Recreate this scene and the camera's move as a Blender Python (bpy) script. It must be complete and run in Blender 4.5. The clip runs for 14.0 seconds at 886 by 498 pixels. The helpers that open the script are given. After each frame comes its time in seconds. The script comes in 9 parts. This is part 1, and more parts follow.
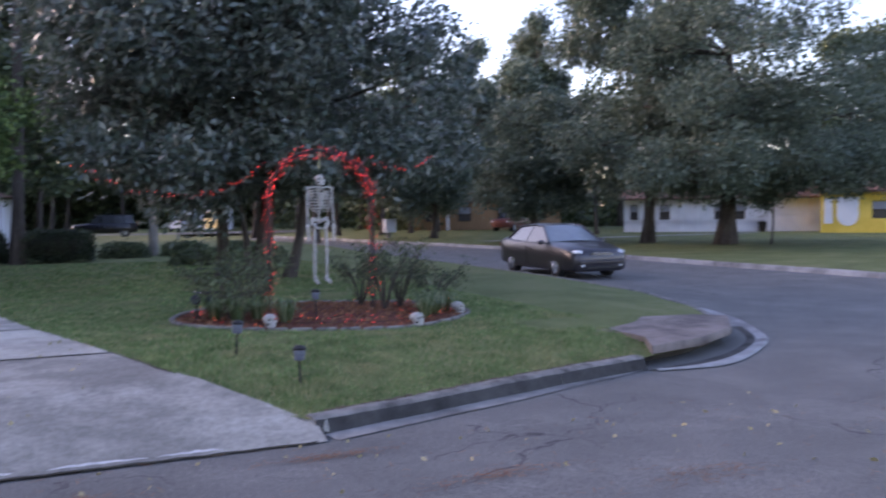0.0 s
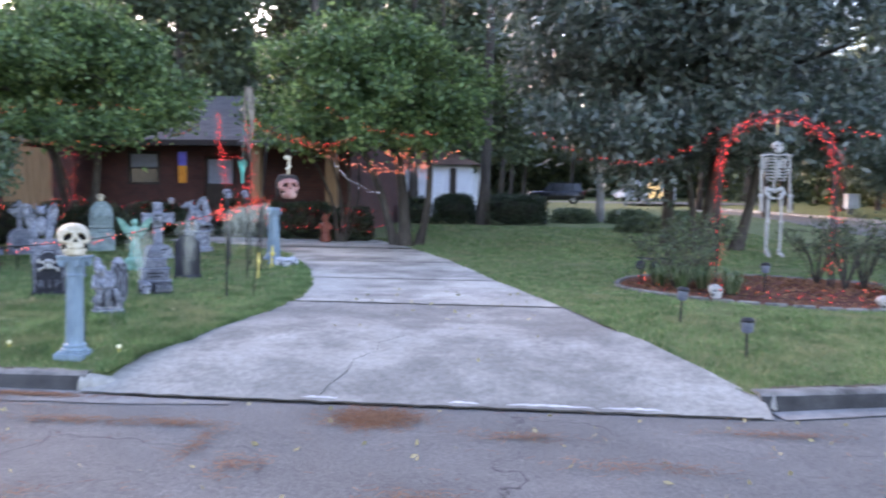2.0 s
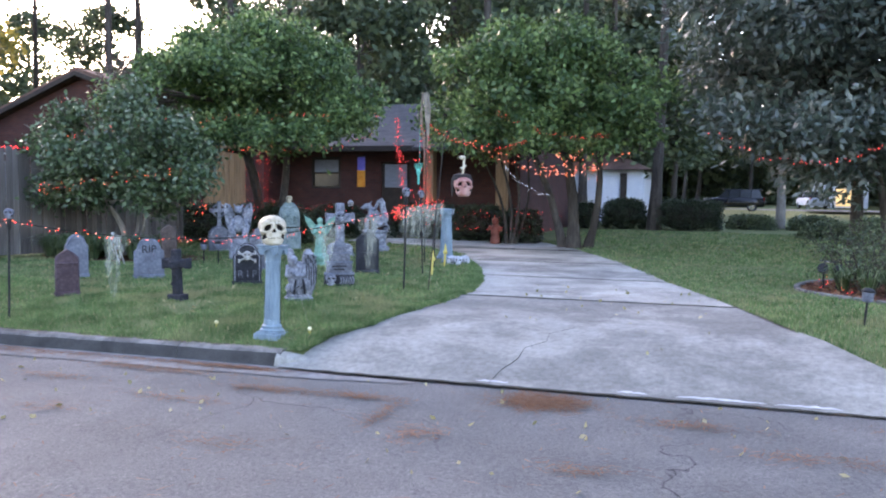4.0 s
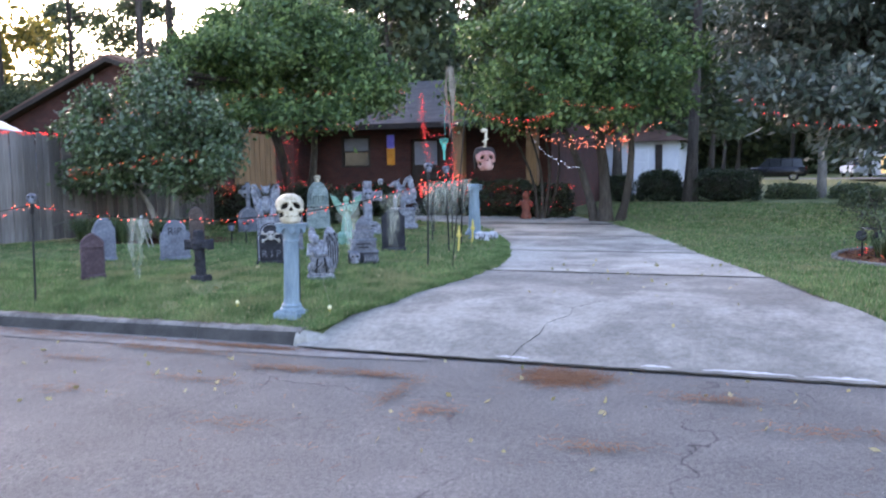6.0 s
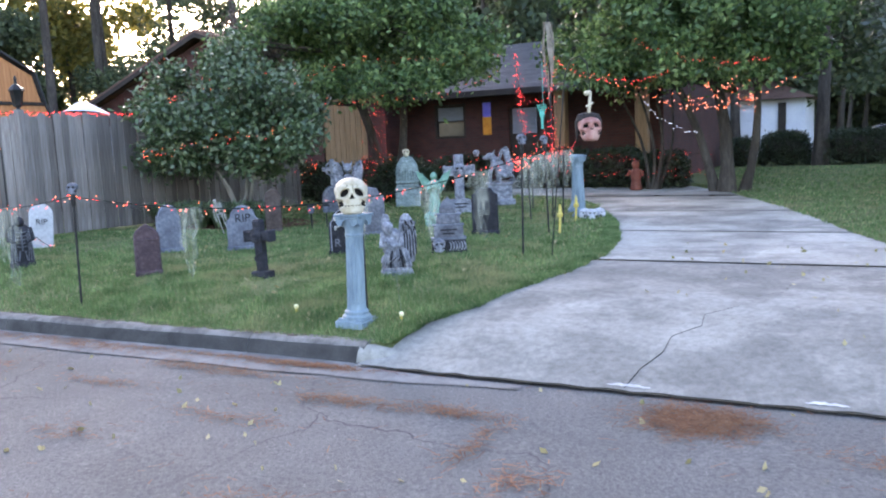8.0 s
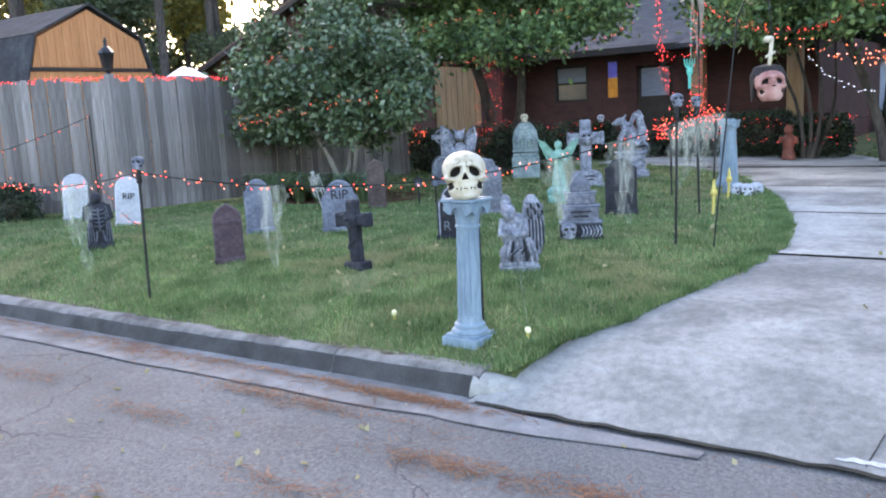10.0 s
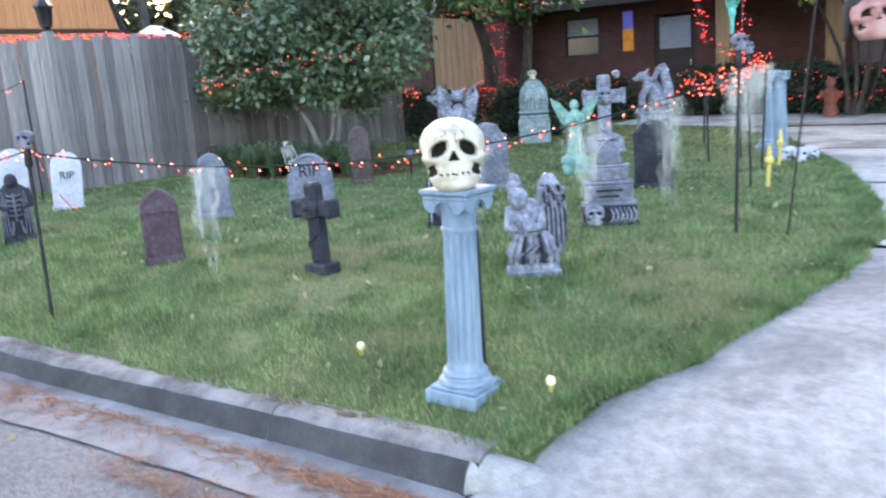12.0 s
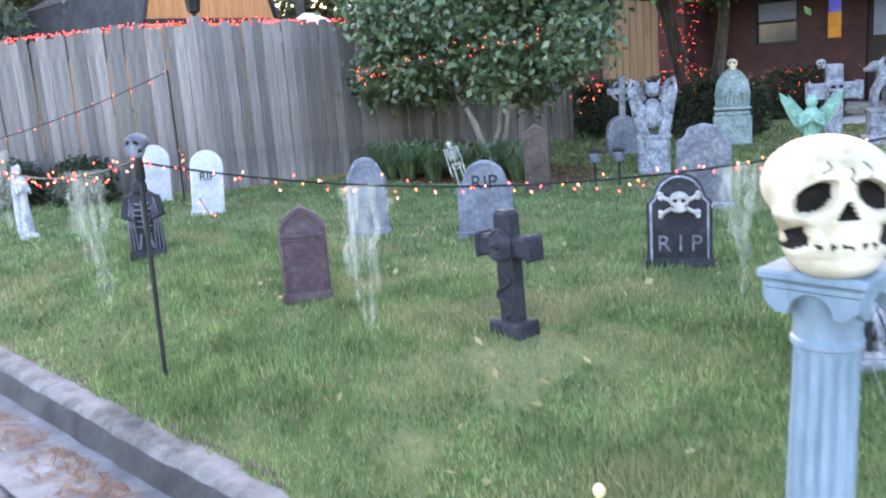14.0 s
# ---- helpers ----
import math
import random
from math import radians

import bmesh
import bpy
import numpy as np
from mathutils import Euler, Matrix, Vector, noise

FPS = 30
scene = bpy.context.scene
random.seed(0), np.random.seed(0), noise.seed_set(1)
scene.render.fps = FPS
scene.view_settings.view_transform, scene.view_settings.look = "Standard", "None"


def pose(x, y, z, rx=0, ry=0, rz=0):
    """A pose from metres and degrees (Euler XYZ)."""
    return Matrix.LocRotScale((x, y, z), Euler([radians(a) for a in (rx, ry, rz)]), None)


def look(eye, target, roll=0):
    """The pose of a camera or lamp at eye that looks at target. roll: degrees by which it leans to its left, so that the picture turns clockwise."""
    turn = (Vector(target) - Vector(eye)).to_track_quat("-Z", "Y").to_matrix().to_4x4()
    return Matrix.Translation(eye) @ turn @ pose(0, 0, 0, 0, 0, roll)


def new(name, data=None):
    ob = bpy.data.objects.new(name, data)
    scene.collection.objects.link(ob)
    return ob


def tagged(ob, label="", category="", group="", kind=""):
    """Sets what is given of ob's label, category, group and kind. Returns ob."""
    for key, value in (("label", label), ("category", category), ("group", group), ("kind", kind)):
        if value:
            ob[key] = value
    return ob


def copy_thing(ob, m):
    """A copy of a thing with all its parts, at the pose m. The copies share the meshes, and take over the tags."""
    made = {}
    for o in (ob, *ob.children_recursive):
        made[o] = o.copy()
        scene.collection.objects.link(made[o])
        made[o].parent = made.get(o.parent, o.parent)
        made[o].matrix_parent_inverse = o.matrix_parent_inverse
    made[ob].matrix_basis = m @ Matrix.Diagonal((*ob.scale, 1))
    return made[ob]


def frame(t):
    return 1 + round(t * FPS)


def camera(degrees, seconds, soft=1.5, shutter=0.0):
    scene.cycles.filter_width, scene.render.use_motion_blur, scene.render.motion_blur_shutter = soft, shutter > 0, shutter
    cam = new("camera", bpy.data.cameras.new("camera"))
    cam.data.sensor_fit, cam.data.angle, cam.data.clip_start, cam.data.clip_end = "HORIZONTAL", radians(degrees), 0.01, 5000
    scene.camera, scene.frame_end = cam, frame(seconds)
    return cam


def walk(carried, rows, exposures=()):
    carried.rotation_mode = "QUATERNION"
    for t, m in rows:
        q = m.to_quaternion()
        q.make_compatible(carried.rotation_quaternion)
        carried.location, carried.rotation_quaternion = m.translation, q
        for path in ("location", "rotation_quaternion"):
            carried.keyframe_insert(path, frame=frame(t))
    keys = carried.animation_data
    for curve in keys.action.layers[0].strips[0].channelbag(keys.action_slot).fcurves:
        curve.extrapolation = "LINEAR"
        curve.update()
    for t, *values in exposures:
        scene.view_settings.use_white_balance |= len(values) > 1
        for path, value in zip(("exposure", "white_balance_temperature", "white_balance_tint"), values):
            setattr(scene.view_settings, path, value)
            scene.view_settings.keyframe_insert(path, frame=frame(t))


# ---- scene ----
cam = camera(55.5, 14.0, 2.0, 0.5)
PATH = [
    (0, (-0.221, 0.264, 1.707), (0.554, 2.107, 1.665), -1.3),
    (0.5, (-0.227, 0.299, 1.682), (0.324, 2.22, 1.6), -0.5),
    (1, (-0.245, 0.281, 1.677), (0.037, 2.259, 1.584), -0.1),
    (1.5, (-0.287, 0.244, 1.665), (-0.269, 2.241, 1.555), 0.7),
    (2, (-0.307, 0.249, 1.648), (-0.534, 2.233, 1.543), 0.7),
    (2.4, (-0.274, 0.25, 1.649), (-0.653, 2.21, 1.526), 0.9),
    (2.5, (-0.287, 0.225, 1.651), (-0.686, 2.181, 1.532), 0.9),
    (3, (-0.289, 0.098, 1.604), (-0.811, 2.026, 1.506), 2.1),
    (5.3, (-0.232, -0.142, 1.504), (-0.887, 1.745, 1.401), 0.1),
    (5.5, (-0.207, -0.107, 1.505), (-0.843, 1.784, 1.371), 0.1),
    (5.9, (-0.154, 0.108, 1.492), (-0.855, 1.974, 1.328), -0.3),
    (6, (-0.161, 0.146, 1.486), (-0.858, 2.015, 1.341), -0.4),
    (6.5, (-0.222, 0.496, 1.548), (-0.865, 2.386, 1.421), -0.5),
    (7, (-0.295, 0.882, 1.566), (-1.123, 2.698, 1.436), 0.7),
    (7.5, (-0.44, 1.271, 1.56), (-1.375, 3.031, 1.39), -0.1),
    (8, (-0.635, 1.654, 1.576), (-1.557, 3.416, 1.361), -2.0),
    (8.5, (-0.786, 2.056, 1.605), (-1.863, 3.725, 1.378), -0.6),
    (8.7, (-0.9, 2.183, 1.593), (-2.016, 3.826, 1.361), -0.7),
    (10.8, (-1.858, 3.7, 1.607), (-3.006, 5.308, 1.292), -2.8),
    (11, (-1.929, 3.875, 1.61), (-3.119, 5.448, 1.276), -1.5),
    (11.3, (-2.103, 4.061, 1.593), (-3.3, 5.614, 1.201), -1.2),
    (11.5, (-2.228, 4.219, 1.559), (-3.374, 5.812, 1.173), -0.6),
    (12, (-2.485, 4.552, 1.56), (-3.636, 6.145, 1.188), -3.4),
    (12.5, (-2.76, 4.872, 1.571), (-4.112, 6.29, 1.184), -3.2),
    (13, (-3.109, 5.139, 1.567), (-4.407, 6.608, 1.169), -2.2),
    (13.5, (-3.456, 5.377, 1.568), (-4.861, 6.745, 1.177), -2.5),
    (14, (-3.812, 5.572, 1.586), (-5.224, 6.958, 1.212), -3.2),
]
EXPOSURES = [(0, 2.55, 6750, 38), (0.5, 3.35, 6850, 36), (1.0, 3.51, 6920, 34), (1.5, 3.54, 6980, 31), (2.0, 3.43, 6990, 31), (3.2, 3.40, 6980, 29), (6.5, 3.31, 6950, 29), (7.2, 3.27, 7000, 28), (8.0, 3.51, 7080, 26), (8.5, 3.37, 7120, 24), (8.8, 3.39, 7140, 24), (11.5, 3.91, 7380, 25), (12.6, 3.97, 7380, 26), (14, 4.09, 7380, 27)]
LEVEL = Matrix.Translation((0, 7, 0)) @ Matrix.Rotation(radians(-1.4), 4, "X") @ Matrix.Translation((0, -7, 0))
walk(cam, [(t, LEVEL @ look(eye, target, roll)) for t, eye, target, roll in PATH], EXPOSURES)

# ---- light: dusk under a bright hazy sky, the low sun veiled behind the woods ----
world = bpy.data.worlds.new("sky")
scene.world = world
world.use_nodes = True
wt = world.node_tree
sky = wt.nodes.new("ShaderNodeTexSky")
sky.sky_type, sky.sun_disc = "NISHITA", False
sky.sun_elevation, sky.sun_rotation = radians(15), radians(-48)
sky.air_density, sky.dust_density, sky.ozone_density = 1.0, 1.6, 2.0
wt.nodes["Background"].inputs["Strength"].default_value = 0.115
wt.links.new(sky.outputs["Color"], wt.nodes["Background"].inputs["Color"])
sun_data = bpy.data.lights.new("sun", "SUN")
sun_data.energy, sun_data.angle, sun_data.color = 0.6, radians(25), (1.0, 0.86, 0.7)
sun = new("sun", sun_data)
sun.matrix_world = look((-70, 63, 34), (0, 0, 0))

# ---- materials ----
def tree_of(name):
    m = bpy.data.materials.new(name)
    m.use_nodes = True
    return m, m.node_tree, m.node_tree.nodes["Principled BSDF"]

def node(nt, kind, **values):
    n = nt.nodes.new(kind)
    for k, v in values.items():
        n.inputs[k.replace("_", " ")].default_value = v
    return n

def ramp(nt, fac, stops):
    r = nt.nodes.new("ShaderNodeValToRGB")
    e = r.color_ramp.elements
    while len(e) < len(stops):
        e.new(0.5)
    for el, (p, c) in zip(e, stops):
        el.position, el.color = p, (*c, 1)
    nt.links.new(fac, r.inputs["Fac"])
    return r.outputs["Color"]

def mixed(nt, a, b, fac, how="MIX"):
    n = nt.nodes.new("ShaderNodeMix")
    n.data_type, n.blend_type = "RGBA", how
    for sock, v in ((n.inputs[6], a), (n.inputs[7], b), (n.inputs[0], fac)):
        if hasattr(v, "links"):
            nt.links.new(v, sock)
        elif isinstance(v, tuple):
            sock.default_value = (*v, 1)
        else:
            sock.default_value = v
    return n.outputs[2]

def noise_of(nt, scale, detail=4.0, stretch=(1, 1, 1), local=False):
    co = nt.nodes.new("ShaderNodeTexCoord") if local else nt.nodes.new("ShaderNodeNewGeometry")
    mp = nt.nodes.new("ShaderNodeMapping")
    mp.inputs["Scale"].default_value = stretch
    nt.links.new(co.outputs["Object" if local else "Position"], mp.inputs["Vector"])
    n = node(nt, "ShaderNodeTexNoise", Scale=scale, Detail=detail, Roughness=0.6)
    nt.links.new(mp.outputs["Vector"], n.inputs["Vector"])
    return n.outputs["Fac"], mp.outputs["Vector"]

def bumped(nt, p, height, strength, dist=0.01):
    b = node(nt, "ShaderNodeBump", Strength=strength, Distance=dist)
    nt.links.new(height, b.inputs["Height"])
    nt.links.new(b.outputs["Normal"], p.inputs["Normal"])

def surface(name, dark, mid, light, rough=0.8, fine=40, coarse=3, bump=0.3, metal=0.0, stretch=(1, 1, 1), spec=0.3, island=0.0, local=False, dist=0.01):
    """Two scales of variation, grain and patches, with relief."""
    m, nt, p = tree_of(name)
    f, _ = noise_of(nt, fine, 5, stretch, local)
    c, _ = noise_of(nt, coarse, 3, stretch, local)
    add = nt.nodes.new("ShaderNodeMath")
    add.operation = "MULTIPLY_ADD"
    add.inputs[1].default_value = 0.45
    nt.links.new(f, add.inputs[0])
    half = nt.nodes.new("ShaderNodeMath")
    half.operation = "MULTIPLY"
    half.inputs[1].default_value = 0.55
    nt.links.new(c, half.inputs[0])
    nt.links.new(half.outputs[0], add.inputs[2])
    col = ramp(nt, add.outputs[0], [(0.33, dark), (0.5, mid), (0.68, light)])
    if island:
        geo = nt.nodes.new("ShaderNodeNewGeometry")
        obj = nt.nodes.new("ShaderNodeObjectInfo")
        rnd = nt.nodes.new("ShaderNodeMath")
        rnd.operation = "ADD"
        nt.links.new(geo.outputs["Random Per Island"], rnd.inputs[0])
        nt.links.new(obj.outputs["Random"], rnd.inputs[1])
        frac = nt.nodes.new("ShaderNodeMath")
        frac.operation = "FRACT"
        nt.links.new(rnd.outputs[0], frac.inputs[0])
        tone = ramp(nt, frac.outputs[0], [(0.0, (1 - island,) * 3), (1.0, (1 + island,) * 3)])
        col = mixed(nt, col, tone, 1.0, "MULTIPLY")
    nt.links.new(col, p.inputs["Base Color"])
    p.inputs["Roughness"].default_value, p.inputs["Metallic"].default_value = rough, metal
    p.inputs["Specular IOR Level"].default_value = spec
    if bump:
        bumped(nt, p, f, bump, dist)
    return m

def leafy(name, dark, mid, light, rough=0.5, glow=0.25, spec=0.4, patch=0.7, depth=0.25, thatch=None):
    """Leaves or blades: each one takes its own tone, and lets some light through."""
    m, nt, p = tree_of(name)
    geo = nt.nodes.new("ShaderNodeNewGeometry")
    col = ramp(nt, geo.outputs["Random Per Island"], [(0.0, dark), (0.5, mid), (1.0, light)])
    big, _ = noise_of(nt, patch, 4)
    tone = ramp(nt, big, [(0.34, (1 - depth, 1 - depth * 0.85, 1 - depth)), (0.66, (1 + depth, 1 + depth * 0.8, 1 + depth * 0.6))])
    col = mixed(nt, col, tone, 1.0, "MULTIPLY")
    if thatch:
        bare, _ = noise_of(nt, 1.5, 6)
        col = mixed(nt, col, thatch, ramp(nt, bare, [(0.52, (0, 0, 0)), (0.66, (0.6, 0.6, 0.6))]))
    nt.links.new(col, p.inputs["Base Color"])
    p.inputs["Roughness"].default_value, p.inputs["Specular IOR Level"].default_value = rough, spec
    tr = nt.nodes.new("ShaderNodeBsdfTranslucent")
    nt.links.new(col, tr.inputs["Color"])
    mix = nt.nodes.new("ShaderNodeMixShader")
    mix.inputs["Fac"].default_value = glow
    nt.links.new(p.outputs[0], mix.inputs[1])
    nt.links.new(tr.outputs[0], mix.inputs[2])
    nt.links.new(mix.outputs[0], nt.nodes["Material Output"].inputs["Surface"])
    return m

def lit(name, colour, strength):
    m, nt, p = tree_of(name)
    p.inputs["Base Color"].default_value = (*colour, 1)
    p.inputs["Emission Color"].default_value = (*colour, 1)
    p.inputs["Emission Strength"].default_value = strength
    return m

def asphalt_material():
    m, nt, p = tree_of("worn_asphalt")
    grain, vec = noise_of(nt, 160, 3)
    patch, _ = noise_of(nt, 0.9, 4)
    fleck = node(nt, "ShaderNodeTexVoronoi", Scale=70.0)
    nt.links.new(vec, fleck.inputs["Vector"])
    col = ramp(nt, patch, [(0.3, (0.096, 0.096, 0.093)), (0.55, (0.122, 0.121, 0.117)), (0.75, (0.156, 0.152, 0.146))])
    speck = ramp(nt, grain, [(0.34, (0.55, 0.55, 0.55)), (0.64, (1.45, 1.45, 1.43))])
    col = mixed(nt, col, speck, 1.0, "MULTIPLY")
    mott, _ = noise_of(nt, 42, 8)
    col = mixed(nt, col, ramp(nt, mott, [(0.36, (0.74, 0.74, 0.75)), (0.64, (1.26, 1.25, 1.23))]), 1.0, "MULTIPLY")
    pale = ramp(nt, fleck.outputs["Distance"], [(0.08, (1, 1, 1)), (0.16, (0, 0, 0))])
    sparse, _ = noise_of(nt, 37, 1)
    some = ramp(nt, sparse, [(0.57, (0, 0, 0)), (0.61, (1, 1, 1))])
    pale = mixed(nt, pale, some, 1.0, "MULTIPLY")
    col = mixed(nt, col, (0.42, 0.40, 0.38), pale)
    # cracks wander along the edges of large cells
    warp = node(nt, "ShaderNodeTexNoise", Scale=2.2, Detail=5.0)
    nt.links.new(vec, warp.inputs["Vector"])
    off = nt.nodes.new("ShaderNodeVectorMath")
    off.operation = "MULTIPLY_ADD"
    off.inputs[1].default_value = (0.7, 0.7, 0)
    nt.links.new(warp.outputs["Color"], off.inputs[0])
    nt.links.new(vec, off.inputs[2])
    cell = node(nt, "ShaderNodeTexVoronoi", Scale=0.42)
    cell.feature = "DISTANCE_TO_EDGE"
    nt.links.new(off.outputs[0], cell.inputs["Vector"])
    line = ramp(nt, cell.outputs["Distance"], [(0.0, (1, 1, 1)), (0.0042, (0, 0, 0))])
    where, _ = noise_of(nt, 0.35, 2)
    mask = ramp(nt, where, [(0.42, (0, 0, 0)), (0.52, (1, 1, 1))])
    crack = mixed(nt, line, mask, 1.0, "MULTIPLY")
    col = mixed(nt, col, (0.03, 0.028, 0.03), crack)
    nt.links.new(col, p.inputs["Base Color"])
    p.inputs["Roughness"].default_value, p.inputs["Specular IOR Level"].default_value = 0.85, 0.25
    bumped(nt, p, grain, 0.5, 0.006)
    return m

def concrete_material(name, base, stain, scale=0.8):
    m, nt, p = tree_of(name)
    blotch, _ = noise_of(nt, scale, 10)
    grain, _ = noise_of(nt, 90, 3)
    drip, _ = noise_of(nt, 7.0, 8)
    col = ramp(nt, blotch, [(0.34, stain), (0.52, base), (0.7, tuple(min(0.75, 1.25 * v) for v in base))])
    col = mixed(nt, col, ramp(nt, drip, [(0.32, (0.7, 0.7, 0.71)), (0.62, (1.06, 1.06, 1.06))]), 0.8, "MULTIPLY")
    col = mixed(nt, col, ramp(nt, grain, [(0.3, (0.8, 0.8, 0.8)), (0.7, (1.1, 1.1, 1.1))]), 1.0, "MULTIPLY")
    nt.links.new(col, p.inputs["Base Color"])
    p.inputs["Roughness"].default_value, p.inputs["Specular IOR Level"].default_value = 0.9, 0.2
    bumped(nt, p, grain, 0.35, 0.005)
    return m

def brick_material(name, a, b, mortar):
    m, nt, p = tree_of(name)
    co = nt.nodes.new("ShaderNodeNewGeometry")
    sep = nt.nodes.new("ShaderNodeSeparateXYZ")
    nt.links.new(co.outputs["Position"], sep.inputs[0])
    s = nt.nodes.new("ShaderNodeMath")
    s.operation = "ADD"
    nt.links.new(sep.outputs["X"], s.inputs[0])
    nt.links.new(sep.outputs["Y"], s.inputs[1])
    com = nt.nodes.new("ShaderNodeCombineXYZ")
    nt.links.new(s.outputs[0], com.inputs["X"])
    nt.links.new(sep.outputs["Z"], com.inputs["Y"])
    br = node(nt, "ShaderNodeTexBrick", Scale=1.0, Mortar_Size=0.006, Brick_Width=0.21, Row_Height=0.075, Color1=(*a, 1), Color2=(*b, 1), Mortar=(*mortar, 1))
    nt.links.new(com.outputs[0], br.inputs["Vector"])
    soil, _ = noise_of(nt, 1.5, 4)
    col = mixed(nt, br.outputs["Color"], ramp(nt, soil, [(0.3, (0.7, 0.7, 0.7)), (0.7, (1.15, 1.1, 1.1))]), 1.0, "MULTIPLY")
    nt.links.new(col, p.inputs["Base Color"])
    p.inputs["Roughness"].default_value = 0.85
    bumped(nt, p, br.outputs["Fac"], -0.4, 0.006)
    return m

def gauze_material(name):
    m, nt, p = tree_of(name)
    weave, _ = noise_of(nt, 34, 6, (1, 1, 0.12))
    hole = ramp(nt, weave, [(0.38, (0.0, 0.0, 0.0)), (0.66, (0.26, 0.26, 0.26))])
    p.inputs["Base Color"].default_value = (0.5, 0.51, 0.42, 1)
    p.inputs["Roughness"].default_value = 0.95
    nt.links.new(hole, p.inputs["Alpha"])
    return m

def driveway_material(name, k):
    """Old broom-finished concrete: pale where worn, grey-black mildew in drifting patches, fine pits."""
    m, nt, p = tree_of(name)
    broad, _ = noise_of(nt, 0.75, 12)
    mould, _ = noise_of(nt, 1.35, 14, (0.8, 1.0, 1))
    smear, _ = noise_of(nt, 17.0, 9)
    grain, _ = noise_of(nt, 120, 3)
    col = ramp(nt, broad, [(0.36, (0.305 * k, 0.292 * k, 0.262 * k)), (0.5, (0.4 * k, 0.382 * k, 0.342 * k)), (0.66, (0.5 * k, 0.478 * k, 0.43 * k))])
    col = mixed(nt, col, (0.14, 0.134, 0.122), ramp(nt, mould, [(0.45, (0, 0, 0)), (0.58, (0.58, 0.58, 0.58)), (0.7, (0.8, 0.8, 0.8))]))
    col = mixed(nt, col, ramp(nt, smear, [(0.34, (0.8, 0.8, 0.8)), (0.62, (1.1, 1.1, 1.09))]), 1.0, "MULTIPLY")
    col = mixed(nt, col, ramp(nt, grain, [(0.3, (0.8, 0.8, 0.8)), (0.7, (1.14, 1.14, 1.14))]), 1.0, "MULTIPLY")
    nt.links.new(col, p.inputs["Base Color"])
    p.inputs["Roughness"].default_value, p.inputs["Specular IOR Level"].default_value = 0.9, 0.2
    bumped(nt, p, grain, 0.35, 0.005)
    return m

M_ASPHALT = asphalt_material()
M_DRIVE = driveway_material("pale_driveway_concrete", 1.0)
M_DRIVEOLD = driveway_material("mildewed_driveway_concrete", 0.68)
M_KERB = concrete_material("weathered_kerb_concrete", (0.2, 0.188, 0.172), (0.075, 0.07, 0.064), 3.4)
# much darker concrete for the front face of the kerb
M_KERBFACE = concrete_material("dark_kerb_face_concrete", (0.06, 0.058, 0.055), (0.03, 0.029, 0.028), 2.2)
M_GUTTER = concrete_material("pale_gutter_pan_concrete", (0.215, 0.208, 0.196), (0.13, 0.124, 0.116), 1.8)
M_GUTTERDIRT = concrete_material("silted_gutter_concrete", (0.07, 0.066, 0.06), (0.03, 0.028, 0.026), 2.4)
M_APRON = concrete_material("grey_gutter_concrete", (0.288, 0.288, 0.288), (0.160, 0.152, 0.152), 1.1)
M_SLAB = concrete_material("reddened_slab_concrete", (0.2, 0.17, 0.155), (0.1, 0.085, 0.08), 1.5)
M_WORN = concrete_material("whitened_worn_concrete", (0.5, 0.49, 0.48), (0.38, 0.37, 0.36), 6.0)
# dirt in joints and cracks; also painted shade inside shrubs and the drain
M_JOINTSHADE = surface("joint_dirt_and_painted_shade", (0.015, 0.014, 0.012), (0.03, 0.027, 0.02), (0.05, 0.045, 0.03), 0.95)
M_LAWN = surface("lawn_soil_and_thatch", (0.06, 0.075, 0.025), (0.10, 0.125, 0.042), (0.17, 0.165, 0.075), 0.95, 30, 0.8, 0.8, dist=0.03)
M_BLADE = leafy("grass_blades", (0.055, 0.125, 0.045), (0.115, 0.205, 0.078), (0.24, 0.31, 0.15), 0.6, 0.35, 0.25, 3.0, 0.5, (0.3, 0.245, 0.14))
M_STRAW = leafy("dry_grass_blades", (0.22, 0.2, 0.1), (0.32, 0.28, 0.15), (0.42, 0.36, 0.22), 0.8, 0.2, 0.2)
M_NEEDLE = leafy("fallen_pine_needles", (0.12, 0.055, 0.032), (0.2, 0.095, 0.053), (0.3, 0.16, 0.095), 0.85, 0.1, 0.2)
M_MULCH = surface("red_bark_mulch", (0.05, 0.018, 0.012), (0.11, 0.035, 0.022), (0.17, 0.06, 0.035), 0.95, 60, 6, 1.0, dist=0.03)
M_MAGN = leafy("glossy_magnolia_leaves", (0.038, 0.062, 0.049), (0.076, 0.108, 0.088), (0.175, 0.2, 0.182), 0.34, 0.26, 0.7)
M_OAK = leafy("broad_tree_leaves", (0.034, 0.075, 0.03), (0.078, 0.145, 0.052), (0.19, 0.28, 0.11), 0.42, 0.34, 0.4, 1.6, 0.62)
M_CAM = leafy("camellia_leaves", (0.03, 0.06, 0.026), (0.06, 0.105, 0.045), (0.13, 0.175, 0.095), 0.35, 0.12, 0.5)
M_DARKLEAF = leafy("dark_tree_leaves", (0.055, 0.086, 0.066), (0.1, 0.14, 0.106), (0.17, 0.21, 0.16), 0.5, 0.34)
M_WOODS = leafy("wood_edge_leaves", (0.036, 0.058, 0.03), (0.064, 0.094, 0.048), (0.12, 0.15, 0.07), 0.6, 0.24)
# the yellow of low sunlight is put into these leaf colours
M_YELLOWLEAF = leafy("leaves_painted_sun_yellow", (0.09, 0.1, 0.03), (0.18, 0.17, 0.045), (0.32, 0.27, 0.07), 0.6, 0.45)
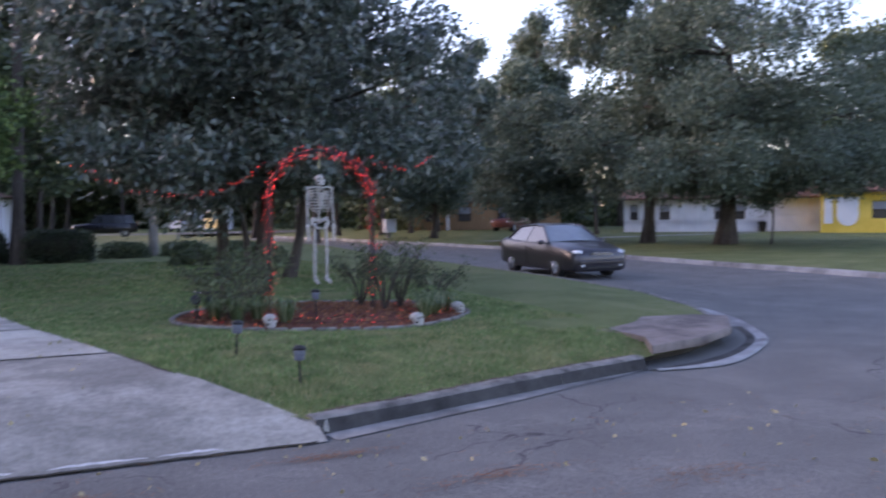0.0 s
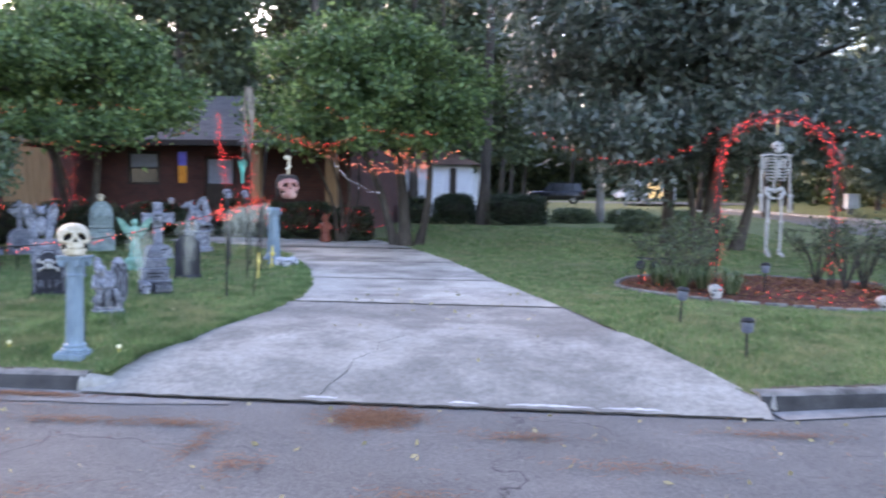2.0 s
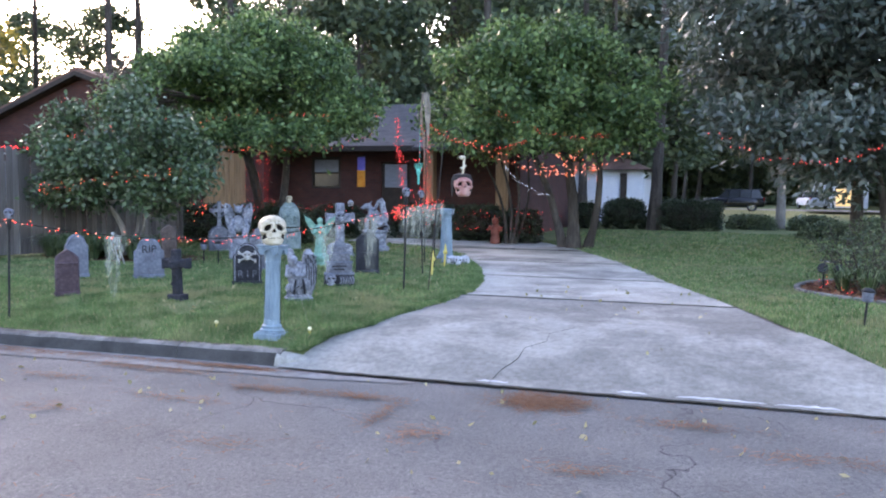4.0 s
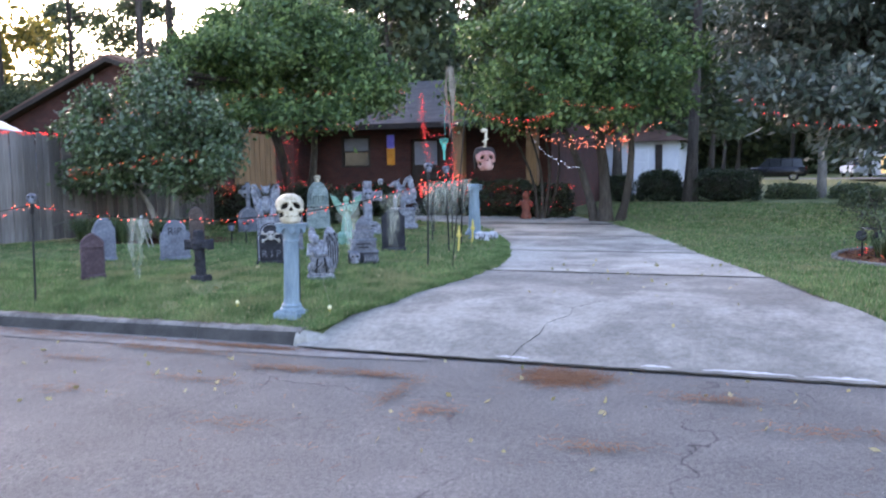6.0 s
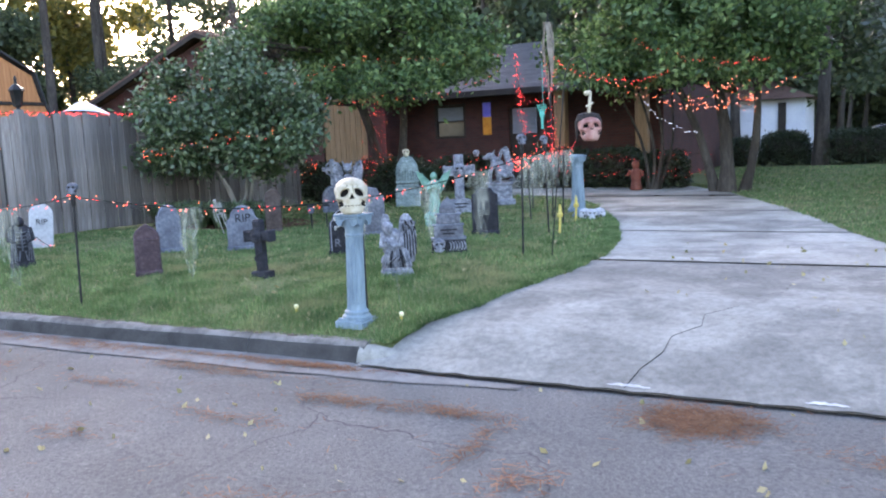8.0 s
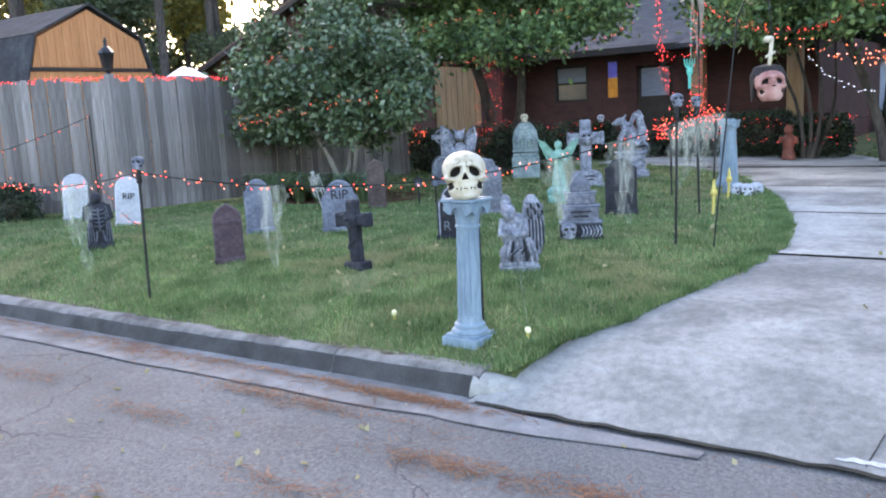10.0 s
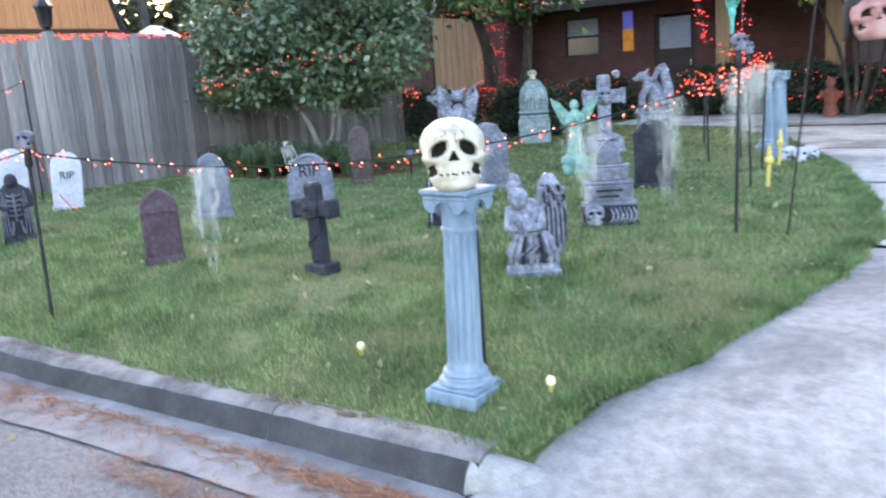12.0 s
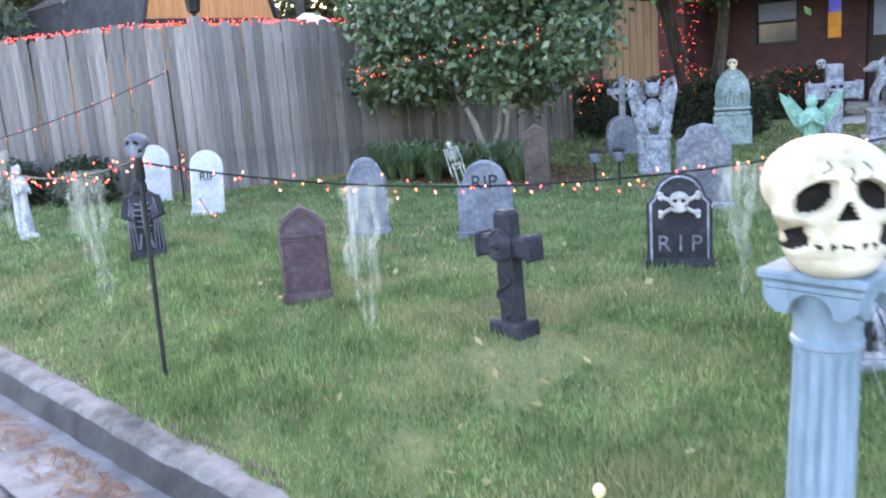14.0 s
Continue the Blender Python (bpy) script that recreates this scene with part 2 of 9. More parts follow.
M_HEDGE = leafy("clipped_hedge_leaves", (0.012, 0.022, 0.010), (0.02, 0.035, 0.015), (0.035, 0.055, 0.022), 0.5, 0.1)
M_PINE = leafy("pine_needle_tufts", (0.03, 0.05, 0.027), (0.052, 0.08, 0.04), (0.09, 0.12, 0.06), 0.6, 0.28)
M_LIRIOPE = leafy("strappy_border_grass", (0.04, 0.075, 0.03), (0.08, 0.13, 0.05), (0.28, 0.32, 0.2), 0.5, 0.25)
M_BARK = surface("furrowed_bark", (0.025, 0.02, 0.016), (0.06, 0.05, 0.042), (0.11, 0.095, 0.08), 0.95, 22, 4, 1.0, stretch=(1, 1, 0.25), dist=0.03)
M_PALEBARK = surface("pale_smooth_bark", (0.11, 0.10, 0.085), (0.2, 0.185, 0.16), (0.3, 0.28, 0.25), 0.9, 18, 3, 0.5, stretch=(1, 1, 0.3), dist=0.02)
M_FENCE = surface("silvered_fence_wood", (0.085, 0.076, 0.068), (0.165, 0.15, 0.14), (0.27, 0.255, 0.245), 0.9, 9, 1.3, 0.6, stretch=(6, 6, 0.35), island=0.38, local=True)
M_BRICK = brick_material("dark_red_brick", (0.068, 0.022, 0.017), (0.094, 0.031, 0.023), (0.06, 0.044, 0.038))
M_TAN = surface("tan_plank_siding", (0.2, 0.12, 0.06), (0.3, 0.18, 0.095), (0.36, 0.22, 0.12), 0.7, 14, 2, 0.2, stretch=(8, 8, 0.5))
M_ROOF = surface("grey_roof_shingles", (0.045, 0.044, 0.045), (0.075, 0.073, 0.074), (0.115, 0.112, 0.112), 0.95, 14, 2, 0.8, stretch=(1, 1, 5), dist=0.03)
M_ROOFBROWN = surface("brown_roof_shingles", (0.08, 0.045, 0.035), (0.14, 0.08, 0.06), (0.19, 0.115, 0.09), 0.95, 12, 2, 0.8, dist=0.03)
M_TRIM = surface("dark_brown_trim", (0.025, 0.018, 0.014), (0.04, 0.03, 0.024), (0.06, 0.045, 0.035), 0.7)
M_WHITEWALL = surface("white_painted_wall", (0.55, 0.57, 0.62), (0.66, 0.68, 0.72), (0.74, 0.75, 0.78), 0.7, 25, 1.2, 0.15)
M_YELLOWWALL = surface("yellow_painted_wall", (0.62, 0.42, 0.06), (0.74, 0.52, 0.09), (0.8, 0.58, 0.13), 0.7, 25, 1.2, 0.15)
M_SHEDWALL = surface("orange_wood_shed_siding", (0.36, 0.15, 0.06), (0.5, 0.21, 0.085), (0.58, 0.27, 0.12), 0.8, 10, 2, 0.25, stretch=(6, 6, 0.4))
M_SHEDROOF = surface("charcoal_shed_shingles", (0.022, 0.022, 0.024), (0.04, 0.04, 0.042), (0.07, 0.07, 0.072), 0.95, 12, 2, 0.8)
M_COLUMN = surface("blue_grey_plastic_stone", (0.1, 0.15, 0.19), (0.165, 0.235, 0.28), (0.245, 0.325, 0.37), 0.55, 30, 5, 0.15, stretch=(1, 1, 0.25), spec=0.4)
M_BONE = surface("ivory_plastic_bone", (0.335, 0.270, 0.163), (0.502, 0.442, 0.321), (0.595, 0.544, 0.437), 0.5, 22, 5, 0.2, local=True, spec=0.4)
M_DULLBONE = surface("greyed_plastic_bone", (0.210, 0.203, 0.188), (0.345, 0.338, 0.315), (0.420, 0.413, 0.390), 0.6, 30, 8, 0.2, local=True)
M_BLACKPAINT = surface("black_brown_paint", (0.006, 0.005, 0.004), (0.011, 0.009, 0.0075), (0.024, 0.019, 0.016), 0.75, 40, 8, 0.2, local=True, spec=0.15)
M_STONEGREY = surface("grey_foam_stone", (0.045, 0.048, 0.058), (0.115, 0.122, 0.145), (0.25, 0.26, 0.29), 0.85, 26, 5, 0.5, local=True)
M_STONEBLUE = surface("slate_blue_foam_stone", (0.065, 0.074, 0.098), (0.13, 0.144, 0.178), (0.23, 0.25, 0.29), 0.85, 26, 5, 0.5, local=True)
M_STONEWHITE = surface("white_foam_stone", (0.28, 0.295, 0.325), (0.42, 0.435, 0.465), (0.53, 0.545, 0.575), 0.8, 24, 4, 0.3, local=True)
M_STONEDARK = surface("charcoal_foam_stone", (0.009, 0.01, 0.013), (0.018, 0.019, 0.025), (0.045, 0.047, 0.057), 0.75, 24, 5, 0.5, local=True)
M_MAROON = surface("plum_brown_foam_stone", (0.036, 0.023, 0.028), (0.07, 0.046, 0.053), (0.13, 0.09, 0.1), 0.8, 26, 5, 0.4, local=True)
M_BROWNSTONE = surface("bark_brown_foam_stone", (0.035, 0.026, 0.022), (0.075, 0.055, 0.048), (0.12, 0.095, 0.085), 0.85, 22, 5, 0.6, local=True)
M_STATUEWHITE = surface("mottled_white_plaster", (0.14, 0.145, 0.16), (0.36, 0.37, 0.39), (0.6, 0.61, 0.63), 0.8, 22, 6, 0.5, local=True)
M_STATUE = surface("pale_grey_washed_statue", (0.050, 0.054, 0.066), (0.19, 0.203, 0.235), (0.383, 0.399, 0.433), 0.75, 34, 9, 0.7, local=True, dist=0.02)
M_VERDIGRIS = surface("verdigris_green_statue", (0.07, 0.16, 0.125), (0.14, 0.29, 0.225), (0.26, 0.43, 0.35), 0.7, 30, 7, 0.4, local=True)
M_URN = surface("green_grey_statue", (0.10, 0.14, 0.14), (0.2, 0.26, 0.255), (0.33, 0.4, 0.39), 0.75, 28, 7, 0.5, local=True)
M_BLACK = surface("black_coated_metal", (0.008, 0.008, 0.009), (0.014, 0.014, 0.015), (0.025, 0.025, 0.026), 0.45, 40, 6, 0.1)
M_WIRE = surface("dark_green_cable", (0.006, 0.009, 0.006), (0.01, 0.014, 0.01), (0.016, 0.02, 0.016), 0.5, 40, 6, 0.0)
M_YELLOW = surface("yellow_plastic", (0.42, 0.32, 0.06), (0.56, 0.44, 0.11), (0.64, 0.54, 0.2), 0.5, 30, 6, 0.1)
M_CREAM = surface("cream_plastic_cap", (0.6, 0.5, 0.2), (0.75, 0.68, 0.38), (0.8, 0.76, 0.55), 0.5, 30, 6, 0.1)
M_GAUZE = gauze_material("creepy_cloth_gauze")
M_GLASS = surface("dark_window_glass", (0.02, 0.024, 0.03), (0.03, 0.035, 0.042), (0.042, 0.048, 0.056), 0.14, 6, 1, 0.0, spec=0.6)
M_BLIND = surface("pale_window_blind", (0.18, 0.19, 0.22), (0.24, 0.26, 0.3), (0.3, 0.32, 0.36), 0.6, 30, 4, 0.0, stretch=(1, 1, 8))
M_CARPAINT = surface("dark_metallic_car_paint", (0.026, 0.025, 0.03), (0.034, 0.032, 0.038), (0.044, 0.041, 0.048), 0.28, 200, 3, 0.0, metal=0.25, spec=0.7)
# paler than other glass: a sky reflection is put into its base colour
M_SCREEN = surface("car_glass_with_painted_sky", (0.12, 0.145, 0.17), (0.15, 0.175, 0.2), (0.18, 0.205, 0.23), 0.08, 6, 1, 0.0, spec=0.8)
M_TERRACOTTA = surface("red_brown_painted_clay", (0.12, 0.035, 0.025), (0.2, 0.06, 0.04), (0.28, 0.1, 0.07), 0.6, 30, 6, 0.2, local=True)
M_RAG = surface("ragged_tan_burlap", (0.12, 0.1, 0.08), (0.22, 0.19, 0.15), (0.32, 0.28, 0.23), 0.95, 40, 8, 0.4)
M_HAIR = surface("matted_dark_hair", (0.012, 0.009, 0.008), (0.022, 0.017, 0.015), (0.035, 0.028, 0.025), 0.7, 60, 9, 0.4)
M_SUVPAINT = surface("black_suv_paint", (0.01, 0.01, 0.014), (0.015, 0.016, 0.02), (0.022, 0.023, 0.028), 0.2, 200, 3, 0.0, metal=0.3, spec=0.6)
M_TRUCKPAINT = surface("dull_red_paint", (0.096, 0.024, 0.018), (0.120, 0.033, 0.024), (0.150, 0.048, 0.036), 0.35, 100, 3, 0.0, spec=0.5)
M_CHROME = surface("bright_metal", (0.45, 0.46, 0.48), (0.55, 0.56, 0.58), (0.62, 0.63, 0.65), 0.18, 60, 5, 0.0, metal=0.9)
M_RUBBER = surface("black_tyre_rubber", (0.012, 0.012, 0.012), (0.02, 0.02, 0.02), (0.03, 0.03, 0.03), 0.8, 60, 6, 0.2)
M_LENS = surface("clear_headlamp_lens", (0.5, 0.52, 0.55), (0.62, 0.64, 0.66), (0.7, 0.72, 0.74), 0.1, 60, 6, 0.0, spec=0.7)
M_TAILLAMP = surface("red_lamp_lens", (0.25, 0.012, 0.01), (0.35, 0.02, 0.015), (0.42, 0.03, 0.02), 0.2, 60, 6, 0.0)
M_MASK = surface("pink_latex_mask", (0.225, 0.075, 0.060), (0.375, 0.180, 0.150), (0.465, 0.300, 0.247), 0.5, 16, 5, 0.4, local=True)
M_TEAL = surface("teal_plastic_hand", (0.03, 0.26, 0.2), (0.06, 0.38, 0.3), (0.1, 0.46, 0.38), 0.5, 30, 6, 0.1)
M_PURPLE = surface("purple_flag_cloth", (0.1, 0.08, 0.3), (0.16, 0.13, 0.42), (0.22, 0.19, 0.5), 0.9, 30, 6, 0.1)
M_ORANGECLOTH = surface("orange_flag_cloth", (0.5, 0.16, 0.02), (0.65, 0.24, 0.03), (0.72, 0.34, 0.06), 0.9, 30, 6, 0.1)
M_UTIL = surface("pale_grey_utility_paint", (0.36, 0.4, 0.46), (0.46, 0.5, 0.56), (0.52, 0.56, 0.62), 0.6, 30, 3, 0.1)
M_TARP = surface("white_tarpaulin", (0.6, 0.61, 0.63), (0.7, 0.71, 0.73), (0.76, 0.77, 0.78), 0.6, 12, 2, 0.4)
M_RED = lit("red_bulb_glow", (1.0, 0.065, 0.06), 0.5)
M_ORANGE = lit("amber_bulb_glow", (1.0, 0.2, 0.08), 0.4)
M_WARM = lit("warm_bulb_glow", (1.0, 0.36, 0.25), 0.36)
M_COOL = lit("white_bulb_glow", (0.75, 0.85, 1.0), 0.22)
M_SOIL = surface("bare_soil_litter", (0.05, 0.036, 0.025), (0.09, 0.066, 0.046), (0.15, 0.11, 0.075), 0.95, 40, 8, 0.8)
M_LETTER = surface("black_letter_paint", (0.012, 0.012, 0.013), (0.02, 0.02, 0.021), (0.03, 0.03, 0.032), 0.7, 40, 6, 0.1)

# ---- mesh building ----
class Geo:
    """Collects vertices and faces of one mesh."""

    def __init__(self):
        self.v, self.f, self.mi = [], [], []

    def add(self, verts, faces, m=None, slot=0):
        b = len(self.v)
        self.v += [tuple(m @ Vector(p)) if m else tuple(p) for p in verts]
        self.f += [tuple(b + i for i in f) for f in faces]
        self.mi += [slot] * len(faces)
        return self

    def box(self, c, s, bevel=0.0, m=None, slot=0):
        cx, cy, cz = c
        hx, hy, hz = (0.5 * v for v in s)
        e = min(bevel, 0.45 * min(s))
        if e <= 0:
            vs = [(cx + sx * hx, cy + sy * hy, cz + sz * hz) for sx in (-1, 1) for sy in (-1, 1) for sz in (-1, 1)]
            return self.add(vs, [(0, 1, 3, 2), (4, 6, 7, 5), (0, 4, 5, 1), (2, 3, 7, 6), (0, 2, 6, 4), (1, 5, 7, 3)], m, slot)
        vs, at = [], {}
        for sx in (-1, 1):
            for sy in (-1, 1):
                for sz in (-1, 1):
                    for a in range(3):
                        at[sx, sy, sz, a] = len(vs)
                        q = [hx - e, hy - e, hz - e]
                        q[a] = (hx, hy, hz)[a]
                        vs.append((cx + sx * q[0], cy + sy * q[1], cz + sz * q[2]))
        fs = []
        S = (-1, 1)
        for s1 in S:
            fs.append([at[s1, a, b, 0] for a, b in ((-1, -1), (1, -1), (1, 1), (-1, 1))][::s1])
            fs.append([at[a, s1, b, 1] for a, b in ((-1, -1), (-1, 1), (1, 1), (1, -1))][::s1])
            fs.append([at[a, b, s1, 2] for a, b in ((-1, -1), (1, -1), (1, 1), (-1, 1))][::s1])
            for s2 in S:
                k = s1 * s2
                fs.append([at[-1, s1, s2, 1], at[1, s1, s2, 1], at[1, s1, s2, 2], at[-1, s1, s2, 2]][::k])
                fs.append([at[s1, -1, s2, 2], at[s1, 1, s2, 2], at[s1, 1, s2, 0], at[s1, -1, s2, 0]][::k])
                fs.append([at[s1, s2, -1, 0], at[s1, s2, 1, 0], at[s1, s2, 1, 1], at[s1, s2, -1, 1]][::k])
                for s3 in S:
                    fs.append([at[s1, s2, s3, 0], at[s1, s2, s3, 1], at[s1, s2, s3, 2]][:: s1 * s2 * s3])
        return self.add(vs, fs, m, slot)

    def tube(self, pts, radii, n=8, m=None, slot=0, squash=1.0):
        pts = [Vector(p) for p in pts]
        if not hasattr(radii, "__len__"):
            radii = [radii] * len(pts)
        vs, fs = [], []
        side = None
        for i, p in enumerate(pts):
            d = (pts[min(i + 1, len(pts) - 1)] - pts[max(i - 1, 0)]).normalized()
            if side is None:
                side = d.orthogonal().normalized()
            side = (side - d * side.dot(d)).normalized()
            up = d.cross(side)
            for k in range(n):
                a = 2 * math.pi * k / n
                vs.append(p + radii[i] * (side * math.cos(a) + up * (math.sin(a) * squash)))
        for i in range(len(pts) - 1):
            for k in range(n):
                j = (k + 1) % n
                fs.append((i * n + k, i * n + j, (i + 1) * n + j, (i + 1) * n + k))
        fs.append(tuple(range(n))[::-1])
        fs.append(tuple((len(pts) - 1) * n + k for k in range(n)))
        return self.add(vs, fs, m, slot)

    def lathe(self, prof, n=20, m=None, slot=0, shape=None):
        vs, fs = [], []
        for i, (r, z) in enumerate(prof):
            for k in range(n):
                a = 2 * math.pi * k / n
                q = r * (shape(a, i) if shape else 1)
                vs.append((q * math.cos(a), q * math.sin(a), z))
        for i in range(len(prof) - 1):
            for k in range(n):
                j = (k + 1) % n
                fs.append((i * n + k, i * n + j, (i + 1) * n + j, (i + 1) * n + k))
        fs.append(tuple(range(n))[::-1])
        fs.append(tuple((len(prof) - 1) * n + k for k in range(n)))
        return self.add(vs, fs, m, slot)

    def ell(self, c, r, m=None, nu=14, nv=9, slot=0):
        if not hasattr(r, "__len__"):
            r = (r, r, r)
        vs, fs = [(c[0], c[1], c[2] - r[2])], []
        for i in range(1, nv):
            t = math.pi * i / nv - math.pi / 2
            for k in range(nu):
                a = 2 * math.pi * k / nu
                vs.append((c[0] + r[0] * math.cos(t) * math.cos(a), c[1] + r[1] * math.cos(t) * math.sin(a), c[2] + r[2] * math.sin(t)))
        vs.append((c[0], c[1], c[2] + r[2]))
        for k in range(nu):
            j = (k + 1) % nu
            fs.append((0, 1 + j, 1 + k))
            for i in range(nv - 2):
                fs.append((1 + i * nu + k, 1 + i * nu + j, 1 + (i + 1) * nu + j, 1 + (i + 1) * nu + k))
            fs.append((len(vs) - 1, 1 + (nv - 2) * nu + k, 1 + (nv - 2) * nu + j))
        return self.add(vs, fs, m, slot)

    def slab(self, outline, depth, bevel=0.0, m=None, slot=0):
        """An upright slab: outline in x and z, anticlockwise seen from -y, with rounded rims."""
        n = len(outline)
        cx = sum(p[0] for p in outline) / n
        cz = sum(p[1] for p in outline) / n
        w = max(abs(p[0] - cx) for p in outline) or 1
        k = 1 - bevel / w
        rings = [(k, -depth / 2), (1, -depth / 2 + bevel), (1, depth / 2 - bevel), (k, depth / 2)]
        vs = [(cx + s * (x - cx), y, cz + s * (z - cz)) for s, y in rings for x, z in outline]
        fs = [tuple(range(n)), tuple(3 * n + i for i in range(n))[::-1]]
        for r in range(3):
            for i in range(n):
                j = (i + 1) % n
                fs.append((r * n + j, r * n + i, (r + 1) * n + i, (r + 1) * n + j))
        return self.add(vs, fs, m, slot)

    def mesh(self, name, smooth=38):
        me = bpy.data.meshes.new(name)
        me.from_pydata(self.v, [], self.f)
        if any(self.mi):
            me.polygons.foreach_set("material_index", self.mi)
        if smooth:
            me.shade_smooth()
            me.set_sharp_from_angle(angle=radians(smooth))
        me.update()
        return me

def part(name, geo, material, parent=None, label="", m=None, smooth=38):
    me = geo if isinstance(geo, bpy.types.Mesh) else geo.mesh(name, smooth)
    if not me.materials:
        for x in material if isinstance(material, (list, tuple)) else [material]:
            me.materials.append(x)
    ob = new(name, me)
    if m is not None:
        ob.matrix_basis = m
    if parent:
        ob.parent = parent
    return tagged(ob, label)

def thing(name, m, label, category, group="", kind=""):
    ob = new(name)
    ob.empty_display_size = 0.1
    ob.matrix_basis = m
    return tagged(ob, label, category, group, kind)

def single(name, geo, material, label, category, m=None, group="", kind="", smooth=38):
    return tagged(part(name, geo, material, None, label, m, smooth), "", category, group, kind)

def structure(name, geo, material, label="", m=None, parent=None, smooth=38):
    return tagged(part(name, geo, material, parent, label, m, smooth), "", "", "", "structure")

def quads_mesh(name, v, per=4, smooth=False):
    """A mesh of separate faces, per corners each, from an array."""
    n = len(v) // per
    me = bpy.data.meshes.new(name)
    me.vertices.add(len(v))
    me.vertices.foreach_set("co", np.ascontiguousarray(v, dtype=np.float32).ravel())
    me.loops.add(n * per)
    me.loops.foreach_set("vertex_index", np.arange(n * per, dtype=np.int32))
    me.polygons.add(n)
    me.polygons.foreach_set("loop_start", np.arange(0, n * per, per, dtype=np.int32))
    me.update(calc_edges=True)
    return me

def spread(x0, x1, n):
    return [x0 + (x1 - x0) * i / (n - 1) for i in range(n)]

# ---- lie of the land ----
KERB_RIGHT = [(1.5, 7.24), (2.5, 7.5), (3.4, 7.8), (4.5, 8.14), (5.76, 8.46), (6.9, 8.86), (7.9, 9.46), (8.75, 10.4), (9.8, 12.4), (10.65, 15.0), (11.15, 19.3), (11.4, 27.0), (11.3, 36.0), (10.4, 46.0), (9.0, 56.0), (6.5, 68.0)]
KERB_FAR = [(18.8, -30.0), (18.8, 16.0), (18.65, 21.3), (18.6, 27.0), (18.6, 37.0), (18.0, 43.0), (17.0, 49.4), (15.6, 58.0), (13.5, 68.0)]
DRIVE_LEFT = [(-4.18, 6.96), (-4.1, 7.15), (-3.97, 7.62), (-3.68, 8.15), (-3.44, 9.0), (-3.36, 9.7), (-3.32, 10.6), (-3.5, 11.7), (-3.8, 12.76), (-4.15, 14.0), (-4.55, 15.0), (-5.4, 17.2), (-7.0, 19.2), (-9.5, 20.3)]
DRIVE_RIGHT = [(1.5, 6.96), (1.5, 7.26), (1.24, 7.6), (0.88, 8.16), (0.62, 8.6), (0.4, 9.1), (-0.07, 10.47), (-0.45, 11.7), (-0.85, 12.89), (-1.35, 14.4), (-1.75, 15.6), (-2.3, 17.2), (-3.1, 19.1), (-4.6, 21.9)]

def lawn_z(x, y):
    left = float(np.interp(y, [6.9, 7.2, 7.35, 7.7, 8.5, 9.9, 10.4, 13], [0.14, 0.145, 0.165, 0.245, 0.345, 0.375, 0.38, 0.345]))
    right = 0.30
    k = max(0.0, min(1.0, (x - 1.5) / 2.5))
    return left * (1 - k) + right * k

def edge_x(line, y):
    return float(np.interp(y, [p[1] for p in line], [p[0] for p in line]))

def kerb_distance(x, y):
    d = 9.0
    for (ax, ay), (bx, by) in zip(KERB_RIGHT[:12], KERB_RIGHT[1:13]):
        ux, uy = bx - ax, by - ay
        t = max(0, min(1, ((x - ax) * ux + (y - ay) * uy) / (ux * ux + uy * uy)))
        d = min(d, math.hypot(x - ax - t * ux, y - ay - t * uy))
    return d

def drive_z(y):
    return float(np.interp(y, [6.9, 7.0, 7.35, 7.7, 8.5, 9.9, 10.4, 13], [-0.02, 0.0, 0.09, 0.18, 0.31, 0.345, 0.35, 0.32]))

def ground_z(x, y):
    z = lawn_z(x, y)
    if x > 0.5 and y > 7:
        d = kerb_distance(x, y)
        z = min(z, 0.13 + 0.1 * max(0, d - 0.1))
    z += 0.018 * noise.noise(Vector((x * 0.7, y * 0.7, 3.1)))
    return z

def grid(xs_of, ys, zf):
    g = Geo()
    nx = len(xs_of(ys[0]))
    vs = [(x, y, zf(x, y)) for y in ys for x in xs_of(y)]
    fs = [(j * nx + i, j * nx + i + 1, (j + 1) * nx + i + 1, (j + 1) * nx + i) for j in range(len(ys) - 1) for i in range(nx - 1)]
    return g.add(vs, fs)

def road_z(x, y):
    main = float(np.interp(y, [-2.2, 0.5, 2.5, 6.9, 9], [0.0, 0.085, 0.085, 0.0, -0.01]))
    k = max(0.0, min(1.0, (x - 3) / 5))
    return main * (1 - k) + 0.006 * math.sin(x * 0.6) * (1 - k)

# one sheet of earth out to the horizon, then road and lawns on it
base = Geo()
R0 = [0, 40, 90, 160, 300, 700, 2500]
for i in range(len(R0) - 1):
    ring = [[(r * math.cos(2 * math.pi * k / 40), 20 + r * math.sin(2 * math.pi * k / 40), -0.06 if r < 80 else 0.25) for k in range(41)] for r in (R0[i], R0[i + 1])]
    base.add(ring[0] + ring[1], [(k, k + 41, k + 42, k + 1) for k in range(40)])
structure("ground", base, M_LAWN, "rough green grassland reaching to the far woods")
road_ys = spread(-2.2, 9, 24) + spread(10, 74, 30)
structure("road", grid(lambda y: spread(-70, 3, 40) + spread(3.5, 19.0, 14), road_ys, road_z), M_ASPHALT, "worn grey asphalt street with cracks and pine needles")
far_road = grid(lambda y: spread(-60, 40, 30), spread(76, 84, 3), lambda x, y: 0.27)
structure("road_far", far_road, M_ASPHALT, "distant grey street behind the lawns")

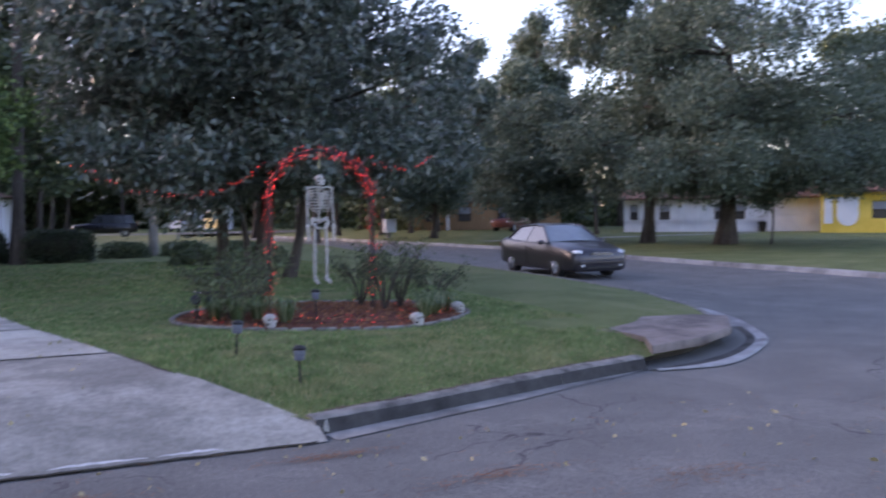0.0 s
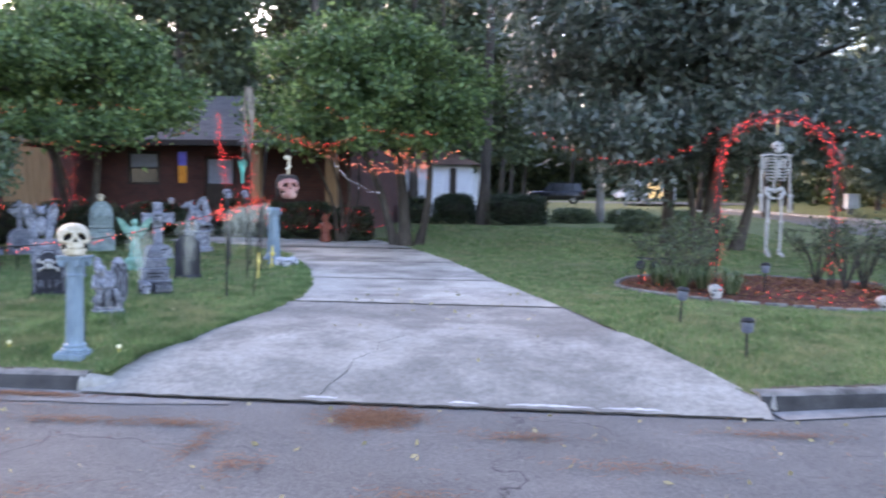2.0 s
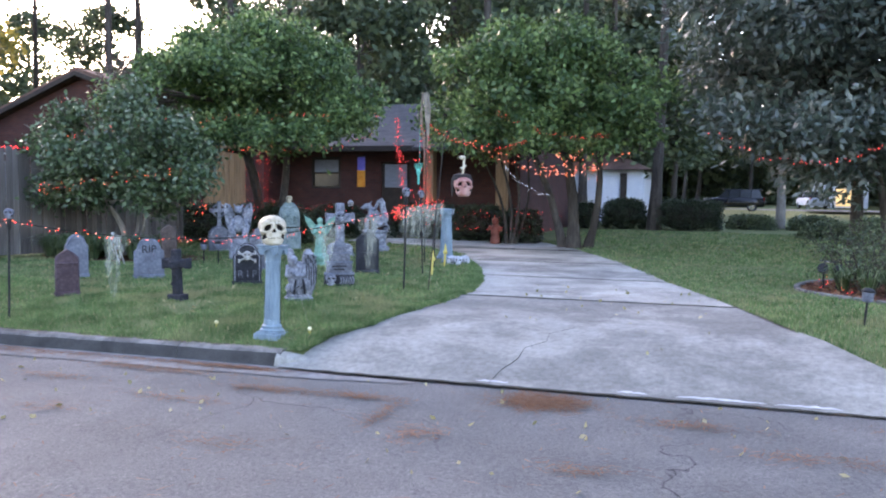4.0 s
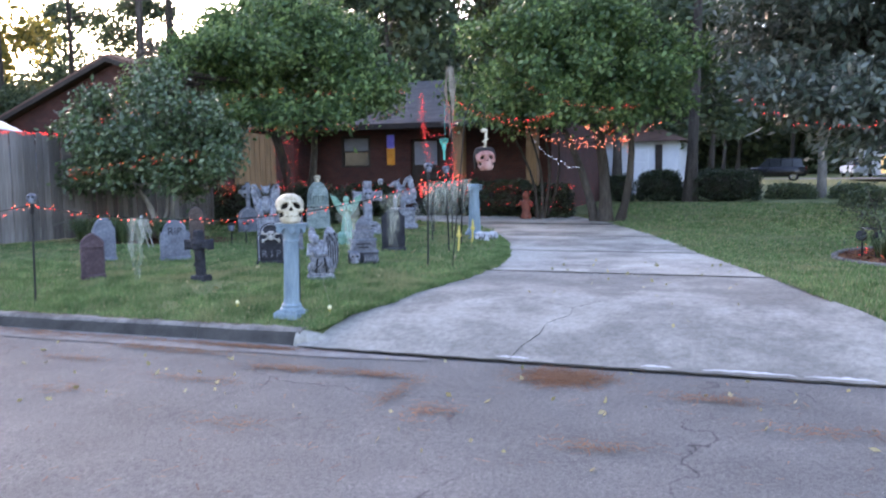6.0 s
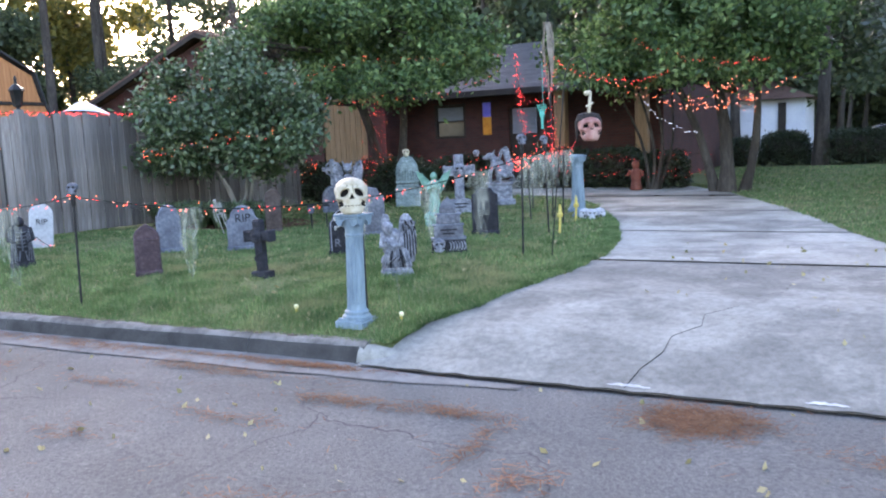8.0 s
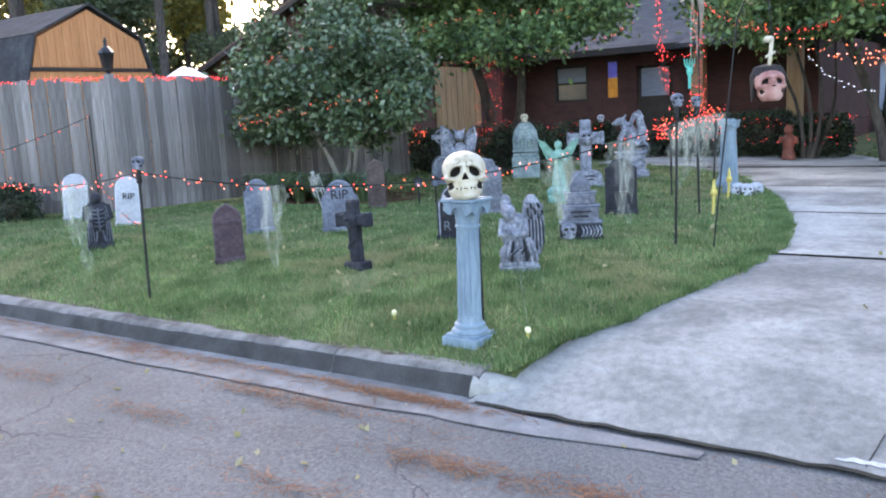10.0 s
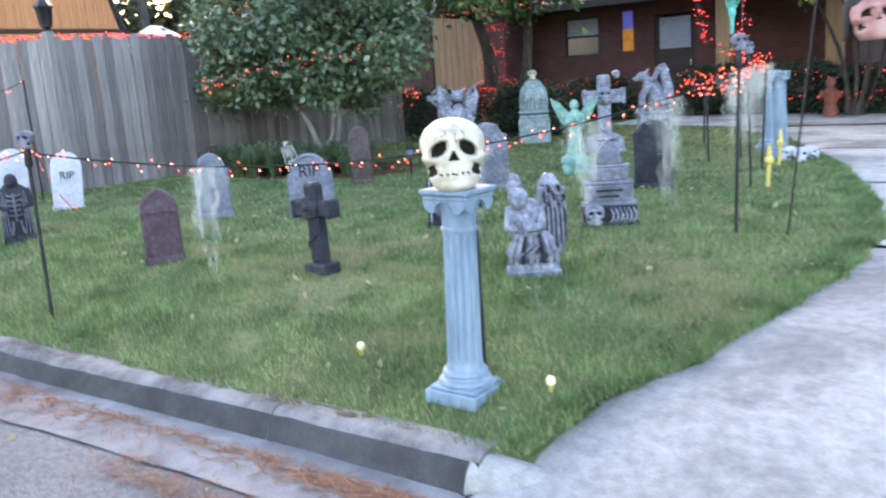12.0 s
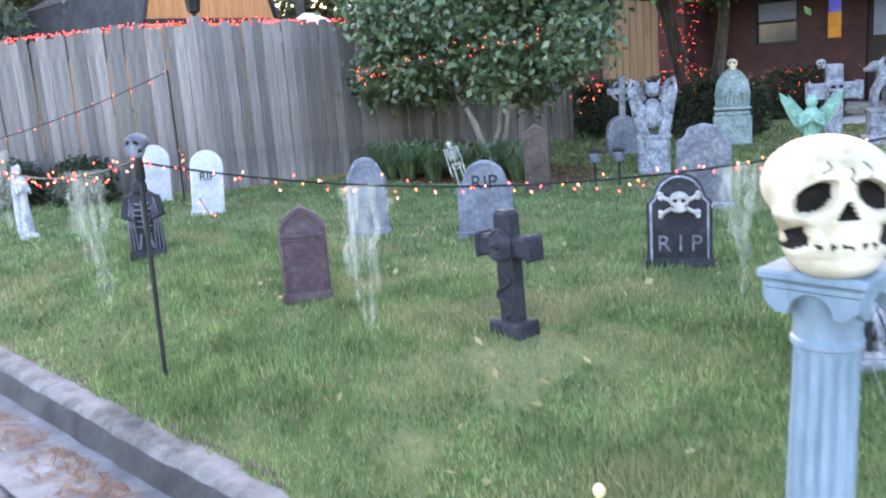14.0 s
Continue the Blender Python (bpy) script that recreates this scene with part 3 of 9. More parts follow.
ys_lawn = [7.14, 7.3, 7.45, 7.6, 7.7, 7.8, 7.9, 8.0, 8.15, 8.3, 8.45, 8.6, 8.8, 9, 9.25, 9.5, 9.75, 10, 10.3, 10.6, 10.9, 11.2, 11.6, 12, 12.5, 13, 13.5, 14, 14.5, 15, 15.5, 16, 16.5, 17, 17.5, 18, 19, 20, 22, 25, 30, 38, 50, 75]
def left_xs(y):
    e = edge_x(DRIVE_LEFT, y) if y < 20.3 else -9.5 + (y - 20.3) * 40 if y < 20.6 else 8.0
    e = min(e, -4.4 if y > 21.9 else 9)
    return [-60, -45, -35, -28, -22, -19] + spread(-16, e - 0.8, 26) + spread(e - 0.5, e + 0.05, 4)
structure("lawn_west", grid(left_xs, ys_lawn, lambda x, y: ground_z(x, y) - (0.08 if y < 20 and x > edge_x(DRIVE_LEFT, y) - 0.05 else 0.0)), M_LAWN, "green front lawn with thin patches")
def right_xs(y):
    a = edge_x(DRIVE_RIGHT, y) if y < 21.9 else -4.6
    b = edge_x(KERB_RIGHT, y) - 0.1
    return spread(a - 0.02, b, 34)
structure("lawn_east", grid(right_xs, [7.30, 7.36, 7.42, 7.5, 7.6, 7.7, 7.8, 7.9, 8.0, 8.14, 8.3, 8.46, 8.6, 8.86, 9.15, 9.46, 10, 10.4, 11, 11.7, 12.4, 13.5, 15, 17, 19.3, 23, 27, 31, 36, 41, 46, 56, 68, 75], ground_z), M_LAWN, "green corner lawn between the driveway and the street")
structure("lawn_far", grid(lambda y: [edge_x(KERB_FAR, y) + 0.1, 20.5, 23, 27, 35, 50, 80, 140], spread(-30, 15, 5) + spread(16, 68, 18) + [90, 140], lambda x, y: 0.12 + 0.16 * min(1, max(0, x - edge_x(KERB_FAR, y)) / 6)), M_LAWN, "patchy brown and green lawn across the street")
structure("lawn_south", grid(lambda y: spread(-70, 18.6, 20), [-60, -20, -6, -2.3], lambda x, y: 0.15), M_LAWN, "green verge on the near side of the street")

def kerb_run(line, closed_end=True):
    """A cast kerb along a line that marks its front top edge; grass lies to the left of it."""
    g = Geo()
    prof = [(-0.16, -0.03), (-0.06, 0.0), (-0.035, 0.03), (-0.015, 0.085), (0.003, 0.122), (0.025, 0.141), (0.06, 0.15), (0.15, 0.152), (0.17, 0.13), (0.17, -0.03)]
    n = len(prof)
    vs, fs = [], []
    for i, (x, y) in enumerate(line):
        ax, ay = line[max(i - 1, 0)]
        bx, by = line[min(i + 1, len(line) - 1)]
        l = math.hypot(bx - ax, by - ay)
        nx, ny = -(by - ay) / l, (bx - ax) / l
        for o, z in prof:
            w = 0.006 * noise.noise(Vector((x * 3, y * 3, z * 9))) + 0.006 * noise.noise(Vector((x * 11, y * 11, z * 30)))
            q = o + 0.009 * noise.noise(Vector((x * 7, y * 7, z * 12 + 4)))
            vs.append((x + nx * q, y + ny * q, z + w))
    for i in range(len(line) - 1):
        for k in range(n - 1):
            fs.append((i * n + k, (i + 1) * n + k, (i + 1) * n + k + 1, i * n + k + 1))
    fs.append(tuple(range(n)))
    fs.append(tuple((len(line) - 1) * n + k for k in range(n))[::-1])
    g.add(vs, fs)
    # slot 1, the darker concrete, covers the four front strips of the profile
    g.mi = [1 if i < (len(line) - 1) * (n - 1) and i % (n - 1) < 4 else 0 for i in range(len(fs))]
    return g

def kerb_pieces(line, length, parent):
    """Cut a line into cast lengths with a narrow joint between them."""
    pts = [Vector(p) for p in line]
    walk_on, piece, left = [], [pts[0]], length
    for a, b in zip(pts, pts[1:]):
        while (b - a).length > left:
            a = a + (b - a).normalized() * left
            walk_on.append(piece + [a])
            piece, left = [a + (b - a).normalized() * 0.008], length
        if (b - a).length > 0.02:
            left -= (b - a).length
            piece = piece + [b]
    walk_on.append(piece)
    for p in walk_on:
        if len(p) > 1:
            q = [p[0]]
            for a, b in zip(p, p[1:]):
                m = max(6, int((b - a).length / 0.09)) if length < 4 and abs(b.x) < 14 and b.y < 14 else 6
                q += [a + (b - a) * k / m for k in range(1, m + 1)]
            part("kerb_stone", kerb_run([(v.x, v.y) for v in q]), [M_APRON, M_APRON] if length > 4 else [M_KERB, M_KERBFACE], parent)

kerb_w = tagged(new("kerb_west"), "weathered grey concrete kerb along the lawn", "", "", "structure")
kerb_pieces([(-45, 7.0), (-20, 7.0), (-9.9, 7.0), (-7, 7.02), (-5.2, 7.08), (-4.2, 7.08)], 3.05, kerb_w)
kerb_e = tagged(new("kerb_east"), "weathered concrete kerb curving round the corner", "", "", "structure")
kerb_pieces(KERB_RIGHT[:5], 3.05, kerb_e)
kerb_pieces(KERB_RIGHT[7:], 3.05, kerb_e)
kerb_f = tagged(new("kerb_far"), "pale concrete kerb across the street", "", "", "structure")
kerb_pieces(KERB_FAR[::-1], 6.0, kerb_f)

# pale gutter pan between kerb and asphalt, parted from it by a dark crack
def gutter_pan(line, width, name_of):
    inner, outer, crack = [], [], []
    pts = []
    for (ax, ay), (bx, by) in zip(line, line[1:]):
        m = max(2, int(math.hypot(bx - ax, by - ay) / 0.25))
        pts += [(ax + (bx - ax) * k / m, ay + (by - ay) * k / m) for k in range(m)]
    pts.append(line[-1])
    for i, (x, y) in enumerate(pts):
        ax, ay = pts[max(i - 1, 0)]
        bx, by = pts[min(i + 1, len(pts) - 1)]
        l = math.hypot(bx - ax, by - ay)
        nx, ny = (by - ay) / l, -(bx - ax) / l
        e = width * min(1.0, 0.25 + 0.09 * (len(pts) - 1 - i)) + 0.025 * noise.noise(Vector((x * 1.4, y * 1.4, 5))) + 0.012 * noise.noise(Vector((x * 7, y * 7, 1)))
        inner.append((x + nx * 0.03, y + ny * 0.03, road_z(x, y) + 0.013))
        outer.append((x + nx * e, y + ny * e, road_z(x + nx * e, y + ny * e) + 0.008))
        for d in (e - 0.002, e + 0.002 + 0.003 * math.sin(i * 1.7)):
            crack.append((x + nx * d, y + ny * d, road_z(x + nx * d, y + ny * d) + 0.010))
    k = len(pts)
    part("pan", Geo().add(inner + outer, [(i, k + i, k + i + 1, i + 1) for i in range(k - 1)]), M_GUTTER, name_of)
    part("pan_crack", Geo().add(crack, [(2 * i, 2 * i + 1, 2 * i + 3, 2 * i + 2) for i in range(k - 1)]), M_JOINTSHADE, name_of)
gutter_w = tagged(new("gutter"), "pale worn concrete gutter beside the kerb", "", "", "structure")
gutter_pan([(-30, 7.0), (-9.9, 7.0), (-7, 7.02), (-5.2, 7.08), (-4.3, 7.07), (-4.05, 6.98), (-3.6, 6.93), (-2.8, 6.92)], 0.46, gutter_w)
gutter_pan([(1.55, 7.2)] + KERB_RIGHT[1:5], 0.26, gutter_w)

# driveway: four slabs with dark joints, flaring to the street
drive = tagged(new("driveway"), "pale stained concrete driveway flaring to the street", "", "", "structure")
def drive_slab(y0, y1):
    ys = spread(y0 + (0.02 if y0 < 7 else 0.045), y1 - 0.045, 26)
    g = grid(lambda y: spread(edge_x(DRIVE_LEFT, y) - 0.03, edge_x(DRIVE_RIGHT, y) + 0.03, 14), ys, lambda x, y: drive_z(y) + 0.025 + 0.004 * noise.noise(Vector((x, y, 0))))
    return part("slab", g, M_DRIVEOLD if y0 < 7 else M_DRIVE, drive, "mildewed street-side slab" if y0 < 7 else "")
for a, b in ((6.932, 10.25), (10.25, 13.1), (13.1, 15.9), (15.9, 19.1)):
    drive_slab(a, b)
part("slab", grid(lambda y: spread(-9.5 if y > 20 else edge_x(DRIVE_LEFT, y), edge_x(DRIVE_RIGHT, y), 10), spread(19.12, 21.9, 6), lambda x, y: 0.362), M_DRIVE, drive)
part("joint_filling", grid(lambda y: spread(edge_x(DRIVE_LEFT, y) + 0.2, edge_x(DRIVE_RIGHT, y) - 0.2, 10), [y for y in ys_lawn if 7.25 < y < 19.5], lambda x, y: drive_z(y) - 0.0), M_JOINTSHADE, drive)
lip = [(-4.15 + 0.1 * k, 6.945 + 0.012 * math.sin(k * 1.7) + 0.008 * math.sin(k * 4.1)) for k in range(57)]
part("lip_joint", Geo().add([(x, y - 0.008 - 0.008 * abs(math.sin(k * 2.3)), 0.02) for k, (x, y) in enumerate(lip)] + [(x, y + 0.01, 0.026) for x, y in lip], [(k, k + 1, k + 58, k + 57) for k in range(56)]), M_JOINTSHADE, drive)
cr = [(-2.12, 7.0), (-2.08, 7.25), (-1.98, 7.5), (-1.97, 7.75), (-1.8, 7.98), (-1.82, 8.2), (-1.6, 8.42), (-1.5, 8.75), (-1.32, 8.95), (-1.3, 9.3)]
part("crack", Geo().tube([(x, y, drive_z(y) + 0.024) for x, y in cr], [0.007, 0.005, 0.006, 0.004, 0.005, 0.004, 0.004, 0.003, 0.003, 0.002], 5, squash=0.5), M_JOINTSHADE, drive)
for x, w_, s in ((-2.1, 0.3, 1), (-0.9, 0.25, 2), (-0.2, 0.7, 3), (0.45, 0.5, 4)):
    near = [(x + w_ * (k / 24 - 0.5), 7.012 + 0.004 * math.sin(1.1 * k + s)) for k in range(25)]
    back = [(a, b + 0.003 + math.sin(math.pi * k / 24) ** 0.5 * (0.022 + 0.03 * abs(noise.noise(Vector((a * 9, s, 0)))))) for k, (a, b) in enumerate(near)]
    part("worn_patch", Geo().add([(a, b, drive_z(b) + 0.031) for a, b in near + back], [(k, k + 1, k + 26, k + 25) for k in range(24)]), M_WORN, drive, "whitened worn patch at the lip")
# small rounded returns where the kerb ends beside the driveway
part("kerb_return", Geo().tube([(-4.26, 7.13, 0.035), (-4.16, 7.15, 0.025), (-4.02, 7.2, 0.005), (-3.9, 7.26, -0.02)], [0.115, 0.11, 0.095, 0.06], 14, squash=0.9), M_DRIVEOLD, kerb_w)
part("kerb_return", Geo().tube([(1.62, 7.33, 0.035), (1.5, 7.33, 0.025), (1.36, 7.36, 0.005), (1.24, 7.42, -0.02)], [0.115, 0.11, 0.095, 0.06], 14, squash=0.9), M_DRIVEOLD, kerb_e)

# storm drain at the corner: raised slab with a throat under it, and a dished gutter
drain = tagged(new("storm_drain"), "concrete storm drain inlet with a dark throat at the corner", "", "", "structure")
top = Geo().slab([(5.95, 8.56), (6.9, 8.82), (7.9, 9.4), (8.7, 10.38), (8.35, 10.75), (7.2, 10.95), (5.6, 10.65), (5.45, 10.2), (6.3, 9.8), (6.3, 9.2)], 0.11, 0.015)
part("cover_slab", top, M_SLAB, drain, "stained concrete cover slab", Matrix(((1, 0, 0, 0), (0, 0, 1, 0), (0, -1, 0, 0.195), (0, 0, 0, 1))) @ Matrix.Diagonal((1, 1, 1, 1)))
# solid near-black block stands in for the shade within the inlet
part("throat", Geo().slab([(5.95, 8.75), (6.8, 9.0), (7.7, 9.55), (8.3, 10.3), (8.0, 10.6), (6.2, 10.3)], 0.1, 0.0), M_JOINTSHADE, drain, "", Matrix(((1, 0, 0, 0), (0, 0, 1, 0), (0, -1, 0, 0.075), (0, 0, 0, 1))))
def smooth_at(line, i, u):
    p = [Vector(line[max(0, min(len(line) - 1, k))]) for k in range(i - 1, i + 3)]
    return 0.5 * ((2 * p[1]) + (p[2] - p[0]) * u + (2 * p[0] - 5 * p[1] + 4 * p[2] - p[3]) * u * u + (3 * p[1] - p[0] - 3 * p[2] + p[3]) * u ** 3)
gut = Geo()
GI = [(5.75, 8.42), (6.8, 8.78), (7.85, 9.36), (8.72, 10.3), (9.75, 12.3), (10.55, 14.8)]
GO = [(5.8, 8.26), (6.75, 8.2), (7.85, 8.82), (8.85, 9.75), (9.95, 11.75), (10.72, 14.4)]
gv = []
for k in range(26):
    s = k / 25 * 5
    i = min(4, int(s))
    u = s - i
    a, b = smooth_at(GI, i, u), smooth_at(GO, i, u)
    for w, z in ((0, -0.02), (0.25, -0.015), (0.6, 0.0), (0.93, 0.02), (1, 0.0)):
        p = a.lerp(b, w)
        gv.append((p.x, p.y, z + 0.012))
gut.add(gv, [(i * 5 + k, i * 5 + k + 1, (i + 1) * 5 + k + 1, (i + 1) * 5 + k) for i in range(25) for k in range(4)])
gut.mi = [1 if k < 2 and i < 17 else 0 for i in range(25) for k in range(4)]
part("gutter", gut, [M_APRON, M_GUTTERDIRT], drain, "pale dished concrete gutter, silted by the inlet")

# ---- plants ----
def leaves(centres, size, aspect=2.2, droop=0.3, seed=1, out=None):
    """Folded leaf blades at the given places, each its own island; out: directions that they lean to."""
    rng = np.random.default_rng(seed)
    n = len(centres)
    d = rng.normal(size=(n, 3))
    d[:, 2] -= droop
    if out is not None:
        d += 1.1 * out
    d /= np.linalg.norm(d, axis=1, keepdims=True) + 1e-9
    e = np.cross(d, rng.normal(size=(n, 3)))
    e /= np.linalg.norm(e, axis=1, keepdims=True) + 1e-9
    s = size * rng.uniform(0.6, 1.3, size=(n, 1))
    v = np.empty((n, 4, 3))
    v[:, 0] = centres - d * s * 0.5
    v[:, 1] = centres + e * s / aspect * 0.5 + d * s * 0.05
    v[:, 2] = centres + d * s * 0.5
    v[:, 3] = centres - e * s / aspect * 0.5 + d * s * 0.05
    return v.reshape(-1, 3)

def crown_points(blobs, per, rng, shell=0.55):
    """Places for leaves: clumps scattered through uneven blobs (x, y, z, rx, ry, rz), thick outside, thin within."""
    pts, outs = [], []
    total = sum(b[3] * b[4] for b in blobs)
    for x, y, z, rx, ry, rz in blobs:
        n = max(4, int(per * rx * ry / total))
        u = rng.normal(size=(n, 3))
        u /= np.linalg.norm(u, axis=1, keepdims=True)
        r = rng.uniform(shell ** 3, 1.05, size=(n, 1)) ** (1 / 3)
        lump = np.array([0.82 + 0.3 * noise.noise(Vector((a * 2.1 + x, b * 2.1 + y, c * 2.1 + z))) for a, b, c in u])[:, None]
        pts.append(np.array((x, y, z)) + u * r * lump * np.array((rx, ry, rz)))
        outs.append(u)
    return np.concatenate(pts), np.concatenate(outs)

def clumped(points, outs, k, sigma, rng):
    """k leaves round every point."""
    p = np.repeat(points, k, axis=0) + rng.normal(size=(len(points) * k, 3)) * sigma
    return p, np.repeat(outs, k, axis=0)

def trunk(g, base, top, r0, r1, bend=0.15, n=9, steps=6, rng=None, flare=1.5):
    pts, rad = [], []
    b, t = Vector(base), Vector(top)
    for i in range(steps + 1):
        u = i / steps
        p = b.lerp(t, u)
        p.x += bend * math.sin(u * 4 + base[0])
        p.y += bend * math.cos(u * 3 + base[1]) * u
        pts.append(p)
        rad.append((r0 + (r1 - r0) * u) * (flare if i == 0 else 1))
    g.tube(pts, rad, n)
    return pts

def broad_tree(name, m, blobs, leaf_mat, bark, n_clump, per, size, stems, label, category="tree", seed=1, sigma=0.16, aspect=2.0, shell=0.5, droop=0.3, group=""):
    """A tree: tapered stems with limbs into every blob of its crown, and a crown of many leaves. Places are relative to its foot."""
    rng = np.random.default_rng(seed)
    ob = thing(name, m, label, category, group)
    g = Geo()
    forks = []
    for b, t, r0, r1 in stems:
        forks += trunk(g, b, t, r0, r1)[2:]
    for x, y, z, rx, ry, rz in blobs:
        c = Vector((x, y, z))
        f = min(forks, key=lambda p: (p - c).length + 0.8 * abs(p.z - (z - rz * 0.5)))
        mid = f.lerp(c, 0.5) + Vector((0, 0, -0.1 * rz))
        g.tube([f, mid, c], [0.045 + 0.016 * rx, 0.03 + 0.012 * rx, 0.012], 6)
        for _ in range(4):
            e = c + Vector(rng.normal(size=3) * 0.45 * np.array((rx, ry, rz)))
            g.tube([mid.lerp(c, 0.6), e], [0.02, 0.006], 5)
    part("trunk", g, bark, ob)
    p, o = crown_points(blobs, n_clump, rng, shell)
    p, o = clumped(p, o, per, sigma, rng)
    me = quads_mesh("crown", leaves(p, size, aspect, droop, seed, o * 0.6))
    part("crown", me, leaf_mat, ob)
    return ob

def blobs_in(box, n, r, rng, conic=0.0, flat=0.8, sprays=0):
    """Uneven clumps that fill an ellipsoid (cx, cy, cz, rx, ry, rz); conic narrows it towards the top."""
    cx, cy, cz, rx, ry, rz = box
    out = []
    while len(out) < n:
        u = rng.uniform(-1, 1, size=3)
        if 0.25 < np.dot(u, u) < 1:
            k = 1 - conic * (u[2] + 1) / 2
            s = r * rng.uniform(0.7, 1.25)
            out.append((cx + u[0] * rx * k, cy + u[1] * ry * k, cz + u[2] * rz, s, s, s * flat))
    for _ in range(sprays):
        u = rng.normal(size=3)
        u /= np.linalg.norm(u)
        k = (1 - conic * (u[2] + 1) / 2) * rng.uniform(1.05, 1.3)
        s = r * rng.uniform(0.35, 0.7)
        out.append((cx + u[0] * rx * k, cy + u[1] * ry * k, cz + u[2] * rz * 1.2, s, s, s * 0.5))
    return out

RNG = np.random.default_rng(11)
# magnolia on the corner lawn, dark and dense, low boughs
broad_tree("magnolia_tree", pose(3.9, 20.6, 0.3), blobs_in((-0.3, -0.2, 6.4, 4.7, 3.8, 4.6), 58, 1.5, RNG, 0.55) + [(-3.6, -1.6, 2.9, 1.2, 1.2, 0.7), (-2.0, -2.6, 2.7, 1.2, 1.0, 0.6), (0.2, -3.0, 2.8, 1.2, 1.0, 0.6), (2.2, -2.6, 2.9, 1.2, 1.0, 0.6), (3.8, -1.4, 3.1, 1.2, 1.2, 0.7), (-1.0, 0.5, 2.6, 1.8, 1.5, 0.5), (1.5, 0.4, 2.6, 1.8, 1.5, 0.5), (4.4, 0, 4.4, 1.1, 1.1, 1.0), (-4.2, 0, 4.2, 1.1, 1.1, 1.0), (0, -3.4, 5.4, 1.6, 1.3, 1.4), (-1.4, -3.2, 7.2, 1.6, 1.3, 1.4), (0.7, -3.2, 6.6, 1.6, 1.3, 1.4), (-2.6, -3.0, 5.2, 1.5, 1.2, 1.3), (2.8, -2.9, 4.9, 1.5, 1.2, 1.3), (0.2, -3.0, 8.8, 1.6, 1.3, 1.4), (-4.2, -1.6, 5.4, 1.5, 1.3, 1.4), (-3.9, -1.8, 7.4, 1.5, 1.4, 1.5), (-4.4, 0.6, 6.2, 1.4, 1.5, 1.5), (-3.2, 1.4, 4.2, 1.4, 1.4, 1.2), (-2.9, -0.6, 9.0, 1.6, 1.6, 1.4), (1.0, 1.6, 4.6, 2.2, 1.8, 1.6), (-1.2, 1.8, 6.4, 2.2, 1.8, 1.8)],
           M_MAGN, M_BARK, 14500, 9, 0.215, [((-0.3, 0, -0.1), (-0.2, 0, 5.5), 0.22, 0.09), ((-0.95, 0.8, -0.1), (-1.5, 1.0, 4.0), 0.17, 0.06), ((0.35, 0.3, -0.1), (1.2, 0.4, 4.2), 0.14, 0.05), ((-0.55, -0.3, -0.1), (-1.4, -0.8, 3.2), 0.1, 0.04)],
           "large dark glossy magnolia with low boughs on the corner lawn", "tree", 3, 0.2, 2.6, 0.45)
# two spreading trees before the house
broad_tree("shade_tree", pose(-11.2, 18.9, 0.33), blobs_in((0.2, -0.9, 3.85, 3.0, 2.3, 1.2), 46, 0.72, RNG, 0.35, 0.42, 40) + [(2.9, -1.4, 3.0, 0.8, 0.9, 0.4), (3.5, -1.6, 3.3, 0.6, 0.6, 0.4), (-2.6, -1.4, 2.8, 0.9, 0.9, 0.45), (0.4, -2.2, 2.7, 1.0, 0.9, 0.4), (2.6, -2.4, 2.55, 0.6, 0.6, 0.35), (-1.0, -2.8, 2.45, 0.7, 0.6, 0.35), (1.6, -2.8, 2.5, 0.6, 0.55, 0.35), (-3.2, -1.4, 3.5, 0.7, 0.7, 0.5), (0.0, -0.8, 5.1, 0.9, 0.9, 0.6), (-1.2, -0.8, 4.9, 0.7, 0.7, 0.5), (1.4, -1.0, 4.8, 0.7, 0.7, 0.45), (0.2, -0.6, 3.7, 2.4, 1.6, 0.9)],
           M_OAK, M_BARK, 4700, 12, 0.13, [((0, 0, -0.1), (-0.7, -0.3, 3.6), 0.14, 0.06), ((0.15, 0.1, -0.1), (1.2, -0.6, 3.7), 0.12, 0.05), ((-0.1, 0.15, -0.1), (-0.1, -1.0, 3.4), 0.1, 0.05)],
           "spreading green shade tree with red lights on its stems", "tree", 5, 0.15, 1.9, 0.4)
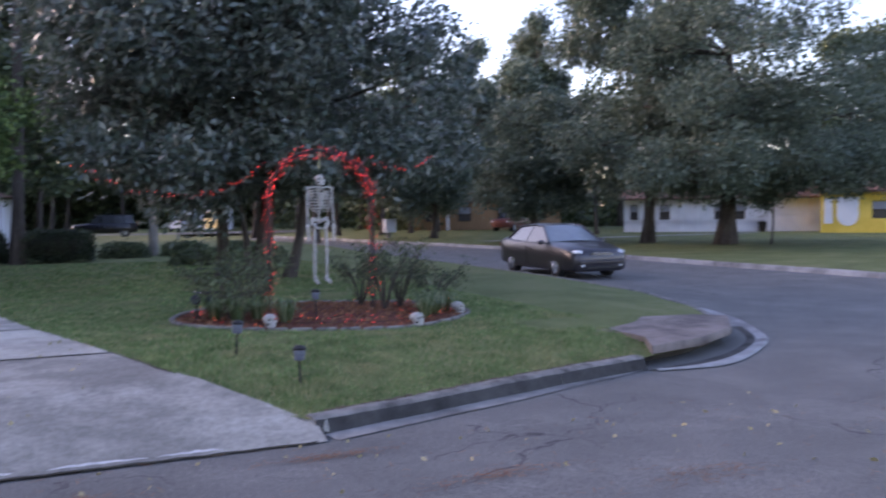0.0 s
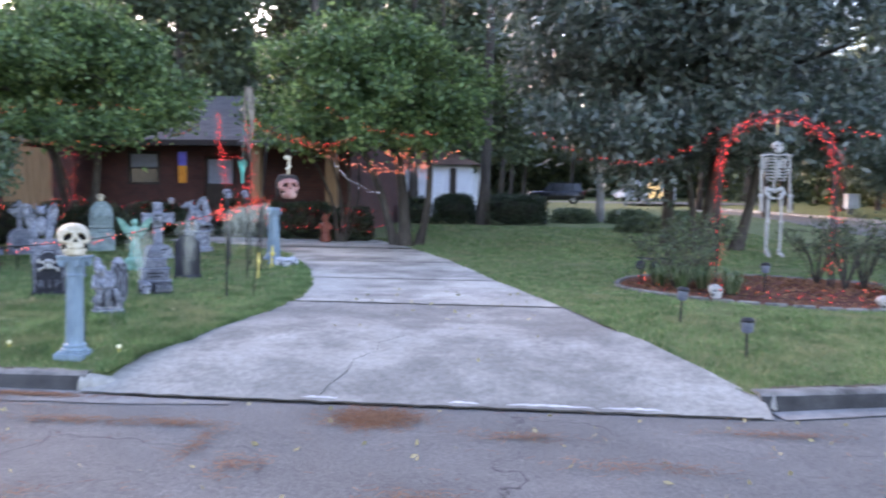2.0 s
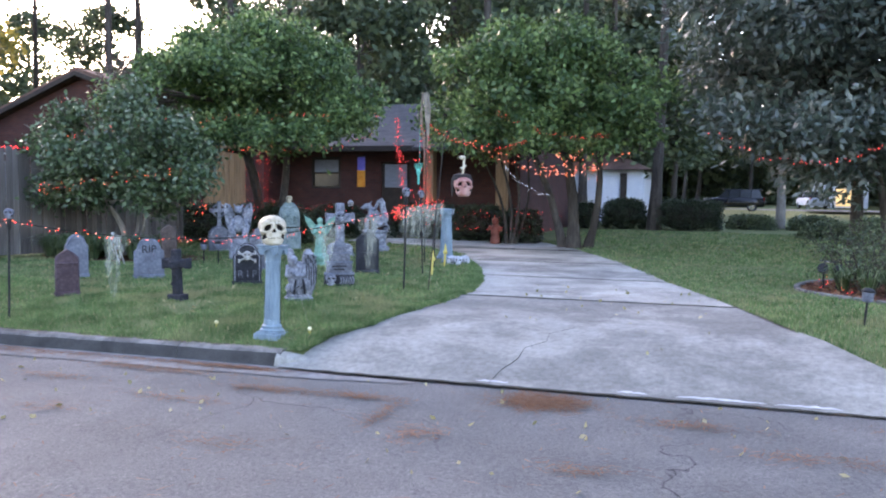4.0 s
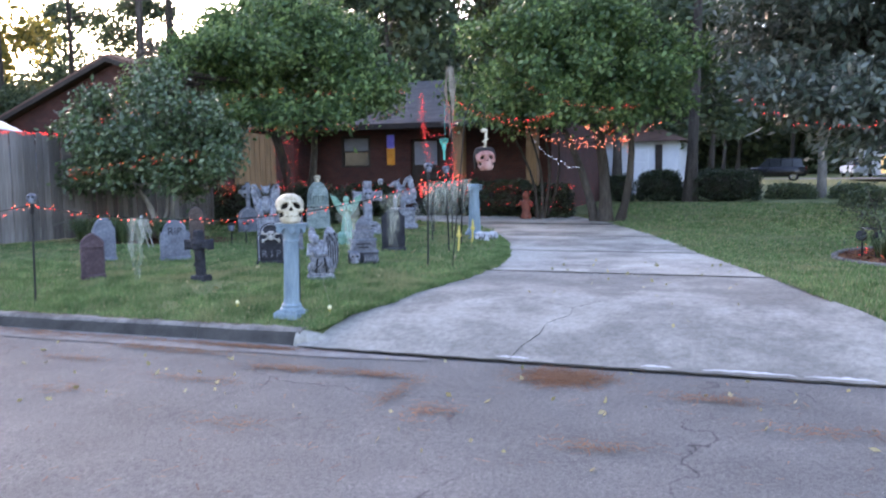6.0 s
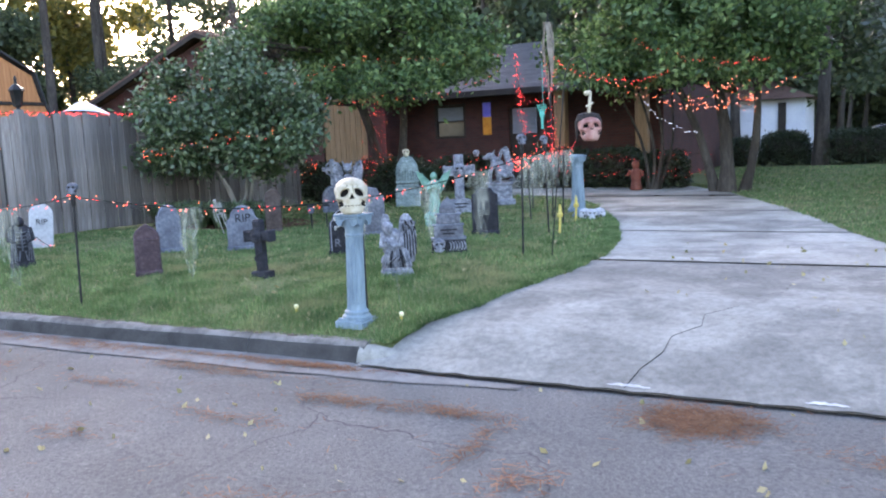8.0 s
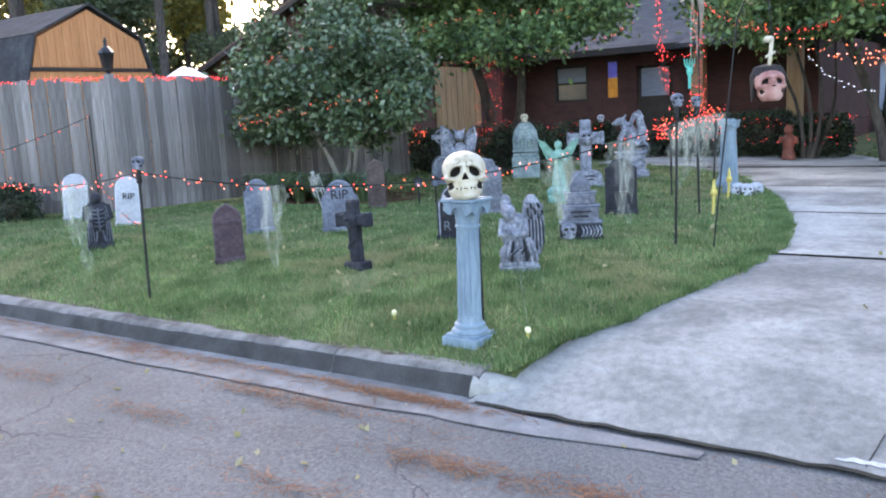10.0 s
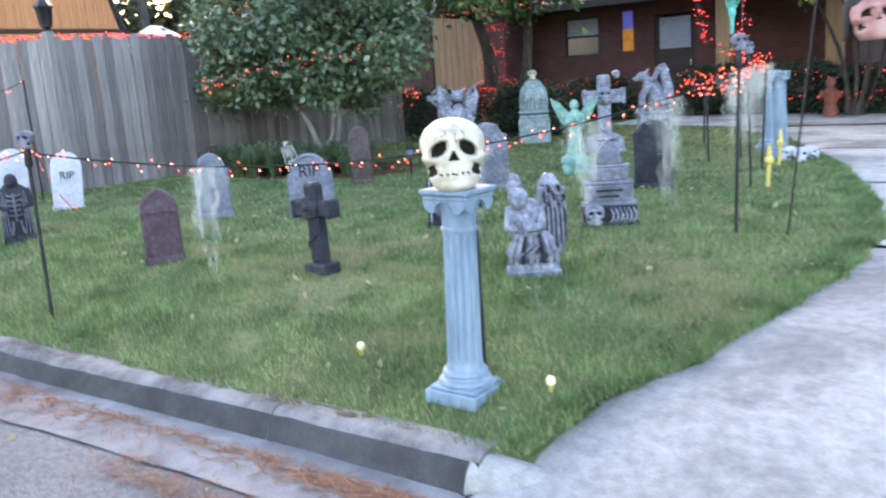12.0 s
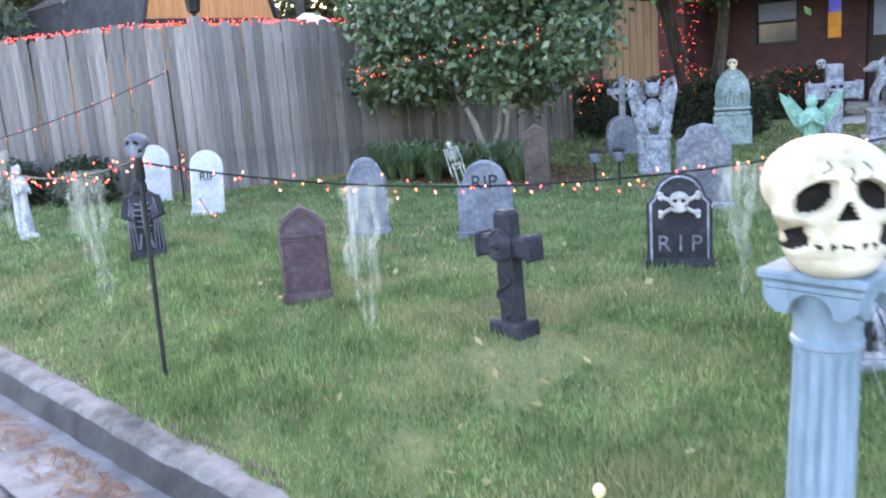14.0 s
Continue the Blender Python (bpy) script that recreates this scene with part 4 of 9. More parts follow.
broad_tree("shade_tree", pose(-3.5, 20.0, 0.33), blobs_in((-0.7, -0.9, 3.75, 2.35, 2.1, 1.1), 42, 0.7, RNG, 0.35, 0.42, 40) + [(-3.0, -1.0, 3.1, 0.7, 0.8, 0.4), (-2.6, -1.4, 2.7, 0.7, 0.8, 0.4), (1.4, -1.0, 2.8, 0.8, 0.9, 0.45), (-1.5, -2.2, 2.75, 0.9, 0.9, 0.4), (0.5, -1.8, 2.5, 0.8, 0.8, 0.4), (-2.1, -2.6, 2.6, 0.6, 0.6, 0.35), (1.4, -2.0, 3.2, 0.7, 0.7, 0.45), (-0.4, -2.8, 2.55, 0.6, 0.55, 0.35), (-1.4, -1.2, 4.7, 0.8, 0.8, 0.5), (0.0, -1.2, 4.8, 0.8, 0.8, 0.5), (2.0, -0.8, 3.7, 0.6, 0.6, 0.5), (-0.6, -0.6, 3.6, 1.9, 1.5, 0.9)],
           M_OAK, M_BARK, 4200, 12, 0.135, [((0, 0, -0.1), (-0.5, -0.2, 4.0), 0.15, 0.07), ((0.25, 0.2, -0.1), (0.7, 0.0, 3.4), 0.1, 0.05), ((-0.2, 0.15, -0.1), (-1.6, -0.6, 3.8), 0.1, 0.05)],
           "spreading green shade tree beside the driveway", "tree", 6, 0.15, 1.9, 0.4)
# camellia before the fence
broad_tree("camellia_tree", pose(-11.3, 13.75, 0.34), blobs_in((0.0, -0.1, 2.05, 1.7, 1.35, 1.0), 40, 0.5, RNG, 0.25, 0.7, 16) + [(-1.7, -0.3, 1.25, 0.5, 0.5, 0.4), (1.7, -0.2, 1.5, 0.5, 0.5, 0.4), (0, -0.9, 1.45, 0.6, 0.5, 0.4), (-0.8, -0.8, 1.4, 0.5, 0.5, 0.35), (0.9, -0.8, 1.4, 0.5, 0.5, 0.35), (0, 0, 2.0, 1.2, 1.0, 0.9)],
           M_CAM, M_PALEBARK, 4600, 9, 0.105, [((0, 0, -0.05), (-0.5, -0.1, 1.5), 0.05, 0.025), ((0.08, 0.05, -0.05), (0.5, 0.1, 1.6), 0.045, 0.02), ((-0.06, 0.07, -0.05), (0.1, 0.4, 1.6), 0.04, 0.02), ((0.03, -0.07, -0.05), (0.0, -0.4, 1.3), 0.04, 0.02)],
           "round camellia with glossy leaves and red light strings", "tree", 8, 0.1, 1.8, 0.4)

M_DRYVINE = leafy("withered_brown_leaves", (0.07, 0.055, 0.048), (0.12, 0.092, 0.078), (0.18, 0.15, 0.125), 0.8, 0.2, 0.2)
broad_tree("withered_tree", pose(-14.1, 18.6, 0.33), blobs_in((-0.3, 0, 3.9, 1.2, 0.9, 0.75), 18, 0.5, RNG, 0.2, 0.6, 14), M_DRYVINE, M_PALEBARK, 900, 8, 0.1, [((0, 0, -0.1), (-0.3, 0, 3.7), 0.07, 0.03), ((0.1, 0.1, -0.1), (0.4, 0.1, 3.4), 0.05, 0.02)], "half bare tree with withered brown leaves beside the gable", "tree", 9, 0.14, 1.9, 0.3)
broad_tree("porch_tree", pose(-5.35, 20.9, 0.33), [(-0.5, -0.2, 2.6, 0.6, 0.6, 0.4), (0.4, -0.2, 2.7, 0.6, 0.6, 0.4), (0, 0.2, 3.0, 0.8, 0.7, 0.5)], M_OAK, M_BARK, 420, 10, 0.12, [((0, 0, -0.1), (-0.6, -0.1, 2.5), 0.045, 0.02), ((0.06, 0.03, -0.1), (-0.2, 0.1, 2.7), 0.045, 0.02), ((0.1, 0, -0.1), (0.3, -0.1, 2.7), 0.05, 0.02), ((0.14, 0.05, -0.1), (0.7, 0.05, 2.5), 0.04, 0.018)], "small tree with several slender dark stems by the porch", "tree", 10, 0.14, 1.9, 0.4)

# tall pines, one built and copied
def pine(name, m, h, seed, label):
    rng = np.random.default_rng(seed)
    ob = thing(name, m, label, "pine tree", "pines of the wood")
    g = Geo()
    pts = trunk(g, (0, 0, -0.2), (rng.uniform(-0.4, 0.4), rng.uniform(-0.4, 0.4), h), 0.21, 0.05, 0.12, 9, 10)
    cl = []
    for i in range(26):
        u = rng.uniform(0.52, 1.0)
        a = rng.uniform(0, 6.28)
        l = (1.05 - u) * 4.5 + 0.6
        s = Vector((0, 0, 0)).lerp(pts[-1], u)
        s.z = h * u
        e = s + Vector((math.cos(a) * l, math.sin(a) * l, 0.25 * l))
        g.tube([s, s.lerp(e, 0.5) + Vector((0, 0, -0.1)), e], [0.05, 0.035, 0.012], 5)
        for k in range(5):
            q = s.lerp(e, 0.45 + 0.13 * k)
            cl.append((q.x + rng.normal() * 0.25, q.y + rng.normal() * 0.25, q.z + 0.15 + rng.normal() * 0.15))
    part("trunk", g, M_BARK, ob)
    c = np.array(cl)
    p = np.repeat(c, 46, axis=0)
    o = rng.normal(size=p.shape)
    o /= np.linalg.norm(o, axis=1, keepdims=True)
    p = p + o * rng.uniform(0.1, 0.55, size=(len(p), 1))
    part("crown", quads_mesh("crown", leaves(p, 0.34, 6.0, 0.0, seed, o)), M_PINE, ob)
    return ob

PINE_LABEL = "tall slender pine with a bare trunk and sparse crown"
pines = [pine("pine_tree", pose(-2.4, 31.2, 0.3), 19, 21, "tall pine trunk standing between clipped hedges"), pine("pine_tree", pose(-9.5, 34, 0.3), 22, 22, PINE_LABEL), pine("pine_tree", pose(-16, 36, 0.3), 20, 23, PINE_LABEL)]
PINES = [(-15.5, 35.5), (-21, 33), (-25, 30), (-28, 36), (-32, 29), (-36, 33), (-40, 25), (-31, 40), (-23, 42), (-13, 43), (-8, 46), (-4.5, 50), (-38, 40), (-45, 32), (-44, 20), (-18, 48), (-8, 58), (-34, 21), (-29, 24), (-50, 27), (-12, 38), (-6, 38), (-5.4, 44), (-30, 16), (-42, 12), (20, 86), (44, 60)]
for i, (x, y) in enumerate(PINES):
    c = copy_thing(pines[i % 3], pose(x, y, 0.25, 0, 0, 47 * i))
    tagged(c, PINE_LABEL)

# round-headed trees of the wood behind the houses
def wood_tree(x, y, h, r, mat, seed, label, low=0.25, n=800, leaf=0.34, trunk_r=0.18):
    rng = np.random.default_rng(seed)
    b = blobs_in((0, 0, h * (0.5 + low / 2), r, r, h * (0.5 - low / 2)), 16, r * 0.42, rng, 0.35)
    return broad_tree("broadleaf_tree", pose(x, y, 0.25), b, mat, M_BARK, n, 9, leaf, [((0, 0, -0.2), (0.2, 0.1, h * 0.7), trunk_r, 0.06)], label, "tree", seed, 0.3, 1.7, 0.4, 0.2, "trees of the wood")

W1 = wood_tree(-14, 31, 11, 3.4, M_WOODS, 31, "green broadleaf tree of the wood edge")
W2 = wood_tree(-26, 39, 13, 3.8, M_WOODS, 32, "tall broadleaf tree of the wood edge")
W3 = wood_tree(-20, 62, 9, 3.0, M_DARKLEAF, 33, "dark broadleaf tree behind the lawn")
W4 = wood_tree(-43, 27.5, 15, 3.6, M_YELLOWLEAF, 34, "tree with low yellow sunlight painted into its leaves")
for i, (x, y, s, w) in enumerate([(-20, 40, 1.0, W1), (-6.5, 43, 1.1, W1), (-12, 50, 1.2, W2), (-38, 46, 1.1, W2), (-47, 38, 1.0, W1), (-6, 62, 1.1, W1), (-16, 58, 1.3, W2), (-30, 55, 1.3, W2), (-9, 66, 1.2, W2), (-40, 18, 1.1, W1), (-52, 22, 1.2, W2), (-36, 14, 0.9, W1), (-46, 8, 1.2, W2),
                              (-60, 34, 1.3, W2), (21, 92, 1.4, W2), (-4, 104, 1.3, W2), (-22, 90, 1.3, W1), (-42, 80, 1.4, W2), (-58, 60, 1.4, W2), (-40, 34, 1.2, W4), (-47, 31, 1.1, W2), (-31, 30, 0.6, W1), (-27, 31, 0.55, W1), (-36, 26.5, 0.75, W1), (-13.5, 38, 1.0, W2), (-17.5, 40.5, 0.95, W1), (-8.0, 41.5, 0.95, W2), (-3.6, 41, 1.0, W1), (-5.0, 48, 1.2, W1), (-9.0, 37, 1.0, W1), (-35.5, 33, 0.7, W1), (-29.5, 36, 0.6, W1), (-27.5, 12.6, 0.6, W3), (-28.5, 9.5, 0.7, W3), (-26.5, 15.6, 0.5, W3)]):
    c = copy_thing(w, pose(x, y, 0.25, 0, 0, 73 * i))
    c.scale = (s, s, s * (0.9 + 0.2 * (i % 3) / 2))

# taller trees of the wood, bare below, beyond the back lawn
W5 = wood_tree(-2.6, 47, 14, 3.8, M_DARKLEAF, 35, "tall dark tree with a bare lower trunk", 0.4, 1300)
for i, (x, y, s) in enumerate([(11.0, 58, 1.1), (13.0, 52, 1.0), (14.5, 58, 1.1), (-6.0, 56, 1.2), (12.0, 68, 1.2)]):
    c = copy_thing(W5, pose(x, y, 0.25, 0, 0, 83 * i))
    c.scale = (s, s, s * (0.92 + 0.09 * (i % 3)))

# a distant belt of trees that closes the view beyond the far street
for i in range(17):
    c = copy_thing((W1, W2, W5)[i % 3], pose(-46 + 6.2 * i, 112 + 5 * math.sin(i * 2.3), 0.2, 0, 0, 51 * i))
    k = 1.15 + 0.18 * math.sin(i * 1.9)
    c.scale = (k * 1.25, k * 1.25, k)
    tagged(c, "broadleaf tree of the distant belt", "tree", "trees of the distant belt")
# tall trees rising behind the rounded one
W6 = wood_tree(34.8, 63.2, 18.6, 3.9, M_DARKLEAF, 36, "tall dense dark tree rising behind a rounded one", 0.2, 2300, 0.36)
for i, (x, y, k) in enumerate([(36.2, 79, 1.05), (29.4, 76, 1.0), (42.0, 74, 0.9), (24.5, 80, 1.0)]):
    c = copy_thing(W6, pose(x, y, 0.2, 0, 0, 97 * i + 30))
    c.scale = (k, k, k)

# trees across the side street
broad_tree("rounded_tree", pose(21.5, 39.7, 0.25), blobs_in((0, 0, 4.5, 2.9, 2.9, 2.75), 60, 1.05, RNG, 0.15) + [(0, 0, 4.6, 2.6, 2.6, 2.4), (0, -1.6, 2.2, 1.4, 1.2, 0.8), (-1.7, -1.4, 2.4, 1.2, 1.1, 0.8), (1.7, -1.4, 2.4, 1.2, 1.1, 0.8), (-2.6, 0, 2.6, 1.1, 1.1, 0.9), (2.6, 0, 2.6, 1.1, 1.1, 0.9)], M_DARKLEAF, M_BARK, 7500, 9, 0.2, [((0, 0, -0.2), (0, 0, 5), 0.2, 0.07)], "dense rounded dark green tree across the street", "tree", 41, 0.25, 1.8, 0.5)
broad_tree("rounded_tree", pose(20.3, 50.6, 0.25), blobs_in((0, 0, 4.0, 3.6, 3.0, 2.6), 24, 1.4, RNG, 0.2), M_DARKLEAF, M_BARK, 2400, 9, 0.26, [((0, 0, -0.2), (0, 0, 4.5), 0.22, 0.07)], "dense dark tree before a far house", "tree", 45, 0.25, 1.8, 0.5)
broad_tree("oak_tree", pose(26.3, 30.4, 0.25), blobs_in((-0.3, 0, 8.2, 5.4, 5.4, 5.6), 44, 1.5, RNG, 0.3) + [(-5.5, 1, 4.4, 1.6, 1.6, 0.9), (-3, -4, 4.2, 1.6, 1.6, 0.9), (4, -4, 4.2, 1.7, 1.7, 0.9), (6, 0, 4.6, 1.6, 1.6, 0.9), (0, -5, 3.6, 1.7, 1.4, 0.9), (-1, -2, 3.3, 1.8, 1.6, 0.8), (-5.5, -2.5, 3.7, 1.7, 1.6, 1.0), (-4, -5, 3.5, 1.6, 1.5, 0.9), (3, -5.5, 3.4, 1.7, 1.5, 0.9), (6, -4, 3.6, 1.7, 1.5, 1.0), (8, -2, 4.0, 1.7, 1.6, 1.2), (7.5, 2, 4.2, 1.8, 1.7, 1.2), (-7, 1.5, 4.6, 1.6, 1.6, 1.2), (0, -5.4, 6.2, 1.9, 1.6, 1.5), (-2.6, -5, 7.8, 1.9, 1.6, 1.6), (3, -5, 7.4, 1.9, 1.6, 1.6), (0.3, -4.8, 9.6, 1.9, 1.6, 1.6), (-4.6, -3.8, 5.8, 1.8, 1.6, 1.4), (5.4, -3.4, 5.8, 1.8, 1.6, 1.4)] + [(-6.4 + 1.35 * k, -3.2 + 1.4 * math.sin(k * 1.9), 2.95 + 0.25 * math.sin(k * 2.7), 1.3, 1.3, 0.75) for k in range(11)] + [(-5.0 + 2.0 * k, -1.0 + math.sin(k * 2.1), 2.9 + 0.2 * math.sin(k), 1.4, 1.3, 0.7) for k in range(6)], M_DARKLEAF, M_BARK, 9000, 9, 0.2,
           [((0, 0, -0.2), (0.2, 0, 8.5), 0.42, 0.12)], "large oak with a thick trunk across the street", "tree", 42, 0.25, 1.8, 0.45)
broad_tree("oak_tree", pose(25.0, 34.4, 0.25), blobs_in((-0.5, 0.5, 8.2, 4.8, 4.6, 5.0), 30, 1.6, RNG, 0.25) + [(-3.6 + 1.7 * k, -2.0 + 1.2 * math.sin(k * 2.2), 3.1 + 0.3 * math.sin(k * 1.3), 1.4, 1.3, 0.8) for k in range(5)], M_DARKLEAF, M_BARK, 4200, 9, 0.24, [((0, 0, -0.2), (0.1, 0, 8), 0.3, 0.1)], "slimmer oak beside a large oak across the street", "tree", 43, 0.25, 1.8, 0.45)
broad_tree("young_tree", pose(27.6, 29.0, 0.25), blobs_in((0, 0, 2.9, 1.3, 1.3, 1.0), 9, 0.7, RNG), M_DARKLEAF, M_BARK, 500, 9, 0.16, [((0, 0, -0.1), (0, 0, 2.6), 0.05, 0.02)], "young dark tree with a thin stem", "tree", 44, 0.2, 1.8)
for i, (x, y, s, w) in enumerate([(33, 70, 1.5, W3), (27, 66, 1.1, W3), (41, 74, 1.3, W2), (20, 74, 1.6, W3), (20, 60, 1.1, W3), (50, 62, 1.3, W2), (56, 50, 1.2, W2), (60, 40, 1.2, W3), (52, 30, 1.1, W2), (31, 48, 0.8, W3), (48, 70, 1.5, W2), (66, 56, 1.4, W2), (24, 96, 1.6, W2), (36, 96, 1.5, W2), (62, 28, 1.3, W2), (17.5, 63, 1.0, W3), (23, 62, 1.0, W3)]):
    c = copy_thing(w, pose(x, y, 0.2, 0, 0, 61 * i))
    c.scale = (s, s, s)

def shrub_mass(name, m, size, mat, label, category, n=1500, leaf=0.06, seed=1, group="", boxy=0.5):
    """A clipped or loose shrub: inner twigs, a dark core painted as its inner shade, and a skin of small leaves."""
    rng = np.random.default_rng(seed)
    ob = thing(name, m, label, category, group)
    u = rng.normal(size=(n, 3))
    u /= (np.abs(u) ** (2 / boxy)).sum(axis=1, keepdims=True) ** (boxy / 2)
    u[:, 2] = np.abs(u[:, 2]) * 2 - 1
    lump = np.array([0.92 + 0.16 * noise.noise(Vector(a * 1.6) + Vector((seed, 0, 0))) for a in u])[:, None]
    p = u * lump * rng.uniform(0.8, 1.0, size=(n, 1)) * np.array(size) * 0.5
    p[:, 2] += size[2] * 0.5
    p, o = clumped(p, u, 5, leaf * 0.8, rng)
    p[:, 2] = np.maximum(p[:, 2], 0.01)
    part("foliage", quads_mesh("foliage", leaves(p, leaf, 1.7, 0.1, seed, o)), mat, ob)
    g = Geo()
    for _ in range(14):
        e = rng.uniform(-0.4, 0.4, size=3) * np.array(size)
        g.tube([(0, 0, -0.03), (e[0] * 0.5, e[1] * 0.5, size[2] * 0.4), (e[0], e[1], size[2] * 0.75)], [0.015, 0.01, 0.005], 5)
    # near-black ellipsoid: the shade inside the shrub made as a solid core
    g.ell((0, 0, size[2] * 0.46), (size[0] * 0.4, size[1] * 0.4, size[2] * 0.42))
    part("twigs_and_shade_core", g, M_JOINTSHADE, ob)
    return ob

shrub_mass("clipped_hedge", pose(-1.25, 31.6, 0.3), (2.6, 1.6, 1.15), M_HEDGE, "dark clipped hedge beside a pine trunk", "hedge", 2600, 0.07, 51, "", 0.3)
shrub_mass("clipped_hedge", pose(-3.5, 31.8, 0.3), (1.7, 1.5, 1.15), M_HEDGE, "dark rounded hedge beside a pine trunk", "hedge", 1800, 0.07, 52, "", 0.4)
shrub_mass("round_shrub", pose(-4.9, 31.6, 0.3), (1.0, 1.0, 1.0), M_HEDGE, "small round clipped shrub by the white garage", "shrub", 900, 0.07, 53)
for i, (x, y, w, h) in enumerate([(-12.6, 18.3, 1.7, 0.95), (-10.4, 18.5, 1.4, 0.9), (-12.6, 21.6, 2.4, 0.95), (-10.6, 21.9, 1.7, 0.9), (-8.0, 22.3, 2.0, 1.0), (-6.4, 22.0, 1.6, 0.95), (-5.2, 21.5, 1.3, 0.85)]):
    shrub_mass("foundation_hedge", pose(x, y, 0.33), (w, 1.2, h), M_HEDGE, "dark clipped hedge along the brick house", "hedge", 1700, 0.06, 60 + i, "hedges along the house", 0.35)
for i, (x, y, w, h) in enumerate([(1.0, 33.5, 1.8, 0.55), (3.2, 34.0, 1.8, 0.5), (5.0, 33.0, 1.6, 0.5), (3.0, 27.4, 1.8, 0.45), (5.0, 28.0, 1.6, 0.5)]):
    shrub_mass("border_shrub", pose(x, y, 0.3), (w, 1.1, h), M_WOODS, "loose green shrub at the edge of the side yard", "shrub", 900, 0.09, 70 + i, "shrubs of the side yard")
for i, (x, y) in enumerate([(-14.35, 9.75), (-15.2, 9.2), (-16.1, 8.7)]):
    shrub_mass("fence_shrub", pose(x, y, 0.36), (1.0, 0.7, 0.55), M_HEDGE, "low dark shrub at the foot of the fence", "shrub", 700, 0.05, 80 + i, "shrubs by the fence")
# dark undergrowth that closes the wood
def undergrowth():
    rng = np.random.default_rng(91)
    pts = []
    for x0, y0, x1, y1, h in ((-62, 4, -46, 44, 5), (-46, 46, -14, 66, 5), (-44, 58, -6, 70, 4), (-40, 114, 44, 126, 9), (20, 90, 60, 104, 6), (-40, 108, -8, 116, 7), (24, 70, 60, 84, 5), (60, 20, 74, 66, 6), (-34, 44, -16, 52, 3)):
        n = 1300
        x = rng.uniform(min(x0, x1), max(x0, x1), n)
        y = rng.uniform(min(y0, y1), max(y0, y1), n)
        z = 0.3 + h * rng.uniform(0, 1, n) ** 1.6
        pts.append(np.stack([x, y, z], axis=1))
    p = np.concatenate(pts)
    o = rng.normal(size=p.shape)
    p, o = clumped(p, o, 6, 0.6, rng)
    return quads_mesh("undergrowth", leaves(p, 0.75, 1.6, 0.2, 92))
def far_thicket():
    rng = np.random.default_rng(93)
    n = 5200
    x, y = rng.uniform(-60, 70, n), rng.uniform(116, 128, n)
    top = np.array([7.5 + 3.5 * noise.noise(Vector((v * 0.12, 0, 4))) for v in x])
    p = np.stack([x, y, 0.3 + top * rng.uniform(0, 1, n)], axis=1)
    p, o = clumped(p, rng.normal(size=p.shape), 6, 0.8, rng)
    return quads_mesh("far_thicket", leaves(p, 1.3, 1.5, 0.2, 94))
single("far_thicket", far_thicket(), M_WOODS, "grey-green thicket closing the far side of the clearing", "undergrowth", kind="stuff")
single("undergrowth", undergrowth(), M_WOODS, "tangled green undergrowth of the far woods", "undergrowth", kind="stuff")

# ---- the brick house ----
def slope_roof(corners, thick, material, name, parent):
    """A roof slope with thickness from four corners."""
    g = Geo()
    a = [Vector(c) for c in corners]
    nrm = (a[1] - a[0]).cross(a[3] - a[0]).normalized() * thick
    g.add([*a, *[p - nrm for p in a]], [(0, 1, 2, 3), (7, 6, 5, 4), (0, 4, 5, 1), (1, 5, 6, 2), (2, 6, 7, 3), (3, 7, 4, 0)])
    return part(name, g, material, parent)

def window_unit(parent, x, y, z, w, h, name="window"):
    f = Geo()
    for c, s in (((x, y, z - 0.03), (w + 0.14, 0.1, 0.07)), ((x, y, z + h + 0.03), (w + 0.14, 0.1, 0.07)), ((x - w / 2 - 0.035, y, z + h / 2), (0.07, 0.1, h)), ((x + w / 2 + 0.035, y, z + h / 2), (0.07, 0.1, h)), ((x, y - 0.005, z + h * 0.5), (w, 0.07, 0.05))):
        f.box(c, s, 0.008)
    ob = part(name, f, M_TRIM, parent)
    part("pane", Geo().box((x, y + 0.02, z + h * 0.25), (w, 0.015, h * 0.5)), M_GLASS, ob)
    part("blind", Geo().box((x, y + 0.03, z + h * 0.74), (w, 0.015, h * 0.46)), M_BLIND, ob, "pale window blind")
    return ob

house = thing("brick_house", pose(0, 0, 0), "low dark red brick ranch house with a grey shingle roof", "house")
w = Geo()
for x0, x1, z0, z1 in ((-13.4, -12.35, 0.2, 3.0), (-12.35, -11.45, 0.2, 1.78), (-12.35, -11.45, 2.66, 3.0), (-11.45, -10.05, 0.2, 3.0), (-10.05, -9.1, 2.55, 3.0), (-9.1, -5.7, 0.2, 3.0)):
    w.box(((x0 + x1) / 2, 24.1, (z0 + z1) / 2), (x1 - x0, 0.25, z1 - z0))
w.box((-5.82, 28.5, 1.6), (0.24, 8.55, 2.8)).box((-15.2, 32.9, 1.6), (19.0, 0.24, 2.8)).box((-24.7, 27.9, 1.7), (0.24, 9.9, 2.9))
part("wall", w, M_BRICK, house)
gw = Geo()
gw.box((-20.65, 22.9, 1.65), (10.1, 0.25, 2.95)).box((-13.72, 22.9, 1.65), (0.64, 0.25, 2.95)).box((-13.52, 23.55, 1.65), (0.24, 1.1, 2.95))
gw.slab([(-25.7, 3.12), (-13.4, 3.12), (-20.0, 5.25)], 0.25, 0, Matrix.Translation((0, 22.9, 0)))
part("gable_wall", gw, M_BRICK, house)
tan = Geo()
for i in range(8):
    tan.box((-15.5 + 0.19 * i, 22.86, 1.6), (0.18, 0.06, 2.85), 0.008)
